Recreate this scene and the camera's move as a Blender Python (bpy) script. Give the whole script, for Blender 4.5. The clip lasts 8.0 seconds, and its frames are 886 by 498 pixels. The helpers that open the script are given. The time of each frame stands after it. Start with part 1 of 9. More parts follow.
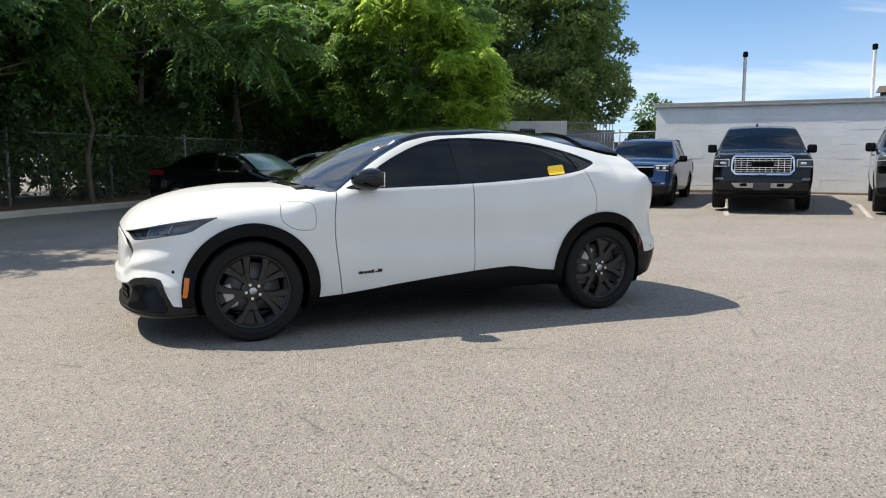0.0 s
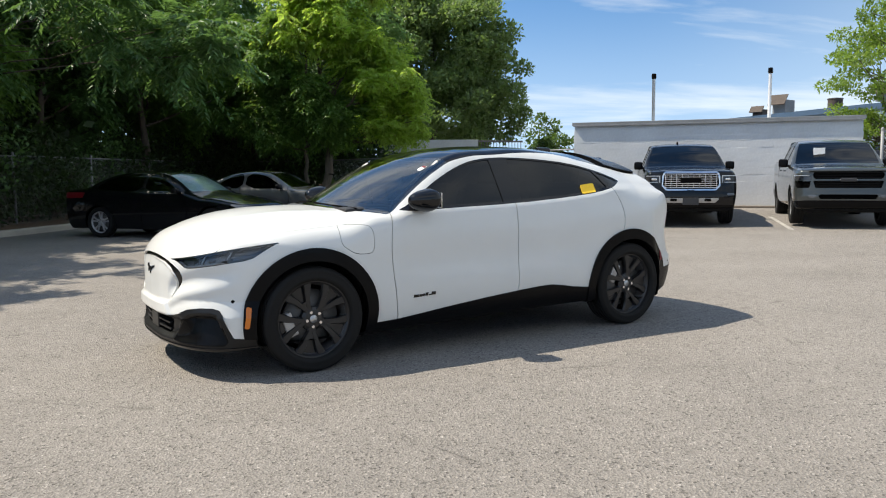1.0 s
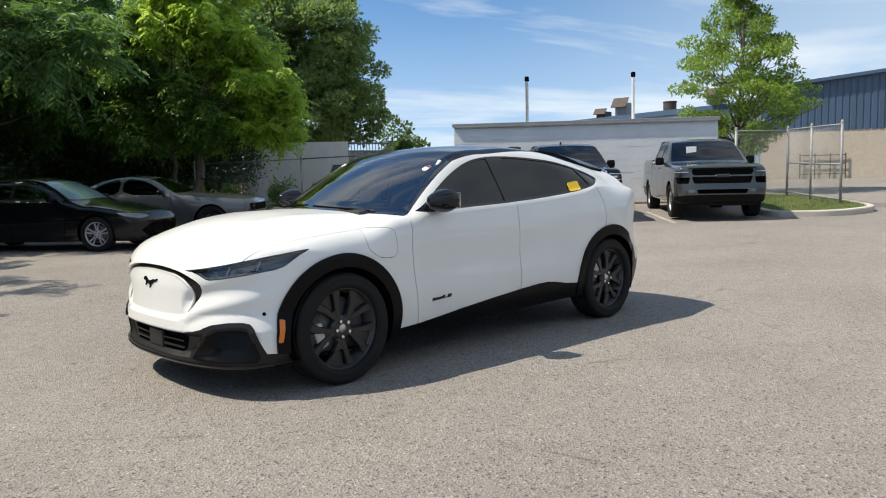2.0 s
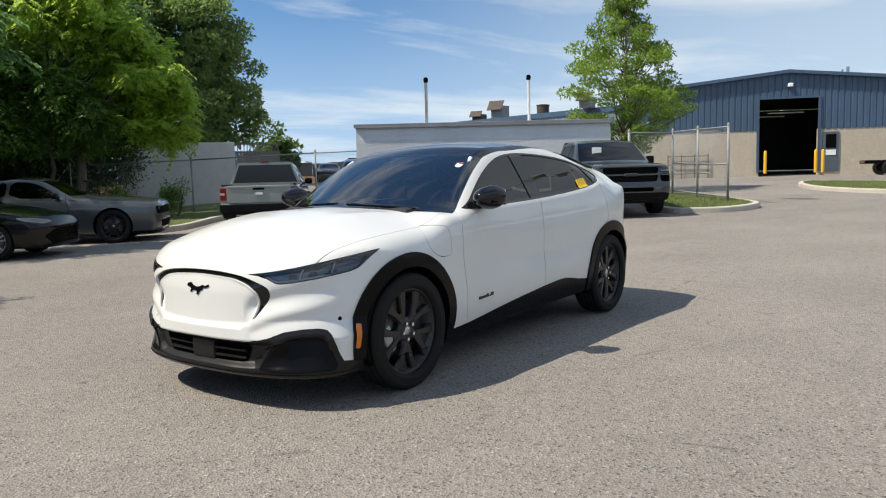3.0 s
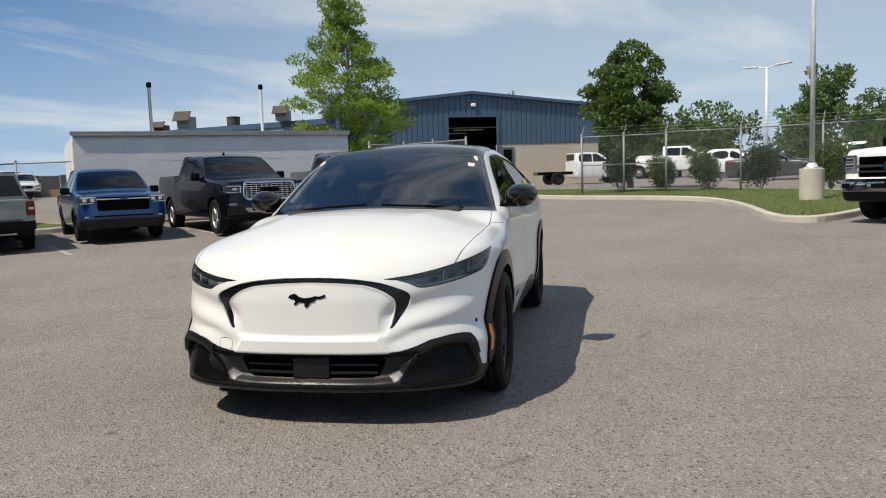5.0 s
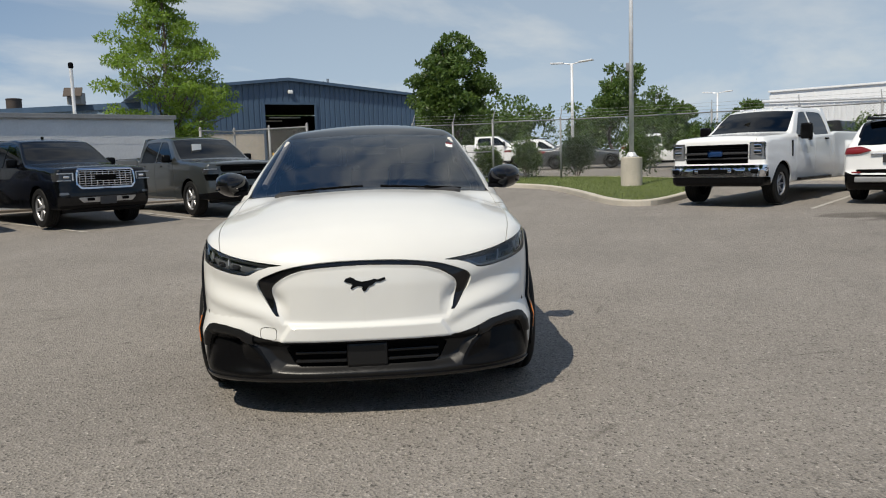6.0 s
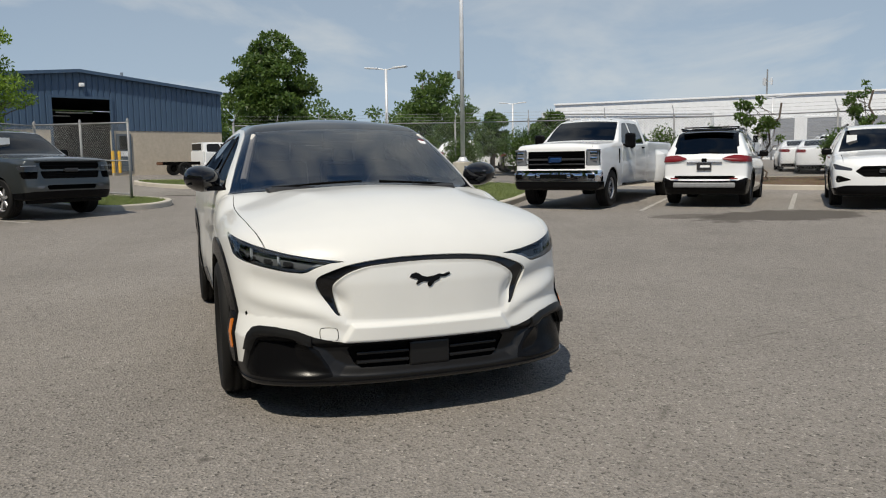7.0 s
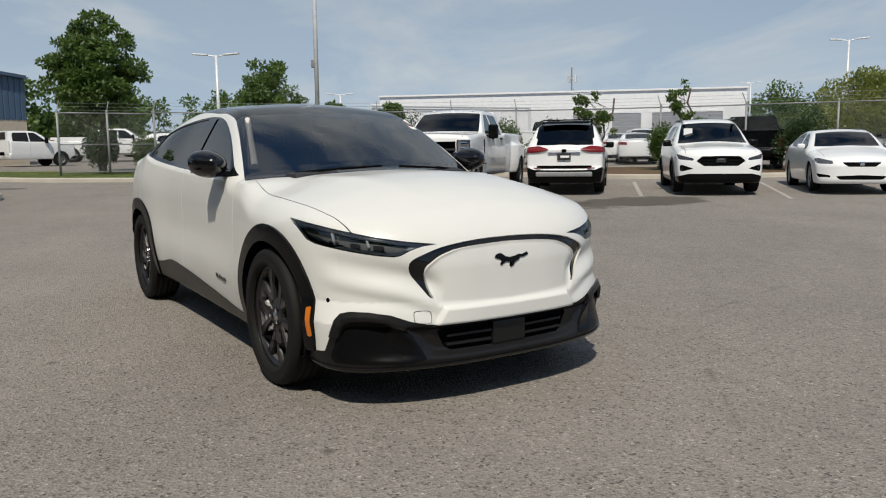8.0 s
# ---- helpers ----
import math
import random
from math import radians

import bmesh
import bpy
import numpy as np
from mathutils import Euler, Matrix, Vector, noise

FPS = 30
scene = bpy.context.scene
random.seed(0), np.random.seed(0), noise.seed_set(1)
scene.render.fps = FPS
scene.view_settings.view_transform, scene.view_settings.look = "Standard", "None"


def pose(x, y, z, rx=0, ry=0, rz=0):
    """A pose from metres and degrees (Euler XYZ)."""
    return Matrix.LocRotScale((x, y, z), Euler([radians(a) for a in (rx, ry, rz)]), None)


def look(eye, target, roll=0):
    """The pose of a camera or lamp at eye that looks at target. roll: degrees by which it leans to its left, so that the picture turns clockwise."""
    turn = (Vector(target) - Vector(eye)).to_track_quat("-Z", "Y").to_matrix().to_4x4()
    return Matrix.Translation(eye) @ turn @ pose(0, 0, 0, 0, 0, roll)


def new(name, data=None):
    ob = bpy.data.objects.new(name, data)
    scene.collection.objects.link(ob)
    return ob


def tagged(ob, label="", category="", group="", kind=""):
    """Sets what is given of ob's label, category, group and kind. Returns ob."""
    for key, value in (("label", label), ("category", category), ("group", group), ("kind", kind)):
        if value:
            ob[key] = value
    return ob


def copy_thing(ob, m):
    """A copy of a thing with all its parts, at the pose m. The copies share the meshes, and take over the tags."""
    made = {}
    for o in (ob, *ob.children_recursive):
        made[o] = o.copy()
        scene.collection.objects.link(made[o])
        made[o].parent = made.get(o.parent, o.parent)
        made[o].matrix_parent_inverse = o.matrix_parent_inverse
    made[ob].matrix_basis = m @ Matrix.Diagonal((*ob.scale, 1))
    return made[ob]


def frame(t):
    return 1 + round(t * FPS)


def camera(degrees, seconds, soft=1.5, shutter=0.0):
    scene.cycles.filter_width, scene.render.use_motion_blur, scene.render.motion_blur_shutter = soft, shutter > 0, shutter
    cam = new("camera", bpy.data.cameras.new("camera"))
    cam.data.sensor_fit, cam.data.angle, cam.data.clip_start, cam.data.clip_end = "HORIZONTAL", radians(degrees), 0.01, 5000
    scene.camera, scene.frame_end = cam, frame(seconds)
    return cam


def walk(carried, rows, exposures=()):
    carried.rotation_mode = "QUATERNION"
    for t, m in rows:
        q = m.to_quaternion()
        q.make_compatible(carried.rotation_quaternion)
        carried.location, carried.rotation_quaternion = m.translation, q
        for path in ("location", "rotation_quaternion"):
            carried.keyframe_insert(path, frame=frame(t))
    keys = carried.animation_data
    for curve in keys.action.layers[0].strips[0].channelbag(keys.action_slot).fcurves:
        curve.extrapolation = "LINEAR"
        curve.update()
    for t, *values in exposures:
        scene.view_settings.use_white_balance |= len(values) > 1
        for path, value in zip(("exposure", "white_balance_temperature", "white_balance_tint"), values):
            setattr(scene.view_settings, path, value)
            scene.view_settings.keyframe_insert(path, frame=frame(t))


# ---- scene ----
cam = camera(59.8, 8.0, 1.1)
METRES, EYE, TILT, LEAN, TURN = 10.28, 1.33, 0.0, 0.0, 0.0
ROWS = [
    (0.0, 0.0, 0.0, 0.0, 0.01, -6.95, -0.09),
    (0.5, -0.062, 0.0098, 0.0015, -4.42, -6.4, -0.54),
    (1.0, -0.1215, 0.0172, 0.0016, -8.56, -5.63, 0.39),
    (1.5, -0.179, 0.0393, 0.001, -13.94, -5.5, 1.2),
    (2.0, -0.2349, 0.0587, 0.0013, -20.13, -5.62, 1.27),
    (3.5, -0.3933, 0.1594, 0.0, -35.57, -5.69, 1.48),
    (4.0, -0.442, 0.1974, -0.0003, -41.92, -5.58, 1.29),
    (5.5, -0.5475, 0.3541, -0.0045, -62.13, -5.81, 2.12),
    (6.0, -0.572, 0.4127, -0.0054, -70.0, -6.57, 1.81),
    (6.5, -0.5842, 0.4747, -0.0074, -78.66, -6.63, 1.37),
    (7.0, -0.5971, 0.5387, -0.008, -85.39, -6.57, 0.77),
    (7.5, -0.598, 0.6009, -0.0105, -92.46, -6.92, 0.73),
    (8.0, -0.5983, 0.6629, -0.0109, -99.04, -7.31, 0.62),
]
walk(cam, [(t, pose(0, 0, EYE, TILT, LEAN, TURN) @ pose(METRES * x, METRES * y, METRES * z, 90 + pitch, roll, yaw)) for t, x, y, z, yaw, pitch, roll in ROWS],
     exposures=[(t, stops, 6950, 8) for t, stops in ((0.0, 0.80), (1.0, 0.72), (2.0, 0.63), (3.5, 0.44), (4.0, 0.38), (5.5, 0.11), (6.5, -0.02), (8.0, -0.10))])

# ---- daylight: high sun, blue sky with thin cloud ----
SUN_ELEV, SUN_AZ = 53.6, 165.0            # degrees; azimuth counted from +x towards +y

world = bpy.data.worlds.new("sky")
scene.world = world
world.use_nodes = True
wn, wl = world.node_tree.nodes, world.node_tree.links
wn.clear()
sky = wn.new("ShaderNodeTexSky")
sky.sky_type, sky.sun_disc = "NISHITA", False
sky.sun_elevation, sky.sun_rotation = radians(SUN_ELEV), radians(90 - SUN_AZ)
sky.air_density, sky.dust_density, sky.ozone_density = 1.0, 0.15, 2.6
coord = wn.new("ShaderNodeTexCoord")
sep = wn.new("ShaderNodeSeparateXYZ")
wl.new(coord.outputs["Generated"], sep.inputs[0])
raised = wn.new("ShaderNodeVectorMath")
raised.operation = "ADD"
raised.inputs[1].default_value = (0, 0, 0.20)
wl.new(coord.outputs["Generated"], raised.inputs[0])
unitdir = wn.new("ShaderNodeVectorMath")
unitdir.operation = "NORMALIZE"
wl.new(raised.outputs[0], unitdir.inputs[0])
wl.new(unitdir.outputs[0], sky.inputs["Vector"])


def wmath(op, a, b=None, clamp=False):
    n = wn.new("ShaderNodeMath")
    n.operation, n.use_clamp = op, clamp
    for k, v in ((0, a), (1, b)):
        if v is None:
            continue
        if isinstance(v, (int, float)):
            n.inputs[k].default_value = v
        else:
            wl.new(v, n.inputs[k])
    return n.outputs[0]


# cloud layer: the direction of view is laid on a flat sheet overhead
zz = wmath("ADD", wmath("MAXIMUM", sep.outputs[2], 0.0), 0.10)
comb = wn.new("ShaderNodeCombineXYZ")
wl.new(wmath("DIVIDE", sep.outputs[0], zz), comb.inputs[0])
wl.new(wmath("DIVIDE", sep.outputs[1], zz), comb.inputs[1])
stretch = wn.new("ShaderNodeMapping")
wl.new(comb.outputs[0], stretch.inputs[0])
stretch.inputs["Rotation"].default_value = (0, 0, radians(14))
stretch.inputs["Scale"].default_value = (0.52, 0.90, 1.0)
stretch.inputs["Location"].default_value = (3.1, 0.6, 0.0)
big = wn.new("ShaderNodeTexNoise")
big.inputs["Scale"].default_value, big.inputs["Detail"].default_value = 0.9, 9.0
big.inputs["Roughness"].default_value, big.inputs["Distortion"].default_value = 0.56, 0.5
wl.new(stretch.outputs[0], big.inputs["Vector"])
ramp = wn.new("ShaderNodeValToRGB")
ramp.color_ramp.elements[0].position, ramp.color_ramp.elements[0].color = 0.46, (0, 0, 0, 1)
ramp.color_ramp.elements[1].position, ramp.color_ramp.elements[1].color = 0.67, (1, 1, 1, 1)
ripple = wn.new("ShaderNodeTexNoise")
ripple.inputs["Scale"].default_value, ripple.inputs["Detail"].default_value = 6.5, 4.0
ripple.inputs["Roughness"].default_value, ripple.inputs["Distortion"].default_value = 0.5, 0.8
wl.new(stretch.outputs[0], ripple.inputs["Vector"])
high = wn.new("ShaderNodeMapRange")
high.interpolation_type = "SMOOTHSTEP"
high.inputs["From Min"].default_value, high.inputs["From Max"].default_value = 0.30, 0.70
wl.new(sep.outputs[2], high.inputs["Value"])
swell = wmath("ADD", wmath("MULTIPLY", high.outputs[0], 0.42), 0.06)
wl.new(wmath("ADD", big.outputs["Fac"], wmath("MULTIPLY", wmath("SUBTRACT", ripple.outputs["Fac"], 0.46), swell)), ramp.inputs[0])
# thin grey-blue veil towards +x, clear towards +y; white clouds over both


def wmix(fac, a, b):
    n = wn.new("ShaderNodeMix")
    n.data_type = "RGBA"
    wl.new(fac, n.inputs["Factor"])
    wl.new(a, n.inputs["A"])
    n.inputs["B"].default_value = (*b, 1)
    return n.outputs["Result"]


side = wn.new("ShaderNodeMapRange")
side.interpolation_type = "SMOOTHSTEP"
side.inputs["From Min"].default_value, side.inputs["From Max"].default_value = 0.35, 0.95
side.inputs["To Max"].default_value = 0.62
wl.new(sep.outputs[0], side.inputs["Value"])
deep = wn.new("ShaderNodeMix")
deep.data_type, deep.blend_type = "RGBA", "MULTIPLY"
deep.inputs["Factor"].default_value = 1.0
wl.new(sky.outputs[0], deep.inputs["A"])
deep.inputs["B"].default_value = (0.76, 1.06, 1.24, 1)
veiled = wmix(side.outputs[0], deep.outputs["Result"], (5.0, 5.9, 6.9))
clouded = wmix(wmath("MULTIPLY", ramp.outputs[0], 0.78), veiled, (6.6, 7.0, 7.5))
low = wn.new("ShaderNodeMapRange")
low.interpolation_type = "SMOOTHSTEP"
low.inputs["From Min"].default_value, low.inputs["From Max"].default_value = 0.0, 0.24
low.inputs["To Min"].default_value, low.inputs["To Max"].default_value = 0.55, 0.0
wl.new(sep.outputs[2], low.inputs["Value"])
clouded = wmix(low.outputs[0], clouded, (4.8, 6.1, 7.6))
back = wn.new("ShaderNodeBackground")
back.inputs["Strength"].default_value = 0.095
wl.new(clouded, back.inputs[0])
wout = wn.new("ShaderNodeOutputWorld")
wl.new(back.outputs[0], wout.inputs[0])

sun = new("sun", bpy.data.lights.new("sun", "SUN"))
sun.data.energy, sun.data.angle, sun.data.color = 4.15, radians(0.53), (1.0, 0.935, 0.84)
sun_dir = Vector((math.cos(radians(SUN_ELEV)) * math.cos(radians(SUN_AZ)), math.cos(radians(SUN_ELEV)) * math.sin(radians(SUN_AZ)), math.sin(radians(SUN_ELEV))))
sun.matrix_world = look(sun_dir * 60, (0, 0, 0))

# ---- materials ----


class Mat:
    """A Principled material with short ways to add grain, stains and bump."""

    def __init__(self, name, base, rough=0.5, metal=0.0, coat=0.0, spec=0.5):
        self.m = bpy.data.materials.new(name)
        self.m.use_nodes = True
        self.n, self.l = self.m.node_tree.nodes, self.m.node_tree.links
        self.b = self.n["Principled BSDF"]
        self.base = (*base, 1.0)
        self.b.inputs["Base Color"].default_value = self.base
        self.b.inputs["Roughness"].default_value = rough
        self.b.inputs["Metallic"].default_value = metal
        self.b.inputs["Coat Weight"].default_value = coat
        self.b.inputs["Coat Roughness"].default_value = 0.03
        self.b.inputs["Specular IOR Level"].default_value = spec
        self.col = None
        self.height = None
        self.tex = self.n.new("ShaderNodeTexCoord")

    def noise(self, scale, detail=4.0, rough=0.55, stretch=None, world=False, distort=0.0):
        t = self.n.new("ShaderNodeTexNoise")
        t.inputs["Scale"].default_value, t.inputs["Detail"].default_value, t.inputs["Roughness"].default_value = scale, detail, rough
        t.inputs["Distortion"].default_value = distort
        src = self.tex.outputs["Object"]
        if world:
            src = self.n.new("ShaderNodeNewGeometry").outputs["Position"]
        if stretch:
            mp = self.n.new("ShaderNodeMapping")
            mp.inputs["Scale"].default_value = stretch
            self.l.new(src, mp.inputs[0])
            src = mp.outputs[0]
        self.l.new(src, t.inputs["Vector"])
        return t.outputs["Fac"]

    def voronoi(self, scale, feature="F1", world=False, rnd=1.0):
        t = self.n.new("ShaderNodeTexVoronoi")
        t.feature = feature
        t.inputs["Scale"].default_value, t.inputs["Randomness"].default_value = scale, rnd
        src = self.n.new("ShaderNodeNewGeometry").outputs["Position"] if world else self.tex.outputs["Object"]
        self.l.new(src, t.inputs["Vector"])
        return t

    def ramp(self, fac, *stops):
        r = self.n.new("ShaderNodeValToRGB")
        e = r.color_ramp.elements
        while len(e) < len(stops):
            e.new(0.5)
        for k, (p, c) in enumerate(stops):
            e[k].position = p
            e[k].color = (c, c, c, 1) if isinstance(c, (int, float)) else (*c, 1)
        self.l.new(fac, r.inputs[0])
        return r.outputs[0]

    def _now(self):
        if self.col is None:
            c = self.n.new("ShaderNodeRGB")
            c.outputs[0].default_value = self.base
            self.col = c.outputs[0]
        return self.col

    def mix(self, fac, colour, mode="MIX"):
        x = self.n.new("ShaderNodeMix")
        x.data_type, x.blend_type = "RGBA", mode
        if isinstance(fac, (int, float)):
            x.inputs["Factor"].default_value = fac
        else:
            self.l.new(fac, x.inputs["Factor"])
        self.l.new(self._now(), x.inputs["A"])
        if isinstance(colour, tuple):
            x.inputs["B"].default_value = (*colour, 1)
        else:
            self.l.new(colour, x.inputs["B"])
        self.col = x.outputs["Result"]
        self.l.new(self.col, self.b.inputs["Base Color"])
        return self

    def vary(self, fac, low, high):
        """Multiply the colour by a grey between low and high."""
        return self.mix(1.0, self.ramp(fac, (0.25, low), (0.75, high)), "MULTIPLY")

    def per_object(self, low, high):
        o = self.n.new("ShaderNodeObjectInfo")
        return self.mix(1.0, self.ramp(o.outputs["Random"], (0.0, low), (1.0, high)), "MULTIPLY")

    def per_island(self, low, high):
        o = self.n.new("ShaderNodeNewGeometry")
        return self.mix(1.0, self.ramp(o.outputs["Random Per Island"], (0.0, low), (1.0, high)), "MULTIPLY")

    def rough(self, fac, low, high):
        self.l.new(self.ramp(fac, (0.3, low), (0.7, high)), self.b.inputs["Roughness"])
        return self

    def bump(self, fac, strength=0.3, dist=0.01):
        b = self.n.new("ShaderNodeBump")
        b.inputs["Strength"].default_value, b.inputs["Distance"].default_value = strength, dist
        self.l.new(fac, b.inputs["Height"])
        if self.height is not None:
            self.l.new(self.height, b.inputs["Normal"])
        self.height = b.outputs[0]
        self.l.new(self.height, self.b.inputs["Normal"])
        return self


def paint(name, base, rough=0.32, metal=0.0, coat=0.9, spec=0.25):
    p = Mat(name, base, rough, metal, coat, spec)
    p.vary(p.noise(1.3, 5), 0.95, 1.03)
    p.bump(p.noise(900, 1), 0.02, 0.0005)
    return p.m


def plain(name, base, rough=0.5, metal=0.0, grain=60.0, amount=0.12, bumpy=0.12, coat=0.0, spec=0.5):
    p = Mat(name, base, rough, metal, coat, spec)
    p.vary(p.noise(grain, 4), 1 - amount, 1 + amount)
    p.vary(p.noise(2.3, 3), 1 - amount, 1 + amount * 0.6)
    if bumpy:
        p.bump(p.noise(grain * 4, 2), bumpy, 0.002)
    return p.m


def glass_mat(name, tint, gloss=1.45):
    m = bpy.data.materials.new(name)
    m.use_nodes = True
    n, l = m.node_tree.nodes, m.node_tree.links
    n.clear()
    out, mixs = n.new("ShaderNodeOutputMaterial"), n.new("ShaderNodeMixShader")
    tr, gl, fr = n.new("ShaderNodeBsdfTransparent"), n.new("ShaderNodeBsdfGlossy"), n.new("ShaderNodeFresnel")
    tr.inputs[0].default_value = (*tint, 1)
    gl.inputs["Roughness"].default_value = 0.015
    gl.inputs[0].default_value = (1, 1, 1, 1)
    fr.inputs[0].default_value = gloss
    l.new(fr.outputs[0], mixs.inputs[0])
    l.new(tr.outputs[0], mixs.inputs[1])
    l.new(gl.outputs[0], mixs.inputs[2])
    l.new(mixs.outputs[0], out.inputs[0])
    return m


M_WHITE = paint("pearl_white_paint", (0.69, 0.693, 0.672), 0.34, 0.0, 0.6)
M_BLACKGLOSS = Mat("gloss_black_paint", (0.006, 0.006, 0.007), 0.07, 0.0, 0.0, 0.45).m
M_CLAD = plain("black_cladding", (0.0045, 0.0045, 0.005), 0.24, 0, 300, 0.15, 0.02, 0.0, 0.12)
M_SATIN = plain("satin_black_plastic", (0.0085, 0.0085, 0.009), 0.36, 0, 500, 0.15, 0.06, 0.0, 0.32)
M_DARK = plain("dark_void", (0.004, 0.004, 0.004), 0.9, 0, 40, 0.1, 0, 0.0, 0.05)
M_TYRE = plain("tyre_rubber", (0.011, 0.0108, 0.0105), 0.7, 0, 120, 0.2, 0.2, 0.0, 0.2)
M_RIM_BLACK = plain("black_alloy", (0.013, 0.013, 0.014), 0.34, 0.0, 200, 0.1, 0.03, 0.0, 0.5)
M_RIM_SILVER = plain("silver_alloy", (0.40, 0.40, 0.41), 0.42, 0.45, 200, 0.08, 0.02)
M_CHROME = Mat("chrome", (0.72, 0.72, 0.74), 0.08, 1.0).m
M_STEEL = plain("brushed_steel", (0.45, 0.45, 0.45), 0.35, 0.9, 150, 0.15, 0.05)
M_DISC = plain("bare_cast_metal", (0.40, 0.39, 0.38), 0.45, 0.3, 150, 0.15, 0.05)
M_BARREL = plain("cast_alloy_barrel", (0.16, 0.16, 0.165), 0.42, 0.5, 150, 0.12, 0.04)
M_ROTOR = plain("brake_rotor_iron", (0.10, 0.098, 0.095), 0.5, 0.4, 150, 0.15, 0.05)
M_GLASS_DARK = glass_mat("tinted_glass", (0.035, 0.036, 0.038), 1.5)
M_GLASS_WS = glass_mat("windscreen_glass", (0.50, 0.51, 0.54), 2.25)
M_GLASS_CLEAR = glass_mat("clear_lamp_cover", (0.80, 0.82, 0.83), 1.5)
M_GLASS_ROOF = glass_mat("black_roof_glass", (0.01, 0.01, 0.012), 1.5)
M_AMBER = Mat("amber_lens", (0.62, 0.165, 0.012), 0.25, 0, 0.5).m
M_RED = Mat("red_lens", (0.15, 0.006, 0.009), 0.4, 0, 0.1, 0.3).m
M_NOTE = plain("yellow_paper_note", (0.86, 0.55, 0.03), 0.7, 0, 80, 0.06, 0.05)
M_PAPER = plain("white_paper", (0.82, 0.83, 0.82), 0.7, 0, 80, 0.05, 0.03)
M_TRIM = plain("dark_trim_and_bay_shade", (0.02, 0.02, 0.022), 0.6, 0, 90, 0.15, 0.1)
M_TRIM_LIGHT = plain("grey_pillar_trim", (0.62, 0.60, 0.56), 0.7, 0, 90, 0.08, 0.05)
M_SEAT = plain("black_seat_leather", (0.018, 0.018, 0.019), 0.5, 0, 70, 0.2, 0.15)
M_SHADE = plain("folded_sunshade", (0.50, 0.68, 0.64), 0.4, 0.0, 14, 0.2, 0.5)
M_REFL = Mat("bright_lamp_reflector", (0.20, 0.21, 0.225), 0.25, 0.3, 0.3).m
M_DRL = Mat("light_guide", (0.42, 0.45, 0.50), 0.3, 0.0, 0.4).m
M_LAMPDARK = Mat("dark_lamp_housing", (0.035, 0.036, 0.04), 0.15, 0.0, 0.5).m
M_LAMPIN = Mat("lamp_reflector", (0.15, 0.155, 0.165), 0.22, 0.55, 0.3).m

# ---- mesh kit ----


def curve1(*pts):
    """A smooth curve through (x, y) points that never overshoots them."""
    x, y = np.array(pts, float).T
    h, d = np.diff(x), np.diff(y) / np.diff(x)
    m = np.zeros(len(x))
    m[0], m[-1] = d[0], d[-1]
    for k in range(1, len(x) - 1):
        if d[k - 1] * d[k] > 0:
            w1, w2 = 2 * h[k] + h[k - 1], h[k] + 2 * h[k - 1]
            m[k] = (w1 + w2) / (w1 / d[k - 1] + w2 / d[k])

    def f(q):
        q = np.asarray(q, float)
        qc = np.clip(q, x[0], x[-1])
        k = np.clip(np.searchsorted(x, qc) - 1, 0, len(h) - 1)
        t = (qc - x[k]) / h[k]
        a = (1 + 2 * t) * (1 - t) ** 2 * y[k] + t * (1 - t) ** 2 * h[k] * m[k]
        return a + t * t * (3 - 2 * t) * y[k + 1] + t * t * (t - 1) * h[k] * m[k + 1]

    return f


def line1(*pts):
    x, y = np.array(pts, float).T
    return lambda q: np.interp(q, x, y)


def smax(a, b, r):
    h = np.maximum(r - np.abs(a - b), 0) / r
    return np.maximum(a, b) + h * h * r * 0.25


def sd_poly(p, q, poly):
    """Signed distance (inside below 0) of the points (p, q) from a closed polygon."""
    pts = np.array(poly, float)
    best = np.full(np.shape(p), 1e9)
    inside = np.zeros(np.shape(p), bool)
    for (ax, ay), (bx, by) in zip(pts, np.roll(pts, -1, 0)):
        ex, ey = bx - ax, by - ay
        t = np.clip(((p - ax) * ex + (q - ay) * ey) / (ex * ex + ey * ey + 1e-12), 0, 1)
        best = np.minimum(best, np.hypot(p - ax - t * ex, q - ay - t * ey))
        if by != ay:
            inside ^= ((ay > q) != (by > q)) & (p < (bx - ax) * (q - ay) / (by - ay) + ax)
    return np.where(inside, -best, best)


def sd_line(p, q, line):
    """Distance of the points (p, q) from an open line."""
    pts = np.array(line, float)
    best = np.full(np.shape(p), 1e9)
    for (ax, ay), (bx, by) in zip(pts[:-1], pts[1:]):
        ex, ey = bx - ax, by - ay
        t = np.clip(((p - ax) * ex + (q - ay) * ey) / (ex * ex + ey * ey + 1e-12), 0, 1)
        best = np.minimum(best, np.hypot(p - ax - t * ex, q - ay - t * ey))
    return best


def rounded(poly, n=3, closed=True):
    """Cut the corners of a polygon n times (Chaikin)."""
    p = np.array(poly, float)
    for _ in range(n):
        a, b = (p, np.roll(p, -1, 0)) if closed else (p[:-1], p[1:])
        q = np.empty((2 * len(a), 2))
        q[0::2], q[1::2] = 0.75 * a + 0.25 * b, 0.25 * a + 0.75 * b
        p = q if closed else np.vstack([p[:1], q, p[-1:]])
    return p


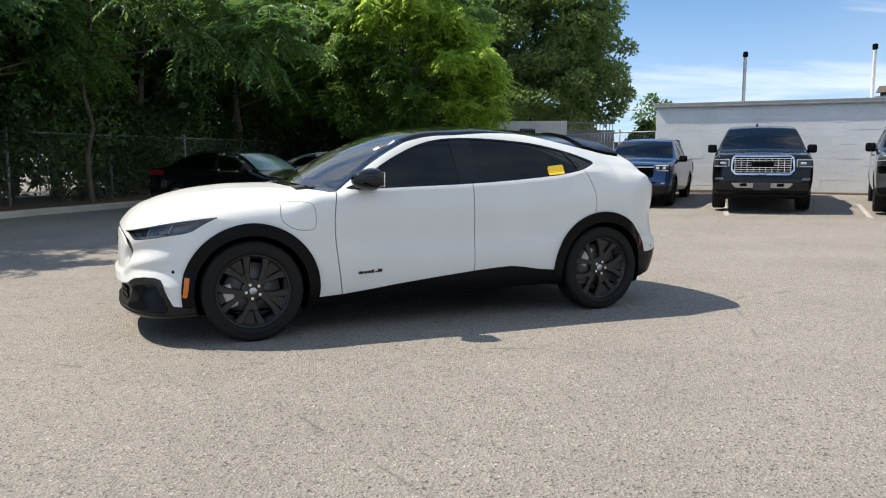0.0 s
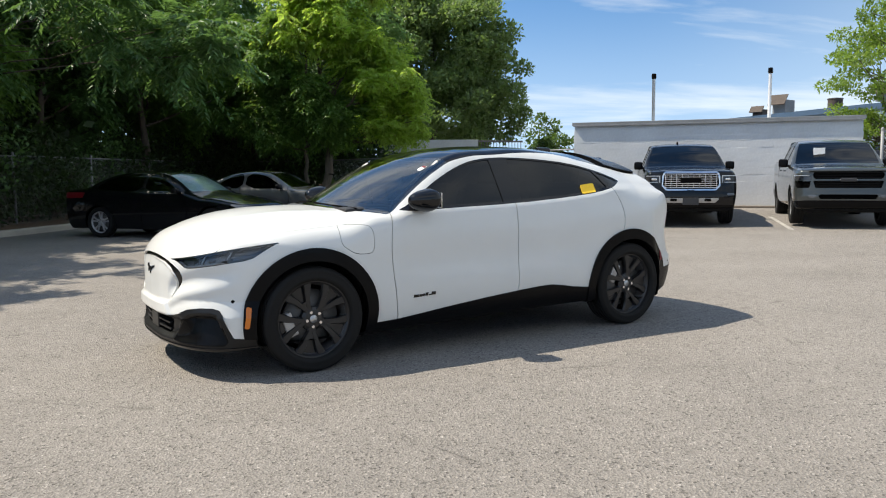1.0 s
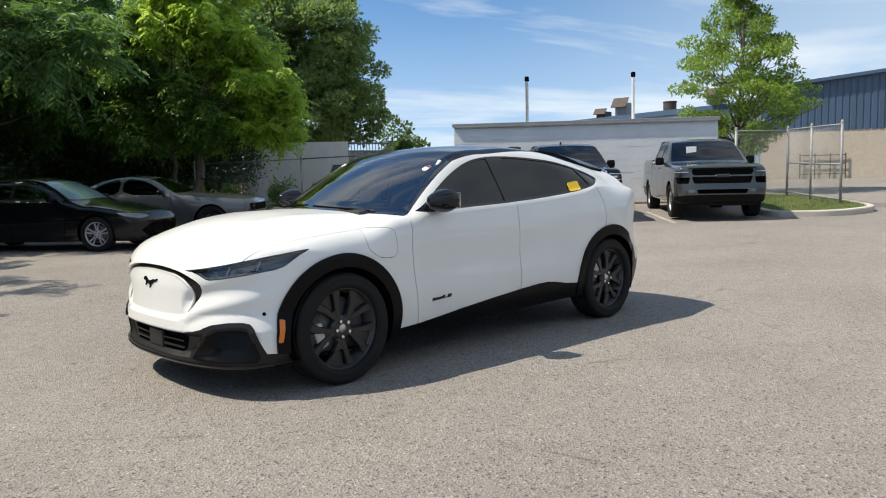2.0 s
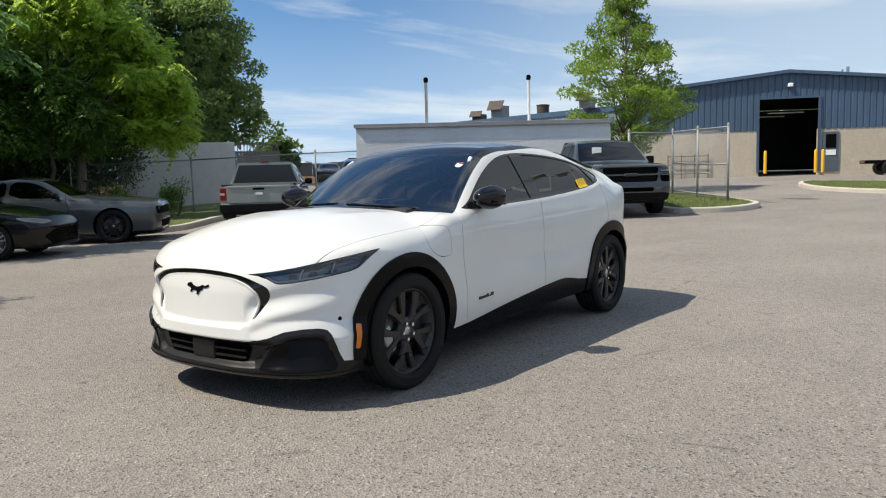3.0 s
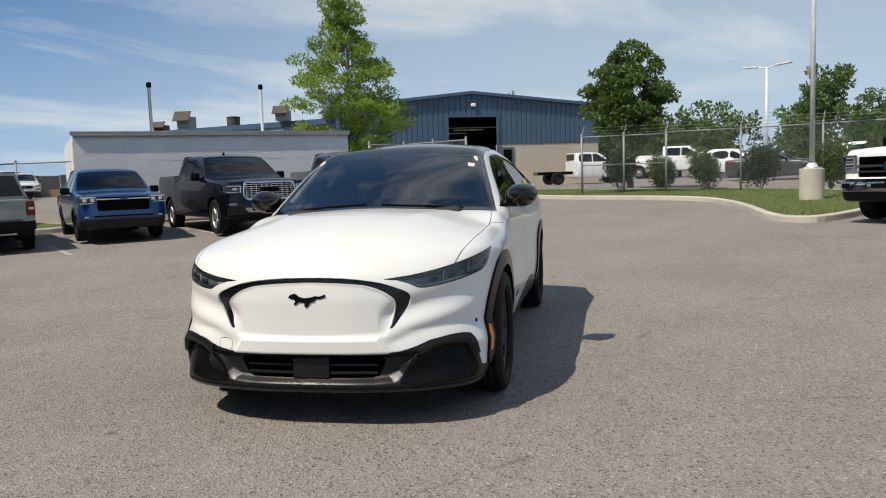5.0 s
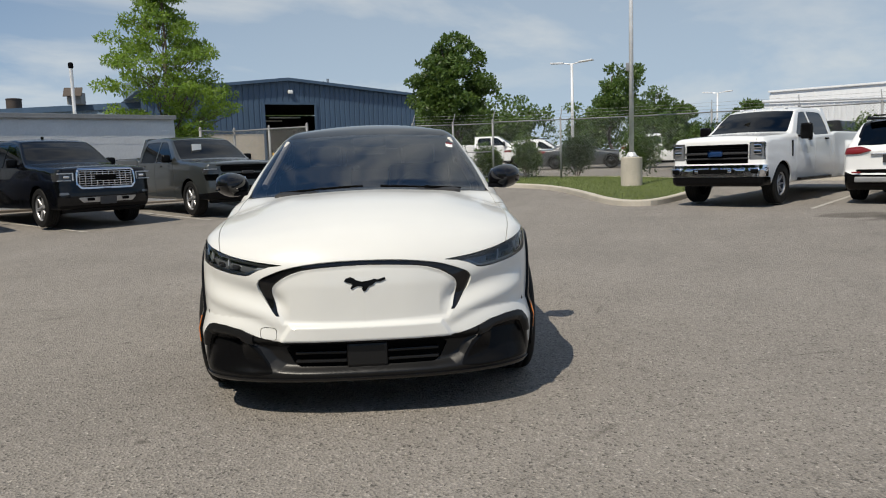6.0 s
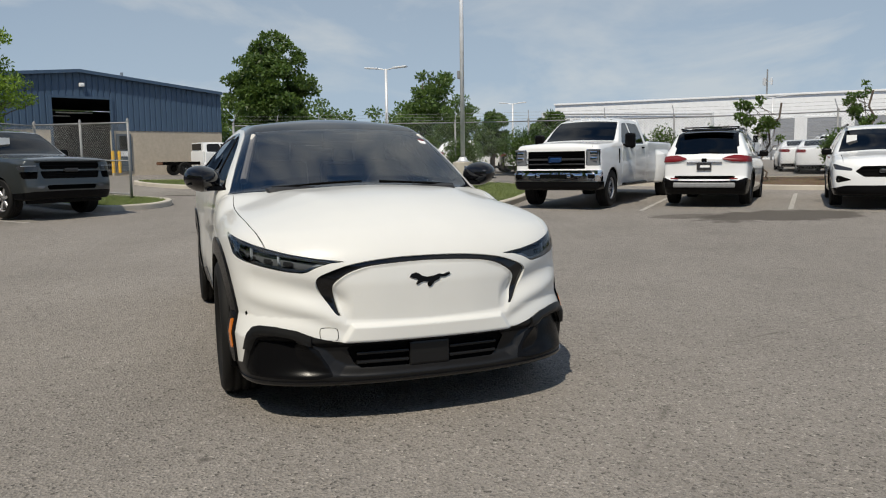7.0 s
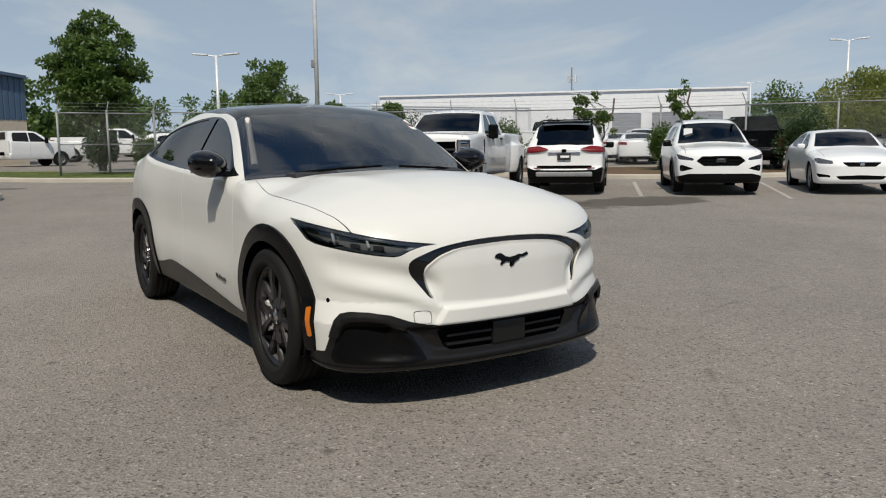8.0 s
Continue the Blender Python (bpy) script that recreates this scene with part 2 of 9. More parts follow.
class Skin:
    """Triangles with places and normals, to be cut into panels."""

    def __init__(self, v, n, f):
        self.v, self.n, self.f = v, n, f

    def cut(self, s):
        """Cut along s = 0; the part below 0 and the rest."""
        s = np.where(np.abs(s) < 1e-5, 1e-5, s)
        low = s < 0
        k = low[self.f].sum(1)
        f_in, f_out = [self.f[k == 3]], [self.f[k == 0]]
        mixed = self.f[(k == 1) | (k == 2)]
        v, n = self.v, self.n
        if len(mixed):
            one = np.where((low[mixed].sum(1) == 1)[:, None], low[mixed], ~low[mixed])
            first = one.argmax(1)
            rows = np.arange(len(mixed))
            a, b, c = mixed[rows, first], mixed[rows, (first + 1) % 3], mixed[rows, (first + 2) % 3]
            big = len(v)
            key = np.concatenate([np.minimum(a, b) * big + np.maximum(a, b), np.minimum(a, c) * big + np.maximum(a, c)])
            uniq, back_ix = np.unique(key, return_inverse=True)
            i, j = uniq // big, uniq % big
            t = (s[i] / (s[i] - s[j]))[:, None]
            nv, nn = v[i] + t * (v[j] - v[i]), n[i] + t * (n[j] - n[i])
            nn /= np.linalg.norm(nn, axis=1, keepdims=True) + 1e-12
            v, n = np.vstack([v, nv]), np.vstack([n, nn])
            ab, ac = back_ix[: len(a)] + big, back_ix[len(a):] + big
            single = np.stack([a, ab, ac], 1)
            quad = np.concatenate([np.stack([ab, b, c], 1), np.stack([ab, c, ac], 1)])
            is_in = low[a]
            f_in += [single[is_in], quad[np.tile(~is_in, 2)]]
            f_out += [single[~is_in], quad[np.tile(is_in, 2)]]
        return Skin(v, n, np.concatenate(f_in)).packed(), Skin(v, n, np.concatenate(f_out)).packed()

    def slit(self, s, w):
        """Take out a narrow gap along s = 0."""
        wide = Skin(np.hstack([self.v, np.asarray(s, float)[:, None]]), self.n, self.f)
        a, rest = wide.cut(s + w)
        _, c = rest.cut(rest.v[:, 3] - w)
        got = a.plus(c)
        return Skin(got.v[:, :3].copy(), got.n, got.f)

    def packed(self):
        used, f = np.unique(self.f, return_inverse=True)
        return Skin(self.v[used], self.n[used], f.reshape(-1, 3))

    def moved(self, d):
        return Skin(self.v + self.n * d, self.n, self.f)

    def flipped(self):
        m = np.array([1.0, -1.0, 1.0])
        return Skin(self.v * m, self.n * m, self.f[:, ::-1])

    def plus(self, o):
        return Skin(np.vstack([self.v, o.v]), np.vstack([self.n, o.n]), np.vstack([self.f, o.f + len(self.v)]))

    def both(self):
        return self.plus(self.flipped())

    @property
    def xyz(self):
        return self.v.T


def mesh_of(name, v, f, mat, normals=None, smooth=True):
    me = bpy.data.meshes.new(name)
    f = np.asarray(f, np.int32)
    me.vertices.add(len(v))
    me.vertices.foreach_set("co", np.asarray(v, np.float32).ravel())
    k = f.shape[1] if len(f) else 3
    me.loops.add(f.size)
    me.loops.foreach_set("vertex_index", f.ravel())
    me.polygons.add(len(f))
    me.polygons.foreach_set("loop_start", np.arange(0, f.size, k, dtype=np.int32))
    me.polygons.foreach_set("use_smooth", np.full(len(f), smooth))
    me.update(calc_edges=True)
    me.validate()
    if normals is not None and len(me.vertices) == len(normals):
        me.normals_split_custom_set_from_vertices(np.asarray(normals, float).tolist())
    me.materials.append(mat)
    return me


def under(ob, parent, label="", kind=""):
    ob.parent = parent
    return tagged(ob, label, kind=kind)


def panel(name, skin, mat, parent, depth=0.012, lift=0.0, label=""):
    """A cut panel as an object: lifted along its normals, with its edges turned inwards."""
    if not len(skin.f):
        return None
    s = skin.moved(lift) if lift else skin
    v, n, f = s.v, s.n, s.f
    if depth:
        e = np.concatenate([f[:, [0, 1]], f[:, [1, 2]], f[:, [2, 0]]])
        key = np.sort(e, 1) @ np.array([len(v), 1])
        _, ix, cnt = np.unique(key, return_index=True, return_counts=True)
        e = e[ix[cnt == 1]]
        e = e[~((np.abs(v[e[:, 0], 1]) < 1e-6) & (np.abs(v[e[:, 1], 1]) < 1e-6))]
        p, q = v[e[:, 0]], v[e[:, 1]]
        out = np.cross(q - p, n[e[:, 0]])
        out /= np.linalg.norm(out, axis=1, keepdims=True) + 1e-12
        b = len(v)
        m = len(e)
        v = np.vstack([v, p, q, p - n[e[:, 0]] * depth, q - n[e[:, 1]] * depth])
        n = np.vstack([n, out, out, out, out])
        r = np.arange(m) + b
        f = np.vstack([f, np.stack([r + m, r, r + 2 * m], 1), np.stack([r + m, r + 2 * m, r + 3 * m], 1)])
    return under(new(name, mesh_of(name, v, f, mat, n)), parent, label)


def part(name, bm, mat, parent, label="", smooth=False, kind=""):
    """A bmesh as one mesh object under a thing or a part."""
    me = bpy.data.meshes.new(name)
    bm.to_mesh(me)
    bm.free()
    for p in me.polygons:
        p.use_smooth = smooth
    me.materials.append(mat)
    return under(new(name, me), parent, label, kind)


def box(bm, size, at, bevel=0.0, rot=None, seg=2):
    m = Matrix.Translation(at) @ (rot.to_4x4() if rot else Matrix.Identity(4)) @ Matrix.Diagonal((*size, 1))
    r = bmesh.ops.create_cube(bm, size=1, matrix=m)
    if bevel:
        ed = list({e for v in r["verts"] for e in v.link_edges})
        bmesh.ops.bevel(bm, geom=ed, offset=bevel, segments=seg, affect="EDGES", profile=0.6)
    return bm


def tube(bm, a, b, r, r2=None, seg=10, cap=True):
    a, b = Vector(a), Vector(b)
    m = Matrix.Translation((a + b) / 2) @ (b - a).to_track_quat("Z", "Y").to_matrix().to_4x4()
    bmesh.ops.create_cone(bm, cap_ends=cap, segments=seg, radius1=r, radius2=r if r2 is None else r2, depth=(b - a).length, matrix=m)
    return bm


def lathe(bm, profile, seg=48, axis="y", at=(0, 0, 0)):
    """Turn (radius, along) points round an axis."""
    ring = []
    for r, h in profile:
        row = []
        for k in range(seg):
            a = 2 * math.pi * k / seg
            c, s = r * math.cos(a), r * math.sin(a)
            p = (c, h, s) if axis == "y" else (c, s, h)
            row.append(bm.verts.new((p[0] + at[0], p[1] + at[1], p[2] + at[2])))
        ring.append(row)
    for u, w in zip(ring, ring[1:]):
        for k in range(seg):
            q = (u[k], u[(k + 1) % seg], w[(k + 1) % seg], w[k])
            bm.faces.new(q if axis == "z" else q[::-1])
    return bm


def prism(bm, poly, y0, y1, axis="y"):
    """A flat polygon given thickness. poly is (x, z) for axis y, (y, z) for axis x, (x, y) for axis z."""
    def place(p, h):
        return {"y": (p[0], h, p[1]), "x": (h, p[0], p[1]), "z": (p[0], p[1], h)}[axis]
    a = [bm.verts.new(place(p, y0)) for p in poly]
    b = [bm.verts.new(place(p, y1)) for p in poly]
    bm.faces.new(a)
    bm.faces.new(b[::-1])
    n = len(poly)
    for k in range(n):
        bm.faces.new((a[k], b[k], b[(k + 1) % n], a[(k + 1) % n]))
    bmesh.ops.recalc_face_normals(bm, faces=bm.faces[:])
    return bm


def thing(name, m, label, category, group="", kind=""):
    e = new(name)
    e.matrix_world = m
    e.empty_display_size = 0.3
    return tagged(e, label, category, group, kind)


def ground_z(x, y):
    """Height of the lot: flat round the parked car, rising gently outwards."""
    r = np.hypot(np.asarray(x, float) - 0.0, np.asarray(y, float) - 6.0)
    q = np.maximum(r - 5.0, 0)
    rise = 0.024 * q * q / (q + 2.5)
    w = np.clip((np.asarray(x, float) + 2.0) / 12.0, 0, 1)
    return np.where(q > 0, 0.95 * np.tanh(rise / 0.95), 0.0) * w * w * (3 - 2 * w)


def gz(x, y):
    return float(ground_z(x, y))


# ---- car bodies ----


def wrap(F, xa, xb, zc, nf, nm, nr, nt, reach=3.0):
    """Half of a body's surface (y from 0 up): rays from a line inside it out to F = 0."""
    th = np.linspace(-math.pi / 2, math.pi / 2, nt)
    al = np.linspace(0.012, math.pi / 2, nf, endpoint=False)
    ar = np.linspace(math.pi / 2, math.pi - 0.012, nr + 1)[1:]
    ang = np.concatenate([al, np.full(nm, math.pi / 2), ar])
    ox = np.concatenate([np.full(nf, xa), np.linspace(xa, xb, nm), np.full(nr, xb)])
    A, T = np.meshgrid(ang, th, indexing="ij")
    O = np.stack([np.repeat(ox[:, None], nt, 1), np.zeros_like(A), np.full_like(A, zc)], -1)
    D = np.stack([-np.cos(A), np.sin(A) * np.cos(T), np.sin(A) * np.sin(T)], -1)
    D[..., 1] = np.maximum(D[..., 1], 0)
    lo, hi = np.zeros_like(A), np.full_like(A, reach)
    for _ in range(26):
        mid = (lo + hi) / 2
        P = O + D * mid[..., None]
        out = F(P[..., 0], P[..., 1], P[..., 2]) > 0
        hi, lo = np.where(out, mid, hi), np.where(out, lo, mid)
    P = (O + D * lo[..., None]).reshape(-1, 3)
    h = 2e-3
    g = np.stack([F(P[:, 0] + h * a, np.abs(P[:, 1] + h * b), P[:, 2] + h * c) - F(P[:, 0] - h * a, np.abs(P[:, 1] - h * b), P[:, 2] - h * c) for a, b, c in ((1, 0, 0), (0, 1, 0), (0, 0, 1))], 1)
    g[np.abs(P[:, 1]) < 1e-6, 1] = 0
    g /= np.linalg.norm(g, axis=1, keepdims=True) + 1e-12
    nu = len(ang)
    i = (np.arange(nu - 1)[:, None] * nt + np.arange(nt - 1)[None]).ravel()
    f = np.concatenate([np.stack([i, i + nt, i + nt + 1], 1), np.stack([i, i + nt + 1, i + 1], 1)])
    mid_n = np.cross(P[f[:, 1]] - P[f[:, 0]], P[f[:, 2]] - P[f[:, 0]])
    if (mid_n * g[f[:, 0]]).sum() < 0:
        f = f[:, ::-1]
    return Skin(P, g, f)


def tyre_mesh(r, w, rim, seg=64):
    """Tread blocks, shoulders and a sidewall with a raised bead ring."""
    h = w / 2
    bm = bmesh.new()
    side = [(rim, -h * 0.78), (rim + 0.012, -h * 0.95), (rim + 0.03, -h * 1.0), (rim + 0.035, -h * 0.985), ((rim + r) / 2, -h * 1.0), (r - 0.035, -h * 0.97), (r - 0.03, -h * 0.985), (r - 0.012, -h * 0.88), (r - 0.002, -h * 0.74)]
    tread = []
    for g in (-0.52, -0.18, 0.18, 0.52):
        tread += [(r, h * (g - 0.05)), (r - 0.008, h * (g - 0.045)), (r - 0.008, h * (g + 0.045)), (r, h * (g + 0.05))]
    prof = side + tread + [(a, -b) for a, b in reversed(side)]
    lathe(bm, prof, seg)
    return bm


def spoke(bm, a0, r0, a1, r1, w0, w1, y0, y1, thick):
    """One tapered spoke between two places of a wheel, given in polar form; the outer face looks to -y."""
    p0 = Vector((r0 * math.cos(a0), y0, r0 * math.sin(a0)))
    p1 = Vector((r1 * math.cos(a1), y1, r1 * math.sin(a1)))
    d = (p1 - p0).normalized()
    s = d.cross(Vector((0, 1, 0))).normalized()
    vs = []
    for p, w in ((p0, w0), (p0.lerp(p1, 0.55), w0 * 0.45 + w1 * 0.55), (p1, w1)):
        for k, dy in ((-1, 0.012), (-0.72, 0.0), (0.72, 0.0), (1, 0.012), (0.8, thick), (-0.8, thick)):
            vs.append(bm.verts.new(p + s * (k * w / 2) + Vector((0, dy, 0))))
    for b in (0, 6):
        for k in range(6):
            bm.faces.new((vs[b + k], vs[b + (k + 1) % 6], vs[b + 6 + (k + 1) % 6], vs[b + 6 + k]))
    bm.faces.new(vs[:6][::-1])
    bm.faces.new(vs[12:])


WHEELS = {}


def wheel(parent, at, r, w, rim_r, style, side, mat_rim, lug=M_CHROME, turn=0.0, seg=56):
    """A wheel with its tyre, rim, disc, nuts and cap. side -1: its face looks to -y."""
    e = new("wheel")
    e.parent = parent
    e.matrix_local = pose(*at, 0, turn, 0 if side < 0 else 180)
    key = (r, w, rim_r, style, mat_rim.name)
    if key not in WHEELS:
        h = w / 2
        tb = tyre_mesh(r, w, rim_r, seg)
        rb = bmesh.new()
        lathe(rb, [(rim_r + 0.006, -h * 0.80), (rim_r + 0.008, -h * 0.72), (rim_r - 0.008, -h * 0.70), (rim_r - 0.022, -h * 0.55)], seg)
        bb = bmesh.new()
        lathe(bb, [(rim_r - 0.022, -h * 0.55), (rim_r - 0.035, h * 0.1), (rim_r - 0.03, h * 0.8)], seg)
        R = rim_r - 0.012
        y0, y1 = -h * 0.60, -h * 0.66
        if style == "pairs5":
            for k in range(5):
                a = 2 * math.pi * k / 5 + math.pi / 2 + 0.15
                spoke(rb, a, 0.045, a, 0.135, 0.072, 0.064, y0 + 0.010, y0 + 0.004, 0.045)
                # sunk web between the two arms
                spoke(rb, a, 0.115, a, R, 0.03, 0.12, y0 + 0.026, y1 + 0.030, 0.02)
                for sgn in (-1, 1):
                    spoke(rb, a + sgn * 0.14, 0.088, a + sgn * 0.27, 0.185, 0.036, 0.046, y0 + 0.004, y0 - 0.002, 0.045)
                    spoke(rb, a + sgn * 0.265, 0.178, a + sgn * 0.345, R, 0.046, 0.066, y0 - 0.002, y1 + 0.004, 0.045)
        elif style == "ten":
            for k in range(5):
                a = 2 * math.pi * k / 5 + 0.3
                for sgn in (-1, 1):
                    spoke(rb, a + sgn * 0.10, 0.05, a + sgn * 0.2, R, 0.026, 0.036, y0, y1, 0.03)
        elif style == "six":
            for k in range(6):
                a = 2 * math.pi * k / 6 + 0.2
                spoke(rb, a, 0.05, a, R, 0.075, 0.058, y0, y1, 0.035)
        else:
            for k in range(8):
                a = 2 * math.pi * k / 8
                spoke(rb, a, 0.05, a, R, 0.05, 0.05, y0 + 0.02, y1 + 0.02, 0.03)
        lathe(rb, [(0.0001, y0 + 0.004), (0.03, y0 + 0.002), (0.062, y0 + 0.006), (0.082, y0 + 0.018), (0.085, y0 + 0.05)], 30)
        nuts = []
        for k in range(5):
            nb = bmesh.new()
            a = 2 * math.pi * k / 5 + 0.4
            tube(nb, (0.052 * math.cos(a), y0 - 0.012, 0.052 * math.sin(a)), (0.052 * math.cos(a), y0 + 0.014, 0.052 * math.sin(a)), 0.0115, 0.0095, 6)
            nuts.append(("wheel_nut", nb, lug, False))
        cb = bmesh.new()
        lathe(cb, [(0.0001, y0 - 0.004), (0.024, y0 - 0.003), (0.029, y0 + 0.004)], 24)
        db = bmesh.new()
        lathe(db, [(0.07, -h * 0.12), (rim_r * 0.76, -h * 0.12), (rim_r * 0.76, h * 0.05), (0.07, h * 0.05)], 40)
        kb = bmesh.new()
        box(kb, (0.08, 0.07, 0.17), (-rim_r * 0.62, -h * 0.22, 0.03), 0.018)
        vb = bmesh.new()
        lathe(vb, [(0.001, h * 0.62), (rim_r - 0.03, h * 0.62), (rim_r - 0.03, h * 0.66)], 32)
        got = []
        for n, bm, mt, sm in (("tyre", tb, M_TYRE, True), ("rim", rb, mat_rim, False), ("barrel", bb, M_BARREL if style == "pairs5" else M_ROTOR, True), *nuts, ("hub_cap", cb, M_STEEL, True), ("brake_disc", db, M_ROTOR, True), ("brake_caliper", kb, M_DISC if style == "pairs5" else M_ROTOR, False), ("backing", vb, M_DARK, False)):
            bmesh.ops.recalc_face_normals(bm, faces=bm.faces[:])
            o = part(n, bm, mt, e, smooth=sm)
            got.append((n, o.data))
        WHEELS[key] = got
    else:
        for n, me in WHEELS[key]:
            under(new(n, me), e)
    return e


def crossover_body():
    top = curve1((-0.2, 0.60), (-0.04, 0.75), (0.03, 0.845), (0.12, 0.92), (0.24, 0.98), (0.40, 1.03), (0.60, 1.066), (0.85, 1.085), (1.16, 1.092), (1.24, 1.10), (1.36, 1.165), (1.6, 1.296), (1.85, 1.412), (2.05, 1.487), (2.25, 1.54), (2.5, 1.572), (2.75, 1.582), (3.1, 1.577), (3.5, 1.553), (3.85, 1.522), (4.1, 1.482), (4.215, 1.455), (4.25, 1.38), (4.4, 1.25), (4.52, 1.165), (4.62, 1.13), (4.70, 1.09), (4.9, 0.9))
    crown = curve1((0, 0.20), (0.5, 0.165), (1.1, 0.13), (1.4, 0.05), (2.1, 0.05), (2.6, 0.14), (2.85, 0.12), (3.33, 0.20), (3.61, 0.29), (3.9, 0.37), (4.2, 0.41), (4.5, 0.3), (4.7, 0.25))
    sweep = curve1((0, 0.0), (0.9, 0.05), (1.15, 0.40), (1.5, 0.42), (2.0, 0.26), (2.5, 0.05), (3.0, 0.0), (4.0, 0.0), (4.2, 0.2), (4.7, 0.3))
    lower = curve1((0, 0.87), (0.3, 0.905), (0.7, 0.925), (1.1, 0.922), (1.6, 0.908), (2.4, 0.905), (3.0, 0.912), (3.5, 0.932), (3.9, 0.936), (4.3, 0.905), (4.7, 0.83))
    should = curve1((0, 0.76), (0.3, 0.84), (0.6, 0.878), (1.0, 0.888), (1.5, 0.868), (2.2, 0.862), (2.9, 0.866), (3.4, 0.884), (3.8, 0.892), (4.2, 0.856), (4.7, 0.76))
    belt = curve1((0, 0.92), (0.6, 1.0), (1.2, 1.05), (1.55, 1.065), (2.0, 1.078), (2.65, 1.10), (3.16, 1.133), (3.5, 1.172), (3.7, 1.215), (4.0, 1.22), (4.4, 1.16), (4.7, 1.10))
    inset = curve1((0, 0.0), (1.1, 0.005), (1.5, 0.018), (3.3, 0.018), (3.7, 0.03), (4.2, 0.07), (4.7, 0.05))
    lean = curve1((0, 0.9), (1.2, 0.7), (1.6, 0.55), (2.4, 0.50), (3.4, 0.52), (3.9, 0.62), (4.4, 0.75))

    def W(x, z):
        zb = belt(x)
        lo, sh = lower(x), should(x)
        # side section: tucks in at the sill, fullest at mid height, a soft hollow along the doors
        t = np.clip((z - 0.22) / 0.36, 0, 1)
        y = lo - 0.060 * (1 - t) ** 2
        door = np.exp(-(((x - 2.45) / 1.05) ** 4))
        y = y - 0.016 * door * np.exp(-(((z - 0.70) / 0.13) ** 2))
        u = np.clip((z - 0.58) / (zb - 0.58), 0, 1)
        y = y + (sh - lo) * u ** 2.2
        g = np.maximum(z - zb, 0)
        green = sh - inset(x) - lean(x) * g - 0.10 * g * g
        w = np.clip((z - zb + 0.03) / 0.06, 0, 1)
        w = w * w * (3 - 2 * w)
        # haunch over the rear wheel
        y = y + 0.014 * np.exp(-(((x - 3.75) / 0.45) ** 2) - ((z - 0.98) / 0.14) ** 2)
        return y * (1 - w) + green * w

    def T(x, y):
        s = sweep(x)
        base = top(x - s * y * y)
        z = base - crown(x) * y * y - 0.30 * crown(x) * y ** 4
        # raised middle of the bonnet between two creases that run to the screen
        k = np.clip((x - 0.25) / 0.6, 0, 1) * np.clip((1.35 - x) / 0.25, 0, 1)
        r0 = 0.30 + 0.20 * x
        soft_r = 0.15 * np.exp(-(((y - r0 - 0.02) / 0.13) ** 2))
        step = 1 / (1 + np.exp(np.clip((y - r0) / 0.022, -30, 30)))
        return z + k * (0.015 * step + 0.10 * soft_r)

    plan = curve1((0, 0.0), (0.2, 0.006), (0.35, 0.028), (0.5, 0.070), (0.62, 0.125), (0.72, 0.20), (0.80, 0.30), (0.86, 0.44), (0.90, 0.64), (0.94, 1.0))
    face = curve1((0.10, 0.06), (0.17, 0.012), (0.22, 0.004), (0.30, 0.006), (0.40, -0.002), (0.50, -0.004), (0.58, -0.004), (0.66, -0.004), (0.74, 0.004), (0.80, 0.02), (0.88, 0.06), (1.0, 0.16), (1.2, 0.4))
    plan_r = curve1((0, 0.0), (0.4, 0.03), (0.65, 0.10), (0.8, 0.22), (0.9, 0.45))
    face_r = curve1((0.15, 4.55), (0.3, 4.64), (0.45, 4.69), (0.55, 4.70), (0.62, 4.66), (0.8, 4.63), (1.0, 4.66), (1.12, 4.67), (1.3, 4.6))

    def X(y, z):
        low = np.clip((0.52 - z) / 0.10, 0, 1)
        return plan(y) * (1 - 0.24 * low) + face(z)

    def soft_in(d, w):
        """1 inside a shape, 0 outside, with a soft edge of width w."""
        u = np.clip(0.5 - d / w, 0, 1)
        return u * u * (3 - 2 * u)

    ridge_z = curve1((0.30, 0.480), (0.40, 0.490), (0.475, 0.512), (0.68, 0.562), (0.95, 0.598), (1.25, 0.63))

    def relief(x, y, z):
        """How far the nose is pressed in (above 0) or stands out, along q = x + y and z."""
        q = x + y
        s = np.zeros(np.shape(q))
        near = (x < 0.75) & (z < 0.78)
        if not np.any(near):
            return s
        qn, zn, yn = q[near], z[near], y[near]
        # flat bar under the grille, with slanting ends
        bar = soft_in(sd_poly(yn, zn, [(-1, 0.39), (0.43, 0.39), (0.40, 0.44), (0.37, 0.484), (-1, 0.484)]), 0.026)
        d = -0.015 * bar
        # hollow under the lamp over a ridge that runs out to the corner
        k = np.clip((qn - 0.40) / 0.10, 0, 1) * np.clip((1.28 - qn) / 0.2, 0, 1)
        r = ridge_z(qn)
        d = d + k * (0.021 * np.exp(-(((zn - r - 0.085) / 0.055) ** 2)) - 0.006 * np.exp(-(((zn - r) / 0.036) ** 2)) + 0.004 * np.exp(-(((zn - r + 0.050) / 0.030) ** 2)))
        # blank grille stands back a little from the nose
        d = d + 0.007 * soft_in(sd_poly(yn, zn, GRILLE_IN), 0.03)
        # mouth with its side channels
        d = d + 0.026 * soft_in(sd_poly(qn, zn, MOUTH_IN), 0.046)
        # corner panels lean back under the brow; their inner edge stays proud
        edge_d = np.clip(sd_line(qn, zn, SWOOSH) / 0.11, 0, 1)
        d = d + (0.046 * np.clip((zn - 0.235) / 0.17, 0, 1) * edge_d - 0.004) * soft_in(sd_poly(qn, zn, CORNER), 0.034)
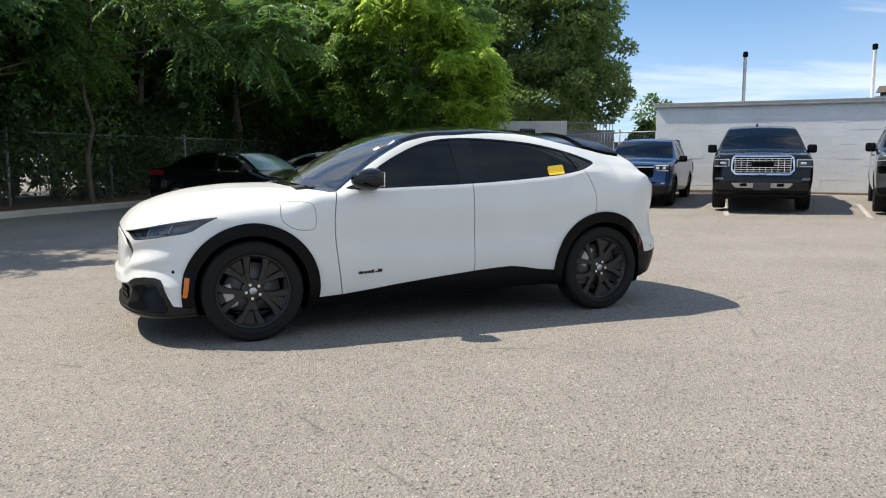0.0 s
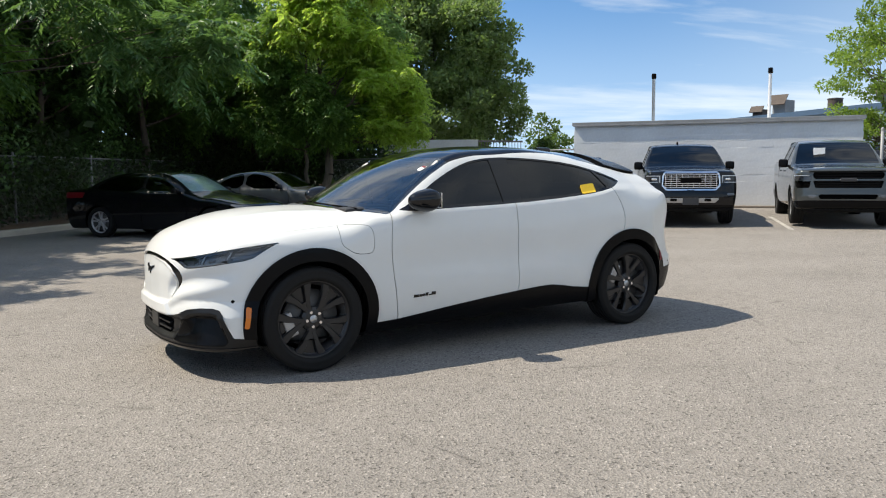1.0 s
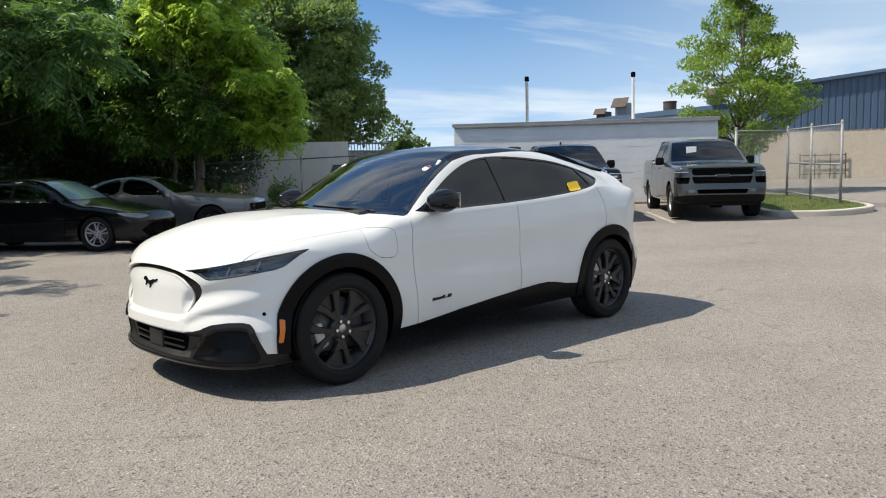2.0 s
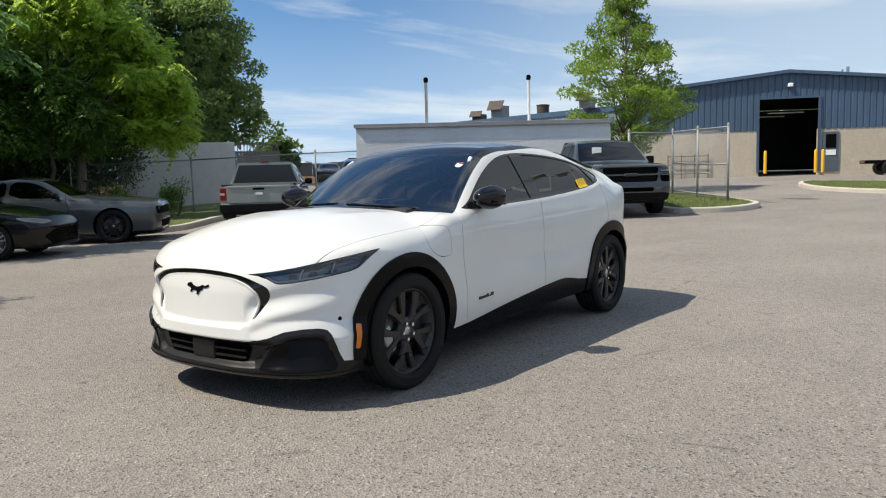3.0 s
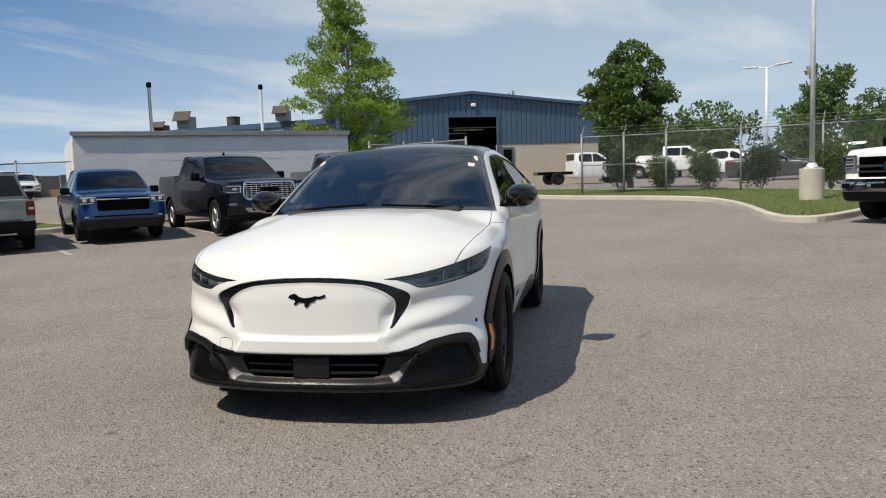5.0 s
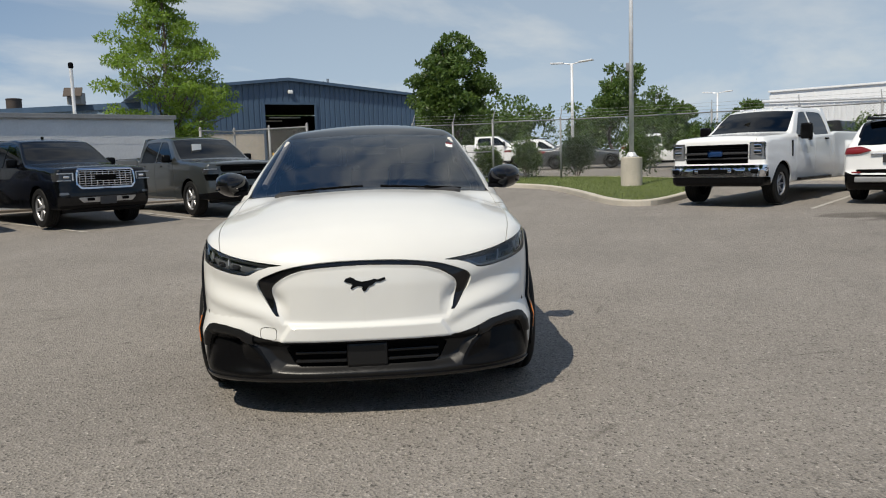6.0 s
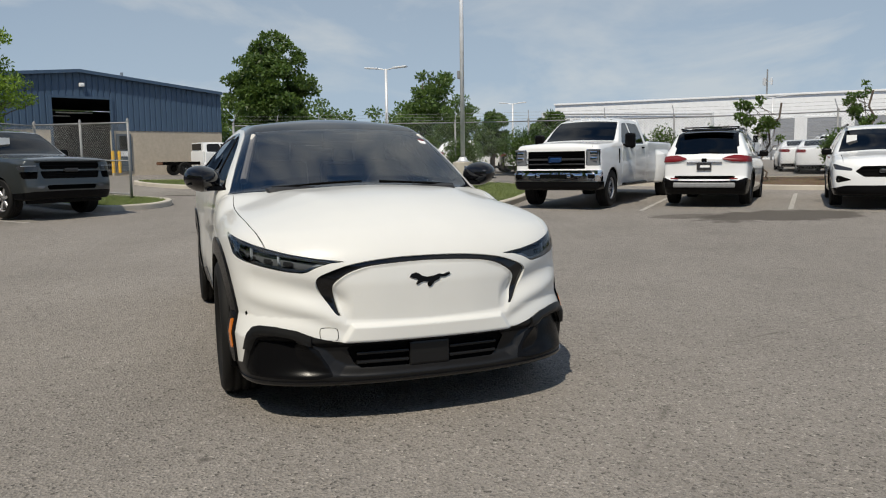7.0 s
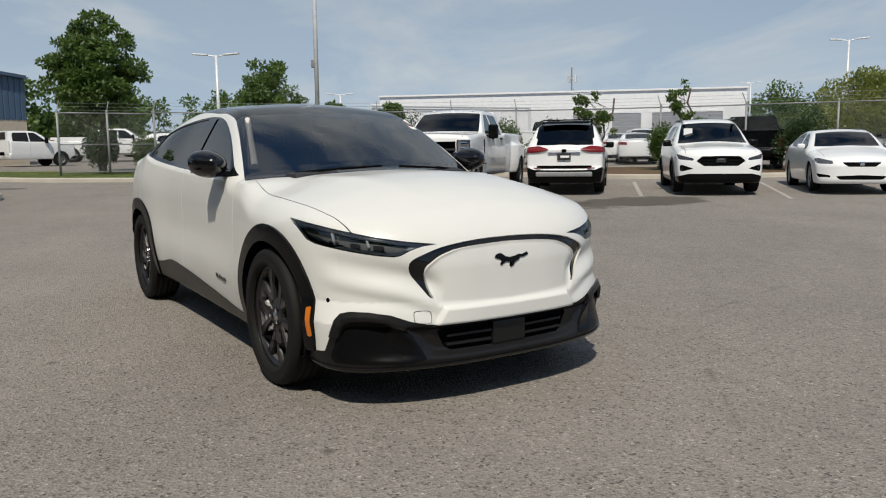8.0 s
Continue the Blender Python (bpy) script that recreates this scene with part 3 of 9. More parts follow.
        # shelf under the mouth
        d = d - 0.008 * np.exp(-(((zn - 0.242) / 0.022) ** 2)) * np.clip((0.95 - qn) / 0.3, 0, 1)
        s[near] = d
        return s

    floor_z = curve1((0, 0.198), (0.4, 0.198), (1.2, 0.208), (2.2, 0.225), (3.3, 0.25), (4.2, 0.26), (4.7, 0.30))

    def F(x, y, z):
        y = np.abs(y)
        side = y - W(x, z)
        f = smax(side, (z - T(x, y)) * 0.85, 0.075 + 0.03 * np.clip((1.6 - x) / 0.6, 0, 1))
        f = smax(f, (X(y, z) - x) * 0.8, 0.06)
        f = smax(f, (x - face_r(z) + plan_r(y)) * 0.8, 0.07)
        return smax(f, floor_z(x) - z, 0.026) + relief(x, y, z)

    return wrap(F, 1.0, 3.75, 0.66, 220, 150, 80, 260), wrap(F, 1.0, 3.75, 0.66, 70, 80, 50, 90), T


GRILLE_IN = [(-0.6, 0.47), (-0.6, 0.774), (0.0, 0.774), (0.28, 0.760), (0.385, 0.724), (0.447, 0.676), (0.450, 0.645), (0.425, 0.54), (0.40, 0.50)]
MOUTH_IN = [(-0.6, 0.392), (0.43, 0.394), (0.52, 0.392), (0.635, 0.392), (0.575, 0.345), (0.535, 0.300), (0.47, 0.268), (0.36, 0.260), (-0.6, 0.256)]
SWOOSH = [(0.66, 0.40), (0.575, 0.345), (0.535, 0.300), (0.47, 0.262), (0.30, 0.25)]
CORNER = [(0.60, 0.366), (0.66, 0.400), (0.74, 0.424), (0.86, 0.436), (0.98, 0.436), (1.030, 0.426), (1.058, 0.395), (1.130, 0.262), (1.10, 0.236), (0.60, 0.232), (0.50, 0.246), (0.555, 0.310)]


DLO = [(1.545, 1.068), (1.665, 1.118), (1.80, 1.205), (1.95, 1.293), (2.11, 1.37), (2.26, 1.427), (2.41, 1.458), (2.58, 1.471), (2.76, 1.470), (3.0, 1.457), (3.28, 1.428), (3.55, 1.368), (3.72, 1.315), (3.83, 1.272), (3.80, 1.255), (3.68, 1.215), (3.50, 1.174), (3.16, 1.137), (2.65, 1.103), (1.97, 1.082)]
RAIL = line1((1.30, 0.86), (1.50, 0.805), (1.73, 0.742), (1.93, 0.688), (2.13, 0.640), (2.39, 0.618), (2.8, 0.612), (3.33, 0.602), (3.61, 0.596), (3.9, 0.588), (4.14, 0.585), (4.3, 0.58))


def crossover(m):
    """The white electric crossover that the camera goes round."""
    car = thing("electric_crossover", m, "pearl white electric crossover with black roof, cladding and wheels", "car")
    skin, coarse, T = crossover_body()
    HUBS = ((0.868, 0.358), (3.842, 0.358))
    HL = [(0.43, 0.784), (0.62, 0.800), (0.82, 0.822), (1.0, 0.845), (1.2, 0.868), (1.38, 0.886), (1.53, 0.900), (1.44, 0.862), (1.33, 0.802), (1.26, 0.786), (1.0, 0.757), (0.80, 0.737), (0.70, 0.731), (0.662, 0.736), (0.60, 0.760), (0.53, 0.777)]

    # dark shell under the panels, so that every joint is a real gap
    x, y, z = coarse.xyz
    shell = coarse.moved(-0.018)
    # wheel openings go through shell and skin
    arch = np.minimum(*[np.hypot(x - hx, (z - hz) * 1.0) - 0.404 for hx, hz in HUBS])
    arch = np.maximum(arch, 0.50 - y)
    _, shell = shell.cut(arch)
    # no shell behind the glass
    sx, sy, sz = shell.xyz
    see = np.minimum(sd_poly(sx, sz, DLO) + 0.02, 9)
    see = np.where(sy > 0.3, see, 9)
    ws_area = np.maximum.reduce([sy - RAIL(sx) + 0.04, 1.0 - sz, sx - 2.2, 1.22 + 0.40 * sy * sy - sx])
    lamp_area = np.where((sx < 0.9) & (sy > 0.25), sd_poly(sx + sy, sz, HL) + 0.004, 9)
    _, shell = shell.cut(np.minimum.reduce([see, ws_area, lamp_area]))
    panel("shell", shell.both(), M_DARK, car, 0, 0, "dark inner shell behind the panels")

    x, y, z = skin.xyz
    arch = np.minimum(*[np.hypot(x - hx, z - hz) - 0.404 for hx, hz in HUBS])
    _, body = skin.cut(np.maximum(arch, 0.50 - y))

    def take(sk, s):
        return sk.cut(s)

    # side glass, in a black surround
    x, y, z = body.xyz
    dlo, body = take(body, np.where(y > 0.35, sd_poly(x, z, rounded(DLO, 1)), 9))
    # roof: everything between the white rails
    x, y, z = body.xyz
    roofz = np.maximum.reduce([y - RAIL(x), 1.19 + 0.42 * y * y - x, 1.045 - z, x - 4.235])
    roof, body = take(body, roofz)
    x, y, z = roof.xyz
    screen, roof = take(roof, np.maximum(x - 2.03 - 0.20 * y * y, -9))
    # headlamps
    x, y, z = body.xyz
    lamp, body = take(body, np.where((x < 0.9) & (y > 0.25), sd_poly(x + y, z, HL), 9))
    # black band round the blanked grille
    x, y, z = body.xyz
    outer = rounded([(-0.6, 0.50), (-0.60, 0.802), (0.0, 0.802), (0.20, 0.797), (0.365, 0.775), (0.455, 0.744), (0.530, 0.710), (0.524, 0.655), (0.482, 0.600), (0.443, 0.537), (0.425, 0.528), (0.3, 0.5)], 2)
    inner = rounded([(-0.6, 0.40), (-0.6, 0.776), (0.0, 0.776), (0.27, 0.763), (0.380, 0.730), (0.446, 0.684), (0.454, 0.648), (0.436, 0.590), (0.424, 0.53), (0.3, 0.40)], 2)
    front = x < 0.5
    band = np.maximum(sd_poly(y, z, outer), -sd_poly(y, z, inner))
    band = np.maximum(band, 0.532 - z)
    grille_band, body = take(body, np.where(front, band, 9))
    x, y, z = body.xyz
    blank, body = take(body, np.where(x < 0.5, np.maximum(sd_poly(y, z, inner), 0.532 - z), 9))
    body = body.plus(blank)
    # lower black bumper
    x, y, z = body.xyz
    q = x + y
    LOW = [(-0.5, 0.405), (0.42, 0.405), (0.50, 0.412), (0.60, 0.432), (0.72, 0.464), (0.86, 0.478), (0.985, 0.479), (1.050, 0.468), (1.085, 0.438), (1.130, 0.355), (1.175, 0.285), (1.36, 0.270), (1.6, 0.270), (1.6, 0.0), (-0.5, 0.0)]
    bump, body = take(body, np.where(x < 0.60, sd_poly(q, z, LOW), 9))
    # wheel arch cladding
    x, y, z = body.xyz
    side = y > 0.55
    ring = np.minimum(np.hypot(x - HUBS[0][0], z - HUBS[0][1] - 0.004) - 0.487, np.hypot((x - HUBS[1][0]) * 1.02, z - HUBS[1][1] - 0.004) - 0.490)
    ring = np.where(side, np.maximum(ring, 0.17 - z), 9)
    clad, body = take(body, ring)
    mk_f, clad = take(clad, sd_poly(clad.xyz[0], clad.xyz[2], [(0.388, 0.350), (0.418, 0.345), (0.440, 0.478), (0.408, 0.486)]))
    mk_r, clad = take(clad, sd_poly(clad.xyz[0], clad.xyz[2], [(4.225, 0.545), (4.255, 0.55), (4.265, 0.63), (4.235, 0.64)]))
    for sk, mt, nm in ((mk_f, M_AMBER, "side_marker"), (mk_r, M_RED, "rear_marker")):
        panel(nm, sk, mt, car, 0.02, 0.018)
        panel(nm, sk.flipped(), mt, car, 0.02, 0.018)
    # sill
    x, y, z = body.xyz
    SILL = [(1.2, 0.0), (1.2, 0.270), (1.375, 0.284), (1.54, 0.292), (1.75, 0.316), (1.96, 0.342), (2.3, 0.378), (2.643, 0.410), (2.85, 0.425), (2.967, 0.428), (3.08, 0.414), (3.20, 0.392), (3.36, 0.376), (3.6, 0.36), (3.6, 0.0)]
    sill, body = take(body, np.where(y > 0.5, sd_poly(x, z, SILL), np.maximum(z - 0.26, 1.0 - x)))
    # rear lower black
    x, y, z = body.xyz
    REAR = [(4.2, 0.0), (4.2, 0.472), (4.4, 0.478), (4.56, 0.50), (4.9, 0.52), (4.9, 0.0)]
    rear_black, body = take(body, sd_poly(x, z, REAR))
    # tail lamps
    x, y, z = body.xyz
    tail, body = take(body, np.where((x > 4.45) & (y > 0.45), np.maximum(np.abs(z - 0.99) - 0.07, y - 0.86), 9))
    x, y, z = body.xyz
    dots, body = take(body, np.where(y > 0.5, np.minimum(np.hypot(x - 0.335, z - 0.524), np.hypot(x - 4.43, z - 0.522)) - 0.0115, 9))
    for sk in (dots, dots.flipped()):
        for s2 in sk.cut(sk.xyz[0] - 2):
            panel("parking_sensor", s2, M_DARK, car, 0.006, -0.002)
    # panel gaps, drawn as lines on the side and on the bonnet
    x, y, z = body.xyz
    door_f = rounded([(1.525, 1.09), (1.497, 1.03), (1.478, 0.90), (1.472, 0.80), (1.480, 0.66), (1.502, 0.48), (1.528, 0.30)], 2, False)
    door_r = rounded([(3.640, 1.24), (3.700, 1.14), (3.742, 1.04), (3.762, 0.94), (3.752, 0.84), (3.70, 0.72), (3.6, 0.6)], 2, False)
    flap = rounded([(1.085, 0.985), (1.10, 0.995), (1.29, 0.99), (1.325, 0.96), (1.335, 0.87), (1.325, 0.80), (1.29, 0.785), (1.18, 0.79), (1.10, 0.84), (1.072, 0.88)], 3)
    # bonnet edge: from the lamp back to the screen
    edge = curve1((0.0, 0.66), (0.2, 0.715), (0.35, 0.752), (0.55, 0.780), (0.9, 0.800), (1.2, 0.798), (1.38, 0.785), (1.5, 0.79))
    fz, fx = np.array(door_f)[::-1, 1], np.array(door_f)[::-1, 0]
    rz, rx = np.array(door_r)[::-1, 1], np.array(door_r)[::-1, 0]

    def lines(sk):
        x, y, z = sk.xyz
        sk = sk.slit(np.where((z < 1.12) & (y > 0.5), x - np.interp(z, fz, fx), 9), 0.0035)
        x, y, z = sk.xyz
        sk = sk.slit(np.where((z < 1.3) & (y > 0.5), x - 2.624, 9), 0.0032)
        x, y, z = sk.xyz
        sk = sk.slit(np.where((z < 1.3) & (y > 0.5) & (x > 3.3), x - np.interp(z, rz, rx), 9), 0.0032)
        x, y, z = sk.xyz
        sk = sk.slit(np.where((x < 1.39) & (z > 0.80), y - edge(x), 9), 0.0022)
        return sk

    body = lines(body)
    x, y, z = body.xyz
    body_n = body.slit(np.where((y > 0.8) & (x > 1.0) & (x < 1.42) & (z > 0.7), sd_poly(x, z, flap), 9), 0.002)

    # sort the white skin into its panels
    below_x, below_z = [p[0] for p in DLO[14:][::-1]] + [4.0], [p[1] for p in DLO[14:][::-1]] + [1.3]

    def sort(sk, flip):
        turn = (lambda s: s.flipped()) if flip else (lambda s: s)
        x, y, z = sk.xyz
        hood_half, sk = sk.cut(np.where((z > 0.80) & (x < 1.40), y - edge(x), 9))
        x, y, z = sk.xyz
        doors, sk = sk.cut(np.where(y > 0.5, np.maximum.reduce([np.interp(z, fz, fx) - x, x - np.interp(z, rz, rx), z - np.interp(x, below_x, below_z) - 0.01]), 9))
        front_door, rear_door = doors.cut(doors.xyz[0] - 2.624)
        panel("front_door", turn(front_door), M_WHITE, car, 0.02)
        panel("rear_door", turn(rear_door), M_WHITE, car, 0.02)
        if flip:
            x, y, z = sk.xyz
            lid, sk = sk.cut(np.where((y > 0.8) & (x > 1.0) & (x < 1.42), sd_poly(x, z, flap), 9))
            panel("charge_port_lid", turn(lid), M_WHITE, car, 0.02)
        x, y, z = sk.xyz
        nose_half, sk = sk.cut(np.maximum(x - 0.36 - 0.2 * np.clip(z - 0.5, 0, 1), z - 0.95))
        panel("body_side", turn(sk), M_WHITE, car, 0.02)
        return turn(hood_half), turn(nose_half)

    h1, n1 = sort(body, False)
    h2, n2 = sort(body_n, True)
    panel("bonnet", h1.plus(h2), M_WHITE, car, 0.02)
    x, y, z = n1.xyz
    # tow-eye cover on one side only
    n1 = n1.slit(np.where(x < 0.4, sd_poly(y, z, rounded([(0.448, 0.413), (0.508, 0.421), (0.518, 0.430), (0.518, 0.466), (0.508, 0.477), (0.448, 0.475), (0.437, 0.465), (0.437, 0.423)], 1)), 9), 0.0018)
    panel("front_bumper", n1.plus(n2), M_WHITE, car, 0.02)
    for sk in (clad, clad.flipped()):
        cx, cy, cz = sk.xyz
        fr, rr = sk.cut(cx - 2.3)
        panel("wheel_arch_trim", fr, M_CLAD, car, 0.05, 0.014, "black plastic arch trim")
        panel("wheel_arch_trim", rr, M_CLAD, car, 0.05, 0.014, "black plastic arch trim")
    for sk in (sill, sill.flipped()):
        panel("sill_trim", sk, M_CLAD, car, 0.03, 0.006, "black plastic sill trim")
    panel("rear_bumper_trim", rear_black.both(), M_CLAD, car, 0.03, 0.004)
    panel("tail_lamp", tail, M_RED, car, 0.02)
    panel("tail_lamp", tail.flipped(), M_RED, car, 0.02)

    # lower bumper, with the mouth cut out of it
    x, y, z = bump.xyz
    q = x + y
    mouth, bump = take(bump, sd_poly(y, z, [(-0.5, 0.388), (0.37, 0.388), (0.395, 0.365), (0.36, 0.29), (0.33, 0.272), (-0.5, 0.266)]))
    x, y, z = bump.xyz
    lip, bump = take(bump, z - 0.220)
    x, y, z = bump.xyz
    inset_p, bump = take(bump, sd_poly(x + y, z, CORNER))
    x, y, z = bump.xyz
    brow, bump = take(bump, np.maximum(0.625 - x - y, 0.36 - z))
    panel("lower_bumper", bump.both(), M_SATIN, car, 0.03, 0.0, "satin black lower bumper")
    panel("front_lip", lip.both(), M_BLACKGLOSS, car, 0.03, 0.007, "black front lip, scuffed")
    for sk in (brow, brow.flipped()):
        panel("corner_brow", sk, M_SATIN, car, 0.03, 0.012, "black arched trim over the corner panel")
    for sk in (inset_p, inset_p.flipped()):
        panel("corner_panel", sk, M_CLAD, car, 0.02, 0.0, "satin black corner panel")
    # mouth: dark well, two openings with bars, and the sensor plate between them
    def front_x(py, pz):
        k = np.argmin((skin.v[:, 1] - py) ** 2 + (skin.v[:, 2] - pz) ** 2 + np.where(skin.v[:, 0] > 0.6, 9, 0))
        return float(skin.v[k, 0])

    panel("mouth_well", mouth.both(), M_DARK, car, 0.0, -0.045)
    bm = bmesh.new()
    box(bm, (0.05, 0.20, 0.118), (front_x(0.0, 0.325) + 0.008, 0, 0.325), 0.012)
    part("sensor_plate", bm, M_SATIN, car)
    for sgn in (-1, 1):
        for zb in (0.298, 0.342):
            bm = bmesh.new()
            yaw_b = math.atan2(front_x(0.34, zb) - front_x(0.11, zb), 0.23)
            box(bm, (0.05, 0.25, 0.014), ((front_x(0.34, zb) + front_x(0.11, zb)) / 2 + 0.012, sgn * 0.225, zb), 0.004, Matrix.Rotation(-sgn * yaw_b, 3, "Z"))
            part("grille_bar", bm, M_SATIN, car)

    panel("grille_band", grille_band.both(), M_BLACKGLOSS, car, 0.03, -0.012, "gloss black band round the blank grille")

    # head lamps: well, lenses, light strips and clear cover
    for sgn in (1, -1):
        sk = lamp if sgn > 0 else lamp.flipped()
        e = panel("head_lamp", sk, M_GLASS_CLEAR, car, 0.0, 0.0, "clear swept-back head lamp")
        panel("lamp_well", sk, M_LAMPIN, e, 0, -0.035)

        def hl(s):
            return sd_poly(s.xyz[0] + np.abs(s.xyz[1]), s.xyz[2], HL)

        inside, _ = sk.cut(hl(sk) + 0.005)
        core, ringed = inside.cut(hl(inside) + 0.017)
        upper, _ = ringed.cut(0.80 + 0.08 * (ringed.xyz[0] + np.abs(ringed.xyz[1]) - 0.9) - ringed.xyz[2])
        panel("lamp_brow", upper, M_LAMPDARK, e, 0.01, -0.006)
        lowr, _ = ringed.cut(ringed.xyz[2] - 0.775)
        panel("light_strip", lowr, M_DRL, e, 0.01, -0.008)
        cq = core.xyz[0] + np.abs(core.xyz[1])
        mid_z = 0.765 + 0.06 * (cq - 0.7)
        tray, rest_c = core.cut(np.maximum(core.xyz[2] - mid_z - 0.022, cq - 1.32))
        panel("reflector", tray, M_REFL, e, 0.02, -0.022)
        for qc in (0.86, 1.10):
            cq2 = core.xyz[0] + np.abs(core.xyz[1])
            bar_l, _ = core.cut(np.abs(cq2 - qc - 0.5 * (core.xyz[2] - 0.77)) - 0.007)
            panel("light_divider", bar_l, M_DRL, e, 0.01, -0.010)
        for qc in (0.80, 0.96, 1.12):
            s2 = tray
            tq = s2.xyz[0] + np.abs(s2.xyz[1])
            blob, _ = s2.cut(np.maximum(np.abs(tq - qc) - 0.036, np.abs(s2.xyz[2] - (0.768 + 0.06 * (tq - 0.7))) - 0.013))
            panel("lens", blob, M_LAMPDARK, e, 0.02, -0.015)
    # roof, screens and glass
    panel("windscreen", screen.both(), M_GLASS_WS, car, 0, -0.002, "dark windscreen")
    x, y, z = screen.xyz
    frit = np.minimum.reduce([RAIL(x) - y - 0.045, x - 1.19 - 0.42 * y * y - 0.05, 2.03 + 0.20 * y * y - x - 0.05])
    fr, _ = screen.cut(frit)
    panel("screen_border", fr.both(), M_BLACKGLOSS, car, 0, -0.008)
    panel("roof", roof.both(), M_BLACKGLOSS, car, 0.02, -0.002, "gloss black glass roof")
    x, y, z = roof.xyz
    spo, _ = roof.cut(np.maximum(3.80 + 0.1 * y - x, y - 0.56))
    panel("spoiler", spo.both(), M_CLAD, car, 0.035, 0.018, "black roof spoiler")
    for sgn in (1, -1):
        sk = dlo if sgn > 0 else dlo.flipped()
        lx, ly, lz = sk.xyz
        d = sd_poly(lx, lz, rounded(DLO, 1))
        pillar = np.abs(lx - 2.605 + 0.06 * (lz - 1.1)) - np.where(lx > 2.605, 0.095, 0.085)
        bar = np.abs((lx - 3.52) - (1.39 - lz) * 0.62) - 0.014
        sail = (lx - 1.545) * 1.0 - 0.155 + (lz - 1.07) * 0.0
        frame_s = np.minimum.reduce([-(d + 0.014), pillar, bar, np.where(lx < 1.75, sail, 9)])
        fr, gl = sk.cut(frame_s)
        panel("window_surround", fr, M_BLACKGLOSS, car, 0.012, 0.0)
        gx = gl.xyz[0]
        a, gl = gl.cut(gx - 2.6)
        gx, _, gz_ = gl.xyz
        b, c = gl.cut((gx - 3.52) - (1.39 - gz_) * 0.62)
        for g_ in (a, b, c):
            panel("side_window", g_, M_GLASS_DARK, car, 0, -0.006, "dark tinted side glass")
    # yellow note stuck on the rear side window, tag on the screen
    x, y, z = dlo.xyz
    nt, _ = dlo.flipped().cut(np.maximum(np.abs(x - 3.405 - 0.05 * (z - 1.2)) - 0.073, np.abs(z - 1.206 - 0.10 * (x - 3.4)) - 0.037))
    panel("sticky_note", nt, M_NOTE, car, 0.004, 0.004, "yellow paper note on the glass")
    x, y, z = screen.xyz
    tg, _ = screen.flipped().cut(np.maximum(np.abs(x - 1.925) - 0.034, np.abs(y - 0.575) - 0.024))
    panel("screen_tag", tg, M_PAPER, car, 0.003, 0.002, "white tag with a red stripe")
    tg, _ = screen.flipped().cut(np.maximum(np.abs(x - 1.945) - 0.012, np.abs(y - 0.575) - 0.024))
    panel("tag_stripe", tg, M_RED, car, 0.003, 0.004)

    def side_y(px, pz):
        k = np.argmin((skin.v[:, 0] - px) ** 2 + (skin.v[:, 2] - pz) ** 2 + np.where(skin.v[:, 1] < 0.5, 9, 0))
        return float(skin.v[k, 1])

    # model script on the doors: slanted dark strokes
    for sgn in (-1, 1):
        for k, (x0, w, h) in enumerate(((1.645, 0.042, 0.020), (1.692, 0.024, 0.018), (1.721, 0.020, 0.020), (1.746, 0.022, 0.024), (1.775, 0.016, 0.008), (1.797, 0.036, 0.024))):
            z0 = 0.440 + 0.008 * k / 5
            yy = side_y(x0, z0)
            bm = bmesh.new()
            prism(bm, [(x0, z0), (x0 + w, z0), (x0 + w + 0.006, z0 + h), (x0 + 0.006, z0 + h)], sgn * (yy - 0.004), sgn * (yy + 0.006))
            part("model_script", bm, M_BLACKGLOSS, car)
    # emblem on the blank grille: a dark running-shape silhouette
    bm = bmesh.new()
    EMB = [(0.098, 0.702), (0.088, 0.716), (0.066, 0.722), (0.052, 0.716), (0.040, 0.706), (0.012, 0.698), (-0.026, 0.703), (-0.048, 0.710), (-0.066, 0.706), (-0.098, 0.716), (-0.104, 0.706), (-0.076, 0.694), (-0.052, 0.694), (-0.044, 0.682), (-0.022, 0.674), (-0.008, 0.656), (0.006, 0.650), (0.010, 0.657), (0.000, 0.668), (0.014, 0.676), (0.034, 0.678), (0.052, 0.670), (0.060, 0.662), (0.068, 0.668), (0.058, 0.682), (0.066, 0.692), (0.078, 0.694)]
    prism(bm, [(a, b - 0.002) for a, b in EMB], -1.0, 1.0, "x")
    nose = skin.v[(skin.v[:, 0] < 0.5) & (np.abs(skin.v[:, 2] - 0.69) < 0.12) & (skin.v[:, 1] < 0.25)]
    for v in bm.verts:
        w8 = 1 / ((nose[:, 1] - abs(v.co.y)) ** 2 + (nose[:, 2] - v.co.z) ** 2 + 1e-6) ** 2
        sx = float((nose[:, 0] * w8).sum() / w8.sum())
        v.co.x = sx - 0.005 if v.co.x < 0 else sx + 0.012
    part("emblem", bm, M_CLAD, car, "black emblem")
    # wipers
    for pts in (((1.33, 0.56), (1.275, 0.30), (1.255, 0.03)), ((1.235, -0.08), (1.265, -0.36), (1.345, -0.60))):
        bm = bmesh.new()
        P3 = [Vector((px, py, float(T(np.array(px), np.array(abs(py)))) + 0.018)) for px, py in pts]
        for a, b in zip(P3, P3[1:]):
            tube(bm, a, b, 0.008, 0.006, 6)
        part("wiper", bm, M_DARK, car)
    # cabin seen dimly through the glass
    bm = bmesh.new()
    box(bm, (0.55, 1.42, 0.16), (1.66, 0, 1.00), 0.06)
    box(bm, (0.5, 1.2, 0.14), (1.5, 0, 1.03), 0.05)
    part("dashboard", bm, M_TRIM, car)
    bm = bmesh.new()
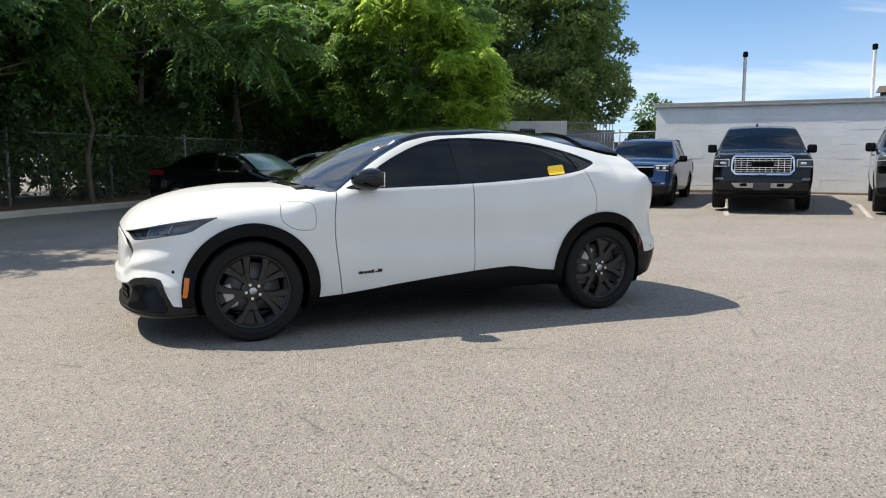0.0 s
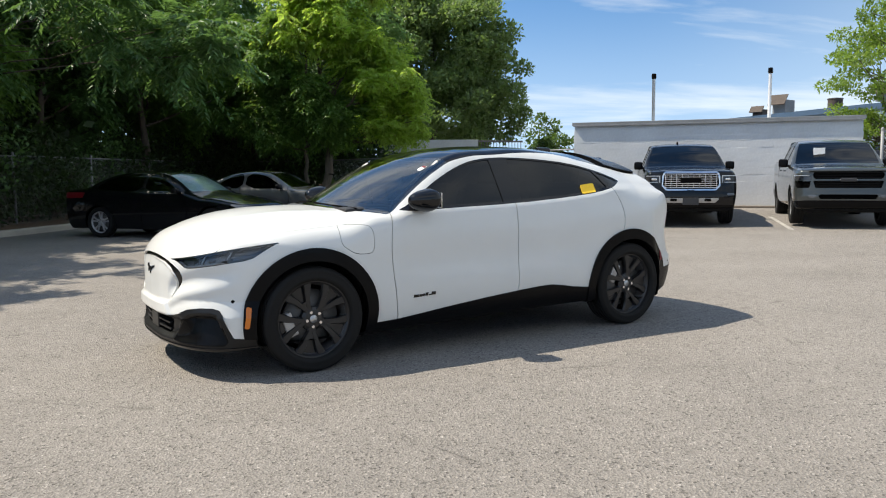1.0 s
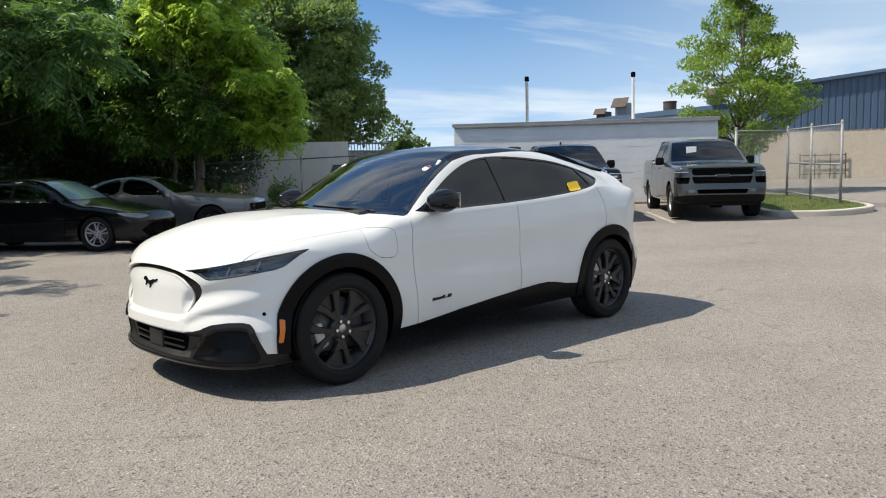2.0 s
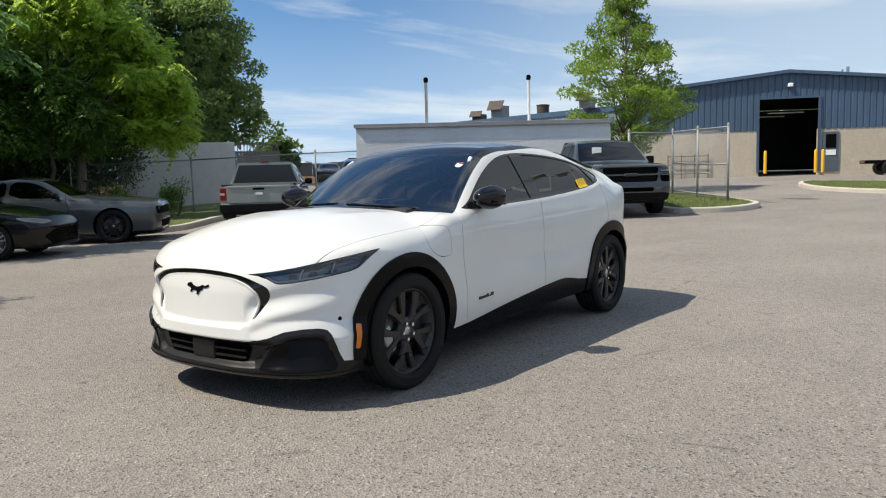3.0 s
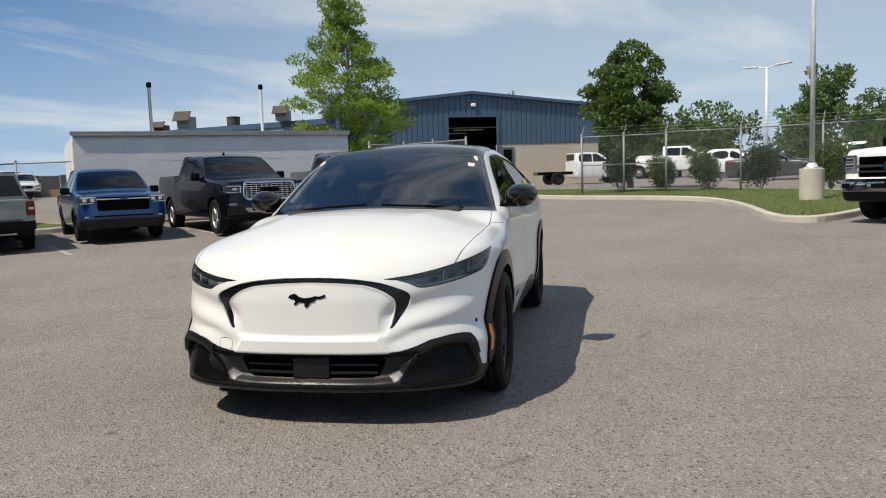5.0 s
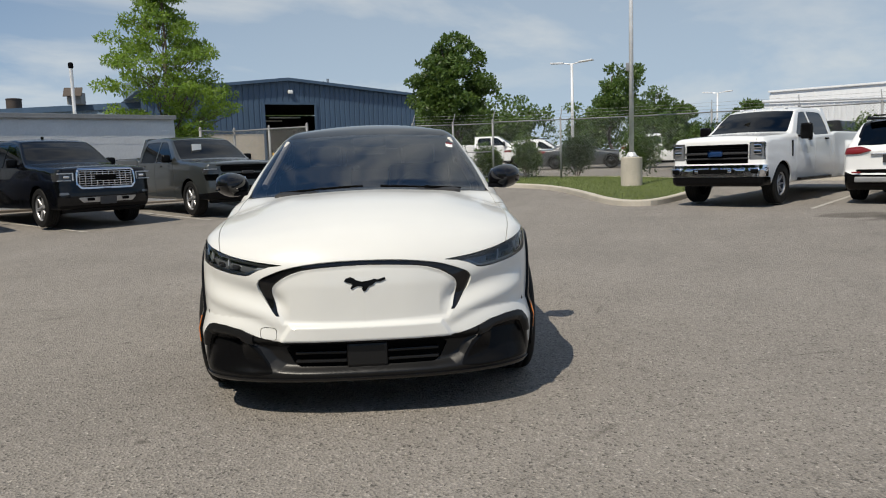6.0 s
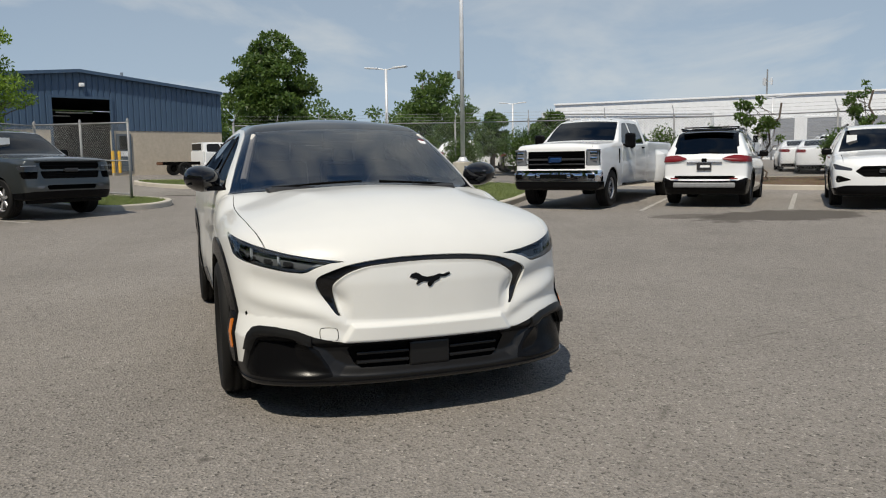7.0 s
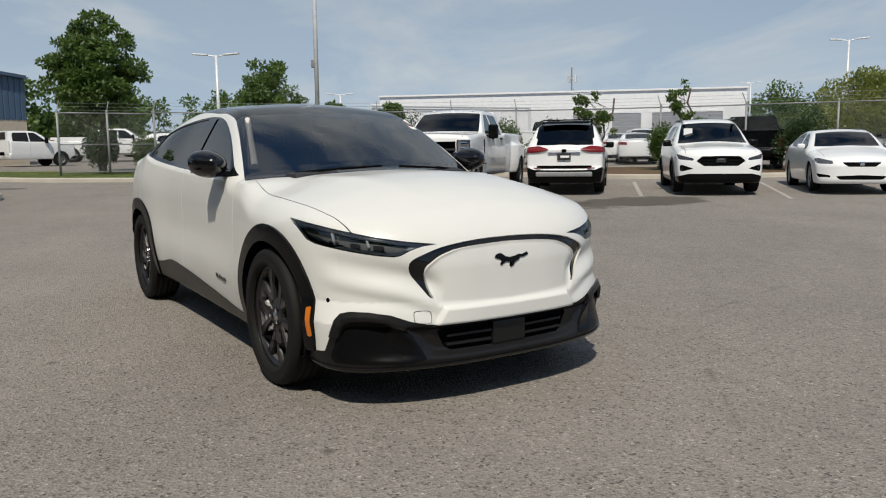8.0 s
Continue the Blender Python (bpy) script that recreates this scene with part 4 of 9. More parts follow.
    ring = [Vector((2.02 + 0.07 * math.sin(2 * math.pi * k / 24), -0.37 + 0.185 * math.cos(2 * math.pi * k / 24), 1.03 + 0.17 * math.sin(2 * math.pi * k / 24))) for k in range(25)]
    for a, b in zip(ring, ring[1:]):
        tube(bm, a, b, 0.016, seg=8)
    box(bm, (0.05, 0.34, 0.05), (2.02, -0.37, 1.03), 0.015)
    part("steering_wheel", bm, M_TRIM, car)
    bm = bmesh.new()
    box(bm, (0.02, 0.26, 0.35), (1.88, 0.0, 1.06), 0.01, Matrix.Rotation(radians(-12), 3, "Y"))
    part("centre_screen", bm, M_BLACKGLOSS, car)
    for xx, yy in ((2.45, -0.38), (2.45, 0.38), (3.3, -0.38), (3.3, 0.38)):
        bm = bmesh.new()
        box(bm, (0.52, 0.52, 0.18), (xx - 0.15, yy, 0.62), 0.06)
        box(bm, (0.16, 0.50, 0.62), (xx + 0.16, yy, 0.95), 0.06, Matrix.Rotation(radians(16), 3, "Y"))
        box(bm, (0.10, 0.26, 0.17), (xx + 0.28, yy, 1.33), 0.04, Matrix.Rotation(radians(12), 3, "Y"))
        part("car_seat", bm, M_SEAT, car)
    for sgn in (-1, 1):
        bm = bmesh.new()
        tube(bm, (1.62, sgn * 0.702, 1.13), (2.06, sgn * 0.585, 1.43), 0.024, 0.020, 8)
        part("pillar_trim", bm, M_TRIM_LIGHT, car)
    bm = bmesh.new()
    box(bm, (0.10, 0.24, 0.07), (2.02, 0, 1.425), 0.02)
    box(bm, (0.04, 0.22, 0.065), (2.10, 0, 1.37), 0.015)
    part("inside_mirror", bm, M_TRIM, car)
    bm = bmesh.new()
    box(bm, (0.16, 0.05, 0.055), (3.62, 0, 1.555), 0.022)
    part("roof_aerial", bm, M_BLACKGLOSS, car)
    # wheels
    for hx, hz in HUBS:
        for sgn in (-1, 1):
            wheel(car, (hx, sgn * 0.812, hz + 0.004), 0.362, 0.236, 0.264, "pairs5", sgn, M_RIM_BLACK, turn=-20.4 if hx < 2 else 26.6, seg=72)
            bm = bmesh.new()
            lathe(bm, [(0.412, sgn * 0.11), (0.422, -sgn * 0.16), (0.10, -sgn * 0.165)], 40, at=(hx, sgn * 0.78, hz))
            for v in bm.verts:
                v.co.z = max(v.co.z, 0.22)
            part("wheel_liner", bm, M_DARK, car)
    # underfloor
    bm = bmesh.new()
    box(bm, (2.2, 1.5, 0.08), (2.35, 0, 0.275), 0.02)
    part("underfloor", bm, M_DARK, car)
    # mirrors
    for sgn in (-1, 1):
        bm = bmesh.new()
        bmesh.ops.create_icosphere(bm, subdivisions=4, radius=1)
        for v in bm.verts:
            p = v.co
            # blunt rounded shell, flat towards the rear
            px = 0.150 * (p.x if p.x < 0 else p.x * 0.50)
            k = 1.0 - 0.18 * max(-p.x, 0)
            v.co = (1.735 + px + 0.035 * abs(p.y * 0.9 + 0.3 * sgn * 0), sgn * 0.945 + 0.112 * p.y, 1.150 + 0.084 * math.copysign(abs(p.z) ** 0.82, p.z) * k + 0.008 * sgn * p.y)
        mir = part("door_mirror", bm, M_BLACKGLOSS, car, "gloss black door mirror", True)
        bm = bmesh.new()
        prism(bm, [(1.66, 1.075), (1.78, 1.075), (1.78, 1.112), (1.66, 1.105)], sgn * 0.83, sgn * 0.92)
        part("stalk", bm, M_CLAD, mir)
        bm = bmesh.new()
        box(bm, (0.01, 0.17, 0.11), (1.815, sgn * 0.945, 1.15), 0.004)
        part("mirror_glass", bm, M_CHROME, mir)
        bm = bmesh.new()
        box(bm, (0.10, 0.19, 0.007), (1.70, sgn * 0.945, 1.118), 0.003)
        part("repeater", bm, M_CLAD, mir)
    return car


CAR_AT = (-2.494 - 0.405 * 0.045, 5.858 + 0.914 * 0.045)
CAR_TURN = 23.9
the_car = crossover(pose(CAR_AT[0], CAR_AT[1], 0.0, 0, 0, CAR_TURN) @ Matrix.Diagonal((1.0, 1.015, 1.0, 1.0)))

# ---- ground ----
M_ASPHALT = Mat("worn_asphalt", (0.262, 0.240, 0.216), 0.9, spec=0.25)
p = M_ASPHALT
p.vary(p.noise(0.09, 4, world=True), 0.86, 1.1)
p.vary(p.noise(0.6, 5, 0.6, world=True), 0.88, 1.08)
p.vary(p.noise(0.5, 4, world=True, stretch=(0.25, 1.6, 1.0), distort=0.6), 0.93, 1.05)
# stones of the worn surface: most alike, some dark pits and some pale chips
v = p.voronoi(78, world=True)
p.mix(1.0, p.ramp(v.outputs["Color"], (0.10, 0.40), (0.24, 0.88), (0.62, 1.03), (0.82, 1.10), (0.97, 1.65)), "MULTIPLY")
v2 = p.voronoi(170, world=True)
p.mix(0.8, p.ramp(v2.outputs["Color"], (0.08, 0.50), (0.3, 0.95), (0.7, 1.05), (0.95, 1.5)), "MULTIPLY")
p.vary(p.noise(6.0, 5, world=True), 0.93, 1.04)
# hairline cracks and dark drips
ck = p.voronoi(0.33, "DISTANCE_TO_EDGE", world=True)
wob = p.noise(2.2, 5, world=True)
edge_mask = p.ramp(ck.outputs["Distance"], (0.0, 1.0), (0.006, 0.0))
gate = p.n.new("ShaderNodeMath")
gate.operation = "MULTIPLY"
p.l.new(edge_mask, gate.inputs[0])
p.l.new(p.ramp(wob, (0.52, 0.0), (0.62, 0.5)), gate.inputs[1])
p.mix(gate.outputs[0], (0.07, 0.062, 0.055))
dr = p.voronoi(1.1, world=True)
p.mix(p.ramp(dr.outputs["Distance"], (0.018, 0.75), (0.045, 0.0)), (0.09, 0.08, 0.072))
# damp stains where water has run off
for cx, cy, rx, ry, turn, dark in ((9.2, 0.25, 1.7, 1.0, 106, 0.85), (16.8, 15.4, 0.55, 0.30, 106, 0.8), (9.4, 1.9, 0.8, 0.5, 106, 0.6)):
    mp = p.n.new("ShaderNodeMapping")
    mp.vector_type = "TEXTURE"
    mp.inputs["Location"].default_value, mp.inputs["Rotation"].default_value, mp.inputs["Scale"].default_value = (cx, cy, 0), (0, 0, radians(turn)), (rx * 2, ry * 2, 50)
    p.l.new(p.n.new("ShaderNodeNewGeometry").outputs["Position"], mp.inputs[0])
    ln = p.n.new("ShaderNodeVectorMath")
    ln.operation = "LENGTH"
    p.l.new(mp.outputs[0], ln.inputs[0])
    rag = p.n.new("ShaderNodeMath")
    rag.operation = "MULTIPLY_ADD"
    p.l.new(p.noise(1.5, 6, 0.6, world=True), rag.inputs[0])
    rag.inputs[1].default_value = 0.7
    p.l.new(ln.outputs["Value"], rag.inputs[2])
    p.mix(p.ramp(rag.outputs[0], (0.0, dark), (0.80, dark), (0.90, 0.0)), (0.080, 0.070, 0.060))
p.bump(v.outputs["Distance"], 0.7, 0.010)
p.bump(v2.outputs["Distance"], 0.4, 0.004)
M_ASPHALT = p.m


def ground():
    rr = np.concatenate([np.linspace(0, 40, 81), np.geomspace(42, 1200, 24)])
    n = 120
    a = np.linspace(0, 2 * math.pi, n, endpoint=False)
    R, A = np.meshgrid(rr, a, indexing="ij")
    x, y = R * np.cos(A), 6 + R * np.sin(A)
    v = np.stack([x, y, ground_z(x, y)], -1).reshape(-1, 3)
    i = np.arange(len(rr) - 1)[:, None] * n
    k = np.arange(n)[None]
    q = np.stack([i + k, i + n + k, i + n + (k + 1) % n, i + (k + 1) % n], -1).reshape(-1, 4)
    ob = new("ground", mesh_of("ground", v, q, M_ASPHALT))
    return tagged(ob, "worn light grey asphalt of a parking lot", "ground", kind="structure")


ground()

# ---- setting: walls, buildings, kerbs, fences ----
M_CMU = Mat("white_painted_block", (0.70, 0.71, 0.72), 0.75)
M_CMU.vary(M_CMU.noise(0.8, 5, world=True), 0.88, 1.06).vary(M_CMU.noise(14, 4), 0.93, 1.05).per_object(0.985, 1.008)
M_CMU.bump(M_CMU.noise(55, 4), 0.35, 0.004)
M_CMU = M_CMU.m
M_MORTAR = plain("painted_mortar", (0.66, 0.67, 0.68), 0.85, 0, 40, 0.08, 0.2)
M_CONC = Mat("old_concrete", (0.49, 0.45, 0.385), 0.88)
M_CONC.vary(M_CONC.noise(1.1, 6, world=True), 0.78, 1.12).vary(M_CONC.noise(40, 4), 0.88, 1.08)
M_CONC.bump(M_CONC.noise(90, 3), 0.3, 0.004)
M_CONC = M_CONC.m
M_FOOT = plain("stained_footing", (0.17, 0.145, 0.12), 0.9, 0, 20, 0.2, 0.3)
M_WALLGREY = plain("pale_rendered_wall", (0.50, 0.51, 0.50), 0.85, 0, 9, 0.08, 0.2)
M_BLUE = Mat("blue_steel_cladding", (0.055, 0.095, 0.155), 0.42, 0.0, 0.15)
M_BLUE.vary(M_BLUE.noise(0.5, 4), 0.88, 1.08).vary(M_BLUE.noise(3, 5, stretch=(1, 1, 0.1)), 0.9, 1.06)
M_BLUE = M_BLUE.m
M_BLUE_LIGHT = plain("weathered_blue_steel", (0.20, 0.27, 0.33), 0.5, 0.0, 5, 0.1, 0.05)
M_TAN = plain("tan_block_wall", (0.47, 0.41, 0.33), 0.85, 0, 6, 0.08, 0.2)
M_GALV = plain("galvanised_steel", (0.265, 0.27, 0.275), 0.6, 0.3, 30, 0.15, 0.05)
M_WIRE = plain("fence_wire", (0.36, 0.37, 0.37), 0.5, 0.7, 30, 0.15, 0)
M_YELLOW = plain("yellow_bollard_paint", (0.72, 0.42, 0.03), 0.5, 0, 20, 0.12, 0.1)
M_RUST = plain("rusted_sheet", (0.17, 0.085, 0.05), 0.8, 0.2, 15, 0.3, 0.3)
M_HOOD = plain("dark_brown_sheet", (0.075, 0.058, 0.048), 0.75, 0.2, 15, 0.25, 0.2)
M_DOOR = plain("slate_door_paint", (0.085, 0.11, 0.135), 0.5, 0.0, 8, 0.08, 0.05)
M_WHITEWALL = plain("white_metal_wall", (0.74, 0.75, 0.76), 0.55, 0, 3, 0.05, 0.05)
M_GREYDOOR = plain("grey_roller_door", (0.30, 0.31, 0.33), 0.5, 0.2, 8, 0.08, 0.05)
M_POLE = plain("white_pole_paint", (0.66, 0.67, 0.68), 0.45, 0.2, 9, 0.1, 0.05)
M_LINE = Mat("worn_line_paint", (0.44, 0.42, 0.38), 0.8)
M_LINE.mix(M_LINE.ramp(M_LINE.noise(16, 6, world=True), (0.46, 0.0), (0.60, 1.0)), (0.24, 0.225, 0.205))
M_LINE = M_LINE.m
M_GRASS = Mat("lawn", (0.105, 0.135, 0.035), 0.85)
M_GRASS.vary(M_GRASS.noise(1.2, 5, world=True), 0.7, 1.3).vary(M_GRASS.noise(45, 3, world=True), 0.55, 1.4)
M_GRASS.bump(M_GRASS.noise(80, 3, world=True), 0.9, 0.03)
M_GRASS = M_GRASS.m
M_BLADE = Mat("grass_blades", (0.135, 0.175, 0.045), 0.7)
M_BLADE.per_island(0.6, 1.35)
M_BLADE = M_BLADE.m
M_MULCH = Mat("brown_mulch", (0.14, 0.085, 0.05), 0.95)
M_MULCH.vary(M_MULCH.noise(35, 5, world=True), 0.5, 1.5)
M_MULCH.bump(M_MULCH.noise(60, 3, world=True), 1.0, 0.03)
M_MULCH = M_MULCH.m


def structure(name, label, category, m=None):
    return thing(name, m or Matrix.Identity(4), label, category, kind="structure")


def block_building():
    """Low flat-roofed building of white painted concrete block; its long wall faces the lot."""
    a, b = Vector((6.50, 23.80, 0)), Vector((13.72, 20.08, 0))
    d = (b - a)
    length = d.length
    ang = math.degrees(math.atan2(d.y, d.x))
    z0 = 0.24
    e = thing("block_building", pose(a.x, a.y, z0, 0, 0, ang), "low white painted concrete block building with a flat roof", "building")
    h, cw, ch = 2.57, 0.4, 0.2
    bm = bmesh.new()
    box(bm, (length - 0.02, 6.9, h - 0.02), (length / 2, 3.441, h / 2))
    part("wall", bm, M_MORTAR, e, "painted mortar behind the blocks")
    bm = bmesh.new()
    box(bm, (length + 0.12, 0.10, 0.10), (length / 2, -0.02, h + 0.03), 0.012)
    box(bm, (length + 0.06, 0.02, 0.04), (length / 2, -0.08, h - 0.03), 0.004)
    part("coping", bm, M_GALV, e, "weathered metal coping")
    bm = bmesh.new()
    box(bm, (length + 0.5, 0.5, 0.22), (length / 2, -0.14, -0.02), 0.02)
    part("footing", bm, M_FOOT, e, "dark stained concrete footing")
    # blocks in running bond on the long wall and the two ends
    meshes = {}

    def block(w, depth=0.02):
        k = round(w, 3)
        if k not in meshes:
            b2 = bmesh.new()
            box(b2, (w - 0.002, depth, ch - 0.003), (0, 0, 0), 0.0015, seg=1)
            me = bpy.data.meshes.new("block")
            b2.to_mesh(me)
            b2.free()
            me.materials.append(M_CMU)
            meshes[k] = me
        return meshes[k]

    rnd = random.Random(5)
    rows = int(h / ch)
    for r in range(rows):
        x = 0.0
        while x < length - 0.01:
            w = cw if (x > 0 or r % 2 == 0) else cw / 2
            w = min(w, length - x)
            o = new("block", block(w))
            o.parent = e
            o.location = (x + w / 2, -0.002 + rnd.uniform(-0.0025, 0.0025), 0.1 + r * ch)
            x += w
    for end in (0.0, length):
        for r in range(rows):
            for k in range(3):
                o = new("block", block(cw))
                o.parent = e
                o.location = (end + (-0.002 if end == 0 else 0.002), 0.2 + k * cw + (0.2 if r % 2 else 0), 0.1 + r * ch)
                o.rotation_euler = (0, 0, math.pi / 2)
    for wx, wy, z1, mt, lb in ((9.24, 24.10, 4.52, M_RUST, "rust-streaked flue pipe with a dark cap"), (12.36, 22.58, 4.55, M_POLE, "white flue pipe with a dark cap")):
        f = thing("flue_pipe", pose(wx, wy, z0 + h - 0.05), lb, "flue pipe", "flues on the block building")
        bm = bmesh.new()
        tube(bm, (0, 0, 0), (0, 0, z1 - z0 - h - 0.12), 0.05, seg=14)
        part("pipe", bm, M_POLE if mt is M_POLE else M_STEEL, f)
        bm = bmesh.new()
        lathe(bm, [(0.05, 0), (0.075, 0.03), (0.075, 0.13), (0.06, 0.17), (0.001, 0.18)], 14, "z", (0, 0, z1 - z0 - h - 0.16))
        part("cap", bm, M_DARK, f)
        bm = bmesh.new()
        lathe(bm, [(0.12, 0.0), (0.07, 0.06), (0.052, 0.10)], 14, "z")
        part("flashing", bm, M_GALV, f)


block_building()


def ribbed(bm, p0, p1, z0, top0, top1, pitch=0.30, proud=0.03, rib=0.05):
    """Upright cladding from p0 to p1 with raised ribs; the top edge runs from top0 to top1."""
    p0, p1 = Vector((*p0, 0)), Vector((*p1, 0))
    d = p1 - p0
    L = d.length
    u = d / L
    nrm = Vector((u.y, -u.x, 0))
    n = int(L / pitch)
    prof = []
    for k in range(n):
        s = k * L / n
        prof += [(s, 0), (s + L / n - rib * 2, 0), (s + L / n - rib * 1.6, proud), (s + L / n - rib * 0.4, proud)]
    prof.append((L, 0))
    row = []
    for s, o in prof:
        q = p0 + u * s + nrm * o
        t = top0 + (top1 - top0) * s / L
        row.append((bm.verts.new((q.x, q.y, z0)), bm.verts.new((q.x, q.y, t))))
    for (a, b), (c, dd) in zip(row, row[1:]):
        bm.faces.new((a, c, dd, b))
    return bm


def shed():
    """Blue steel shed on a tan block base with an open bay, seen over the lot."""
    X, Y0, Y1, YR = 0.0, -8.0, 8.0, 0.0
    z0, zb, ze, zr = 0.85, 3.08, 5.36, 6.15
    e = thing("steel_shed", pose(33.25, 27.8, 0, 0, 0, 48), "blue steel shed with tan block base and an open dark bay", "building")
    B0, B1, BT = -1.52, 1.41, 4.72          # bay
    for y0, y1 in ((Y0, B0), (B1, Y1)):
        bm = bmesh.new()
        box(bm, (0.2, y1 - y0, zb - z0 + 0.5), (X + 0.1, (y0 + y1) / 2, (z0 + zb - 0.5) / 2))
        part("base_wall", bm, M_TAN, e, "tan block base wall")
    bm = bmesh.new()
    box(bm, (13.8, 0.2, zb - z0), (X + 7.1, Y0 + 0.1, (z0 + zb) / 2))
    part("base_wall", bm, M_TAN, e, "tan block base wall")

    def top_at(y):
        return ze + (zr - ze) * (1 - abs(y - YR) / (YR - Y0))

    bm = bmesh.new()
    ribbed(bm, (X - 0.03, Y0), (X - 0.03, B0), zb, ze, top_at(B0))
    ribbed(bm, (X - 0.03, B0), (X - 0.03, YR), BT, top_at(B0), zr)
    ribbed(bm, (X - 0.03, YR), (X - 0.03, B1), BT, zr, top_at(B1))
    ribbed(bm, (X - 0.03, B1), (X - 0.03, Y1), zb, top_at(B1), ze)
    ribbed(bm, (X + 14, Y0 - 0.02), (X, Y0 - 0.02), zb, ze, ze)
    bmesh.ops.recalc_face_normals(bm, faces=bm.faces[:])
    part("cladding", bm, M_BLUE, e, "ribbed blue steel cladding")
    bm = bmesh.new()
    for y in (Y0, Y1):
        v = [bm.verts.new(p) for p in ((X - 0.25, y - (0.2 if y == Y0 else -0.2), ze - 0.02), (X + 14, y - (0.2 if y == Y0 else -0.2), ze - 0.02), (X + 14, YR, zr + 0.05), (X - 0.25, YR, zr + 0.05))]
        bm.faces.new(v)
    bmesh.ops.solidify(bm, geom=bm.faces[:], thickness=0.12)
    part("roof", bm, M_BLUE, e)
    bm = bmesh.new()
    for ya, yb in ((Y0, YR), (YR, Y1)):
        za, zc = top_at(ya), top_at(yb)
        bmv = [(ya, za - 0.10), (yb, zc - 0.10), (yb, zc + 0.07), (ya, za + 0.07)]
        prism(bm, bmv, X - 0.30, X - 0.22, "x")
    part("barge_board", bm, M_BLUE, e)
    bm = bmesh.new()
    for y0, y1, za, zb2 in ((B0 - 0.12, B0, z0, BT + 0.12), (B1, B1 + 0.12, z0, BT + 0.12), (B0, B1, BT, BT + 0.12)):
        box(bm, (0.12, y1 - y0, zb2 - za), (X - 0.05, (y0 + y1) / 2, (za + zb2) / 2))
    part("bay_trim", bm, M_BLUE, e)
    # near-black colour on these inner walls stands for the shade inside the bay
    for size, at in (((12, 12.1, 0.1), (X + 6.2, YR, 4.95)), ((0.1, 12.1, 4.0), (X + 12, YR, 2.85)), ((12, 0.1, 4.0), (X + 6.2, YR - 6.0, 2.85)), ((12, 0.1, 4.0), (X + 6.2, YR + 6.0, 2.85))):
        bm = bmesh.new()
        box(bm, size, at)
        part("inner_wall", bm, M_TRIM, e, "inner wall of the bay, coloured near-black for its shade")
    for k, (dx, y0, y1, z) in enumerate(((2.0, -1.3, 0.6, 4.1), (3.5, -0.6, 1.5, 4.0), (5.5, 0.1, 2.2, 4.1))):
        bm = bmesh.new()
        box(bm, (0.1, y1 - y0, 0.06), (X + dx, (y0 + y1) / 2, z), 0.01)
        part("strip_light", bm, M_PAPER, e)
    # door with a notice beside the bay
    d = tagged(under(new("door_1"), e), "blue-grey steel door with a window and a notice")
    bm = bmesh.new()
    box(bm, (0.06, 0.80, 2.05), (X - 0.03, -2.16, z0 + 1.05), 0.01)
    part("leaf", bm, M_DOOR, d)
    bm = bmesh.new()
    box(bm, (0.03, 0.5, 0.72), (X - 0.07, -2.16, z0 + 1.58), 0.01)
    part("pane", bm, M_DARK, d)
    bm = bmesh.new()
    box(bm, (0.02, 0.5, 0.28), (X - 0.075, -2.16, z0 + 0.98), 0.004)
    part("notice", bm, M_PAPER, d)
    bm = bmesh.new()
    box(bm, (0.20, 0.26, 0.20), (X - 0.16, YR - 0.1, 5.42), 0.05)
    part("wall_light", bm, M_PAPER, e, "white flood light under the ridge")
    for y, dx in ((1.20, -0.7), (-1.28, -0.7), (-1.62, -0.7)):
        bo = thing("bollard", e.matrix_world @ pose(X + dx, y, z0 - 0.05), "yellow steel bollard beside the shed bay", "bollard", "bollards at the bay")
        bm = bmesh.new()
        lathe(bm, [(0.085, 0), (0.085, 1.12), (0.07, 1.17), (0.04, 1.19), (0.001, 1.2)], 16, "z")
        part("post", bm, M_YELLOW, bo, smooth=True)
    bm = bmesh.new()
    tube(bm, (X + 6, -4.6, 5.3), (X + 6, -4.6, 6.9), 0.09, seg=12)
    tube(bm, (X + 6, -4.3, 5.3), (X + 6, -4.3, 6.75), 0.06, seg=12)
    part("roof_vent", bm, M_STEEL, e, "steel roof vent pipes")


shed()


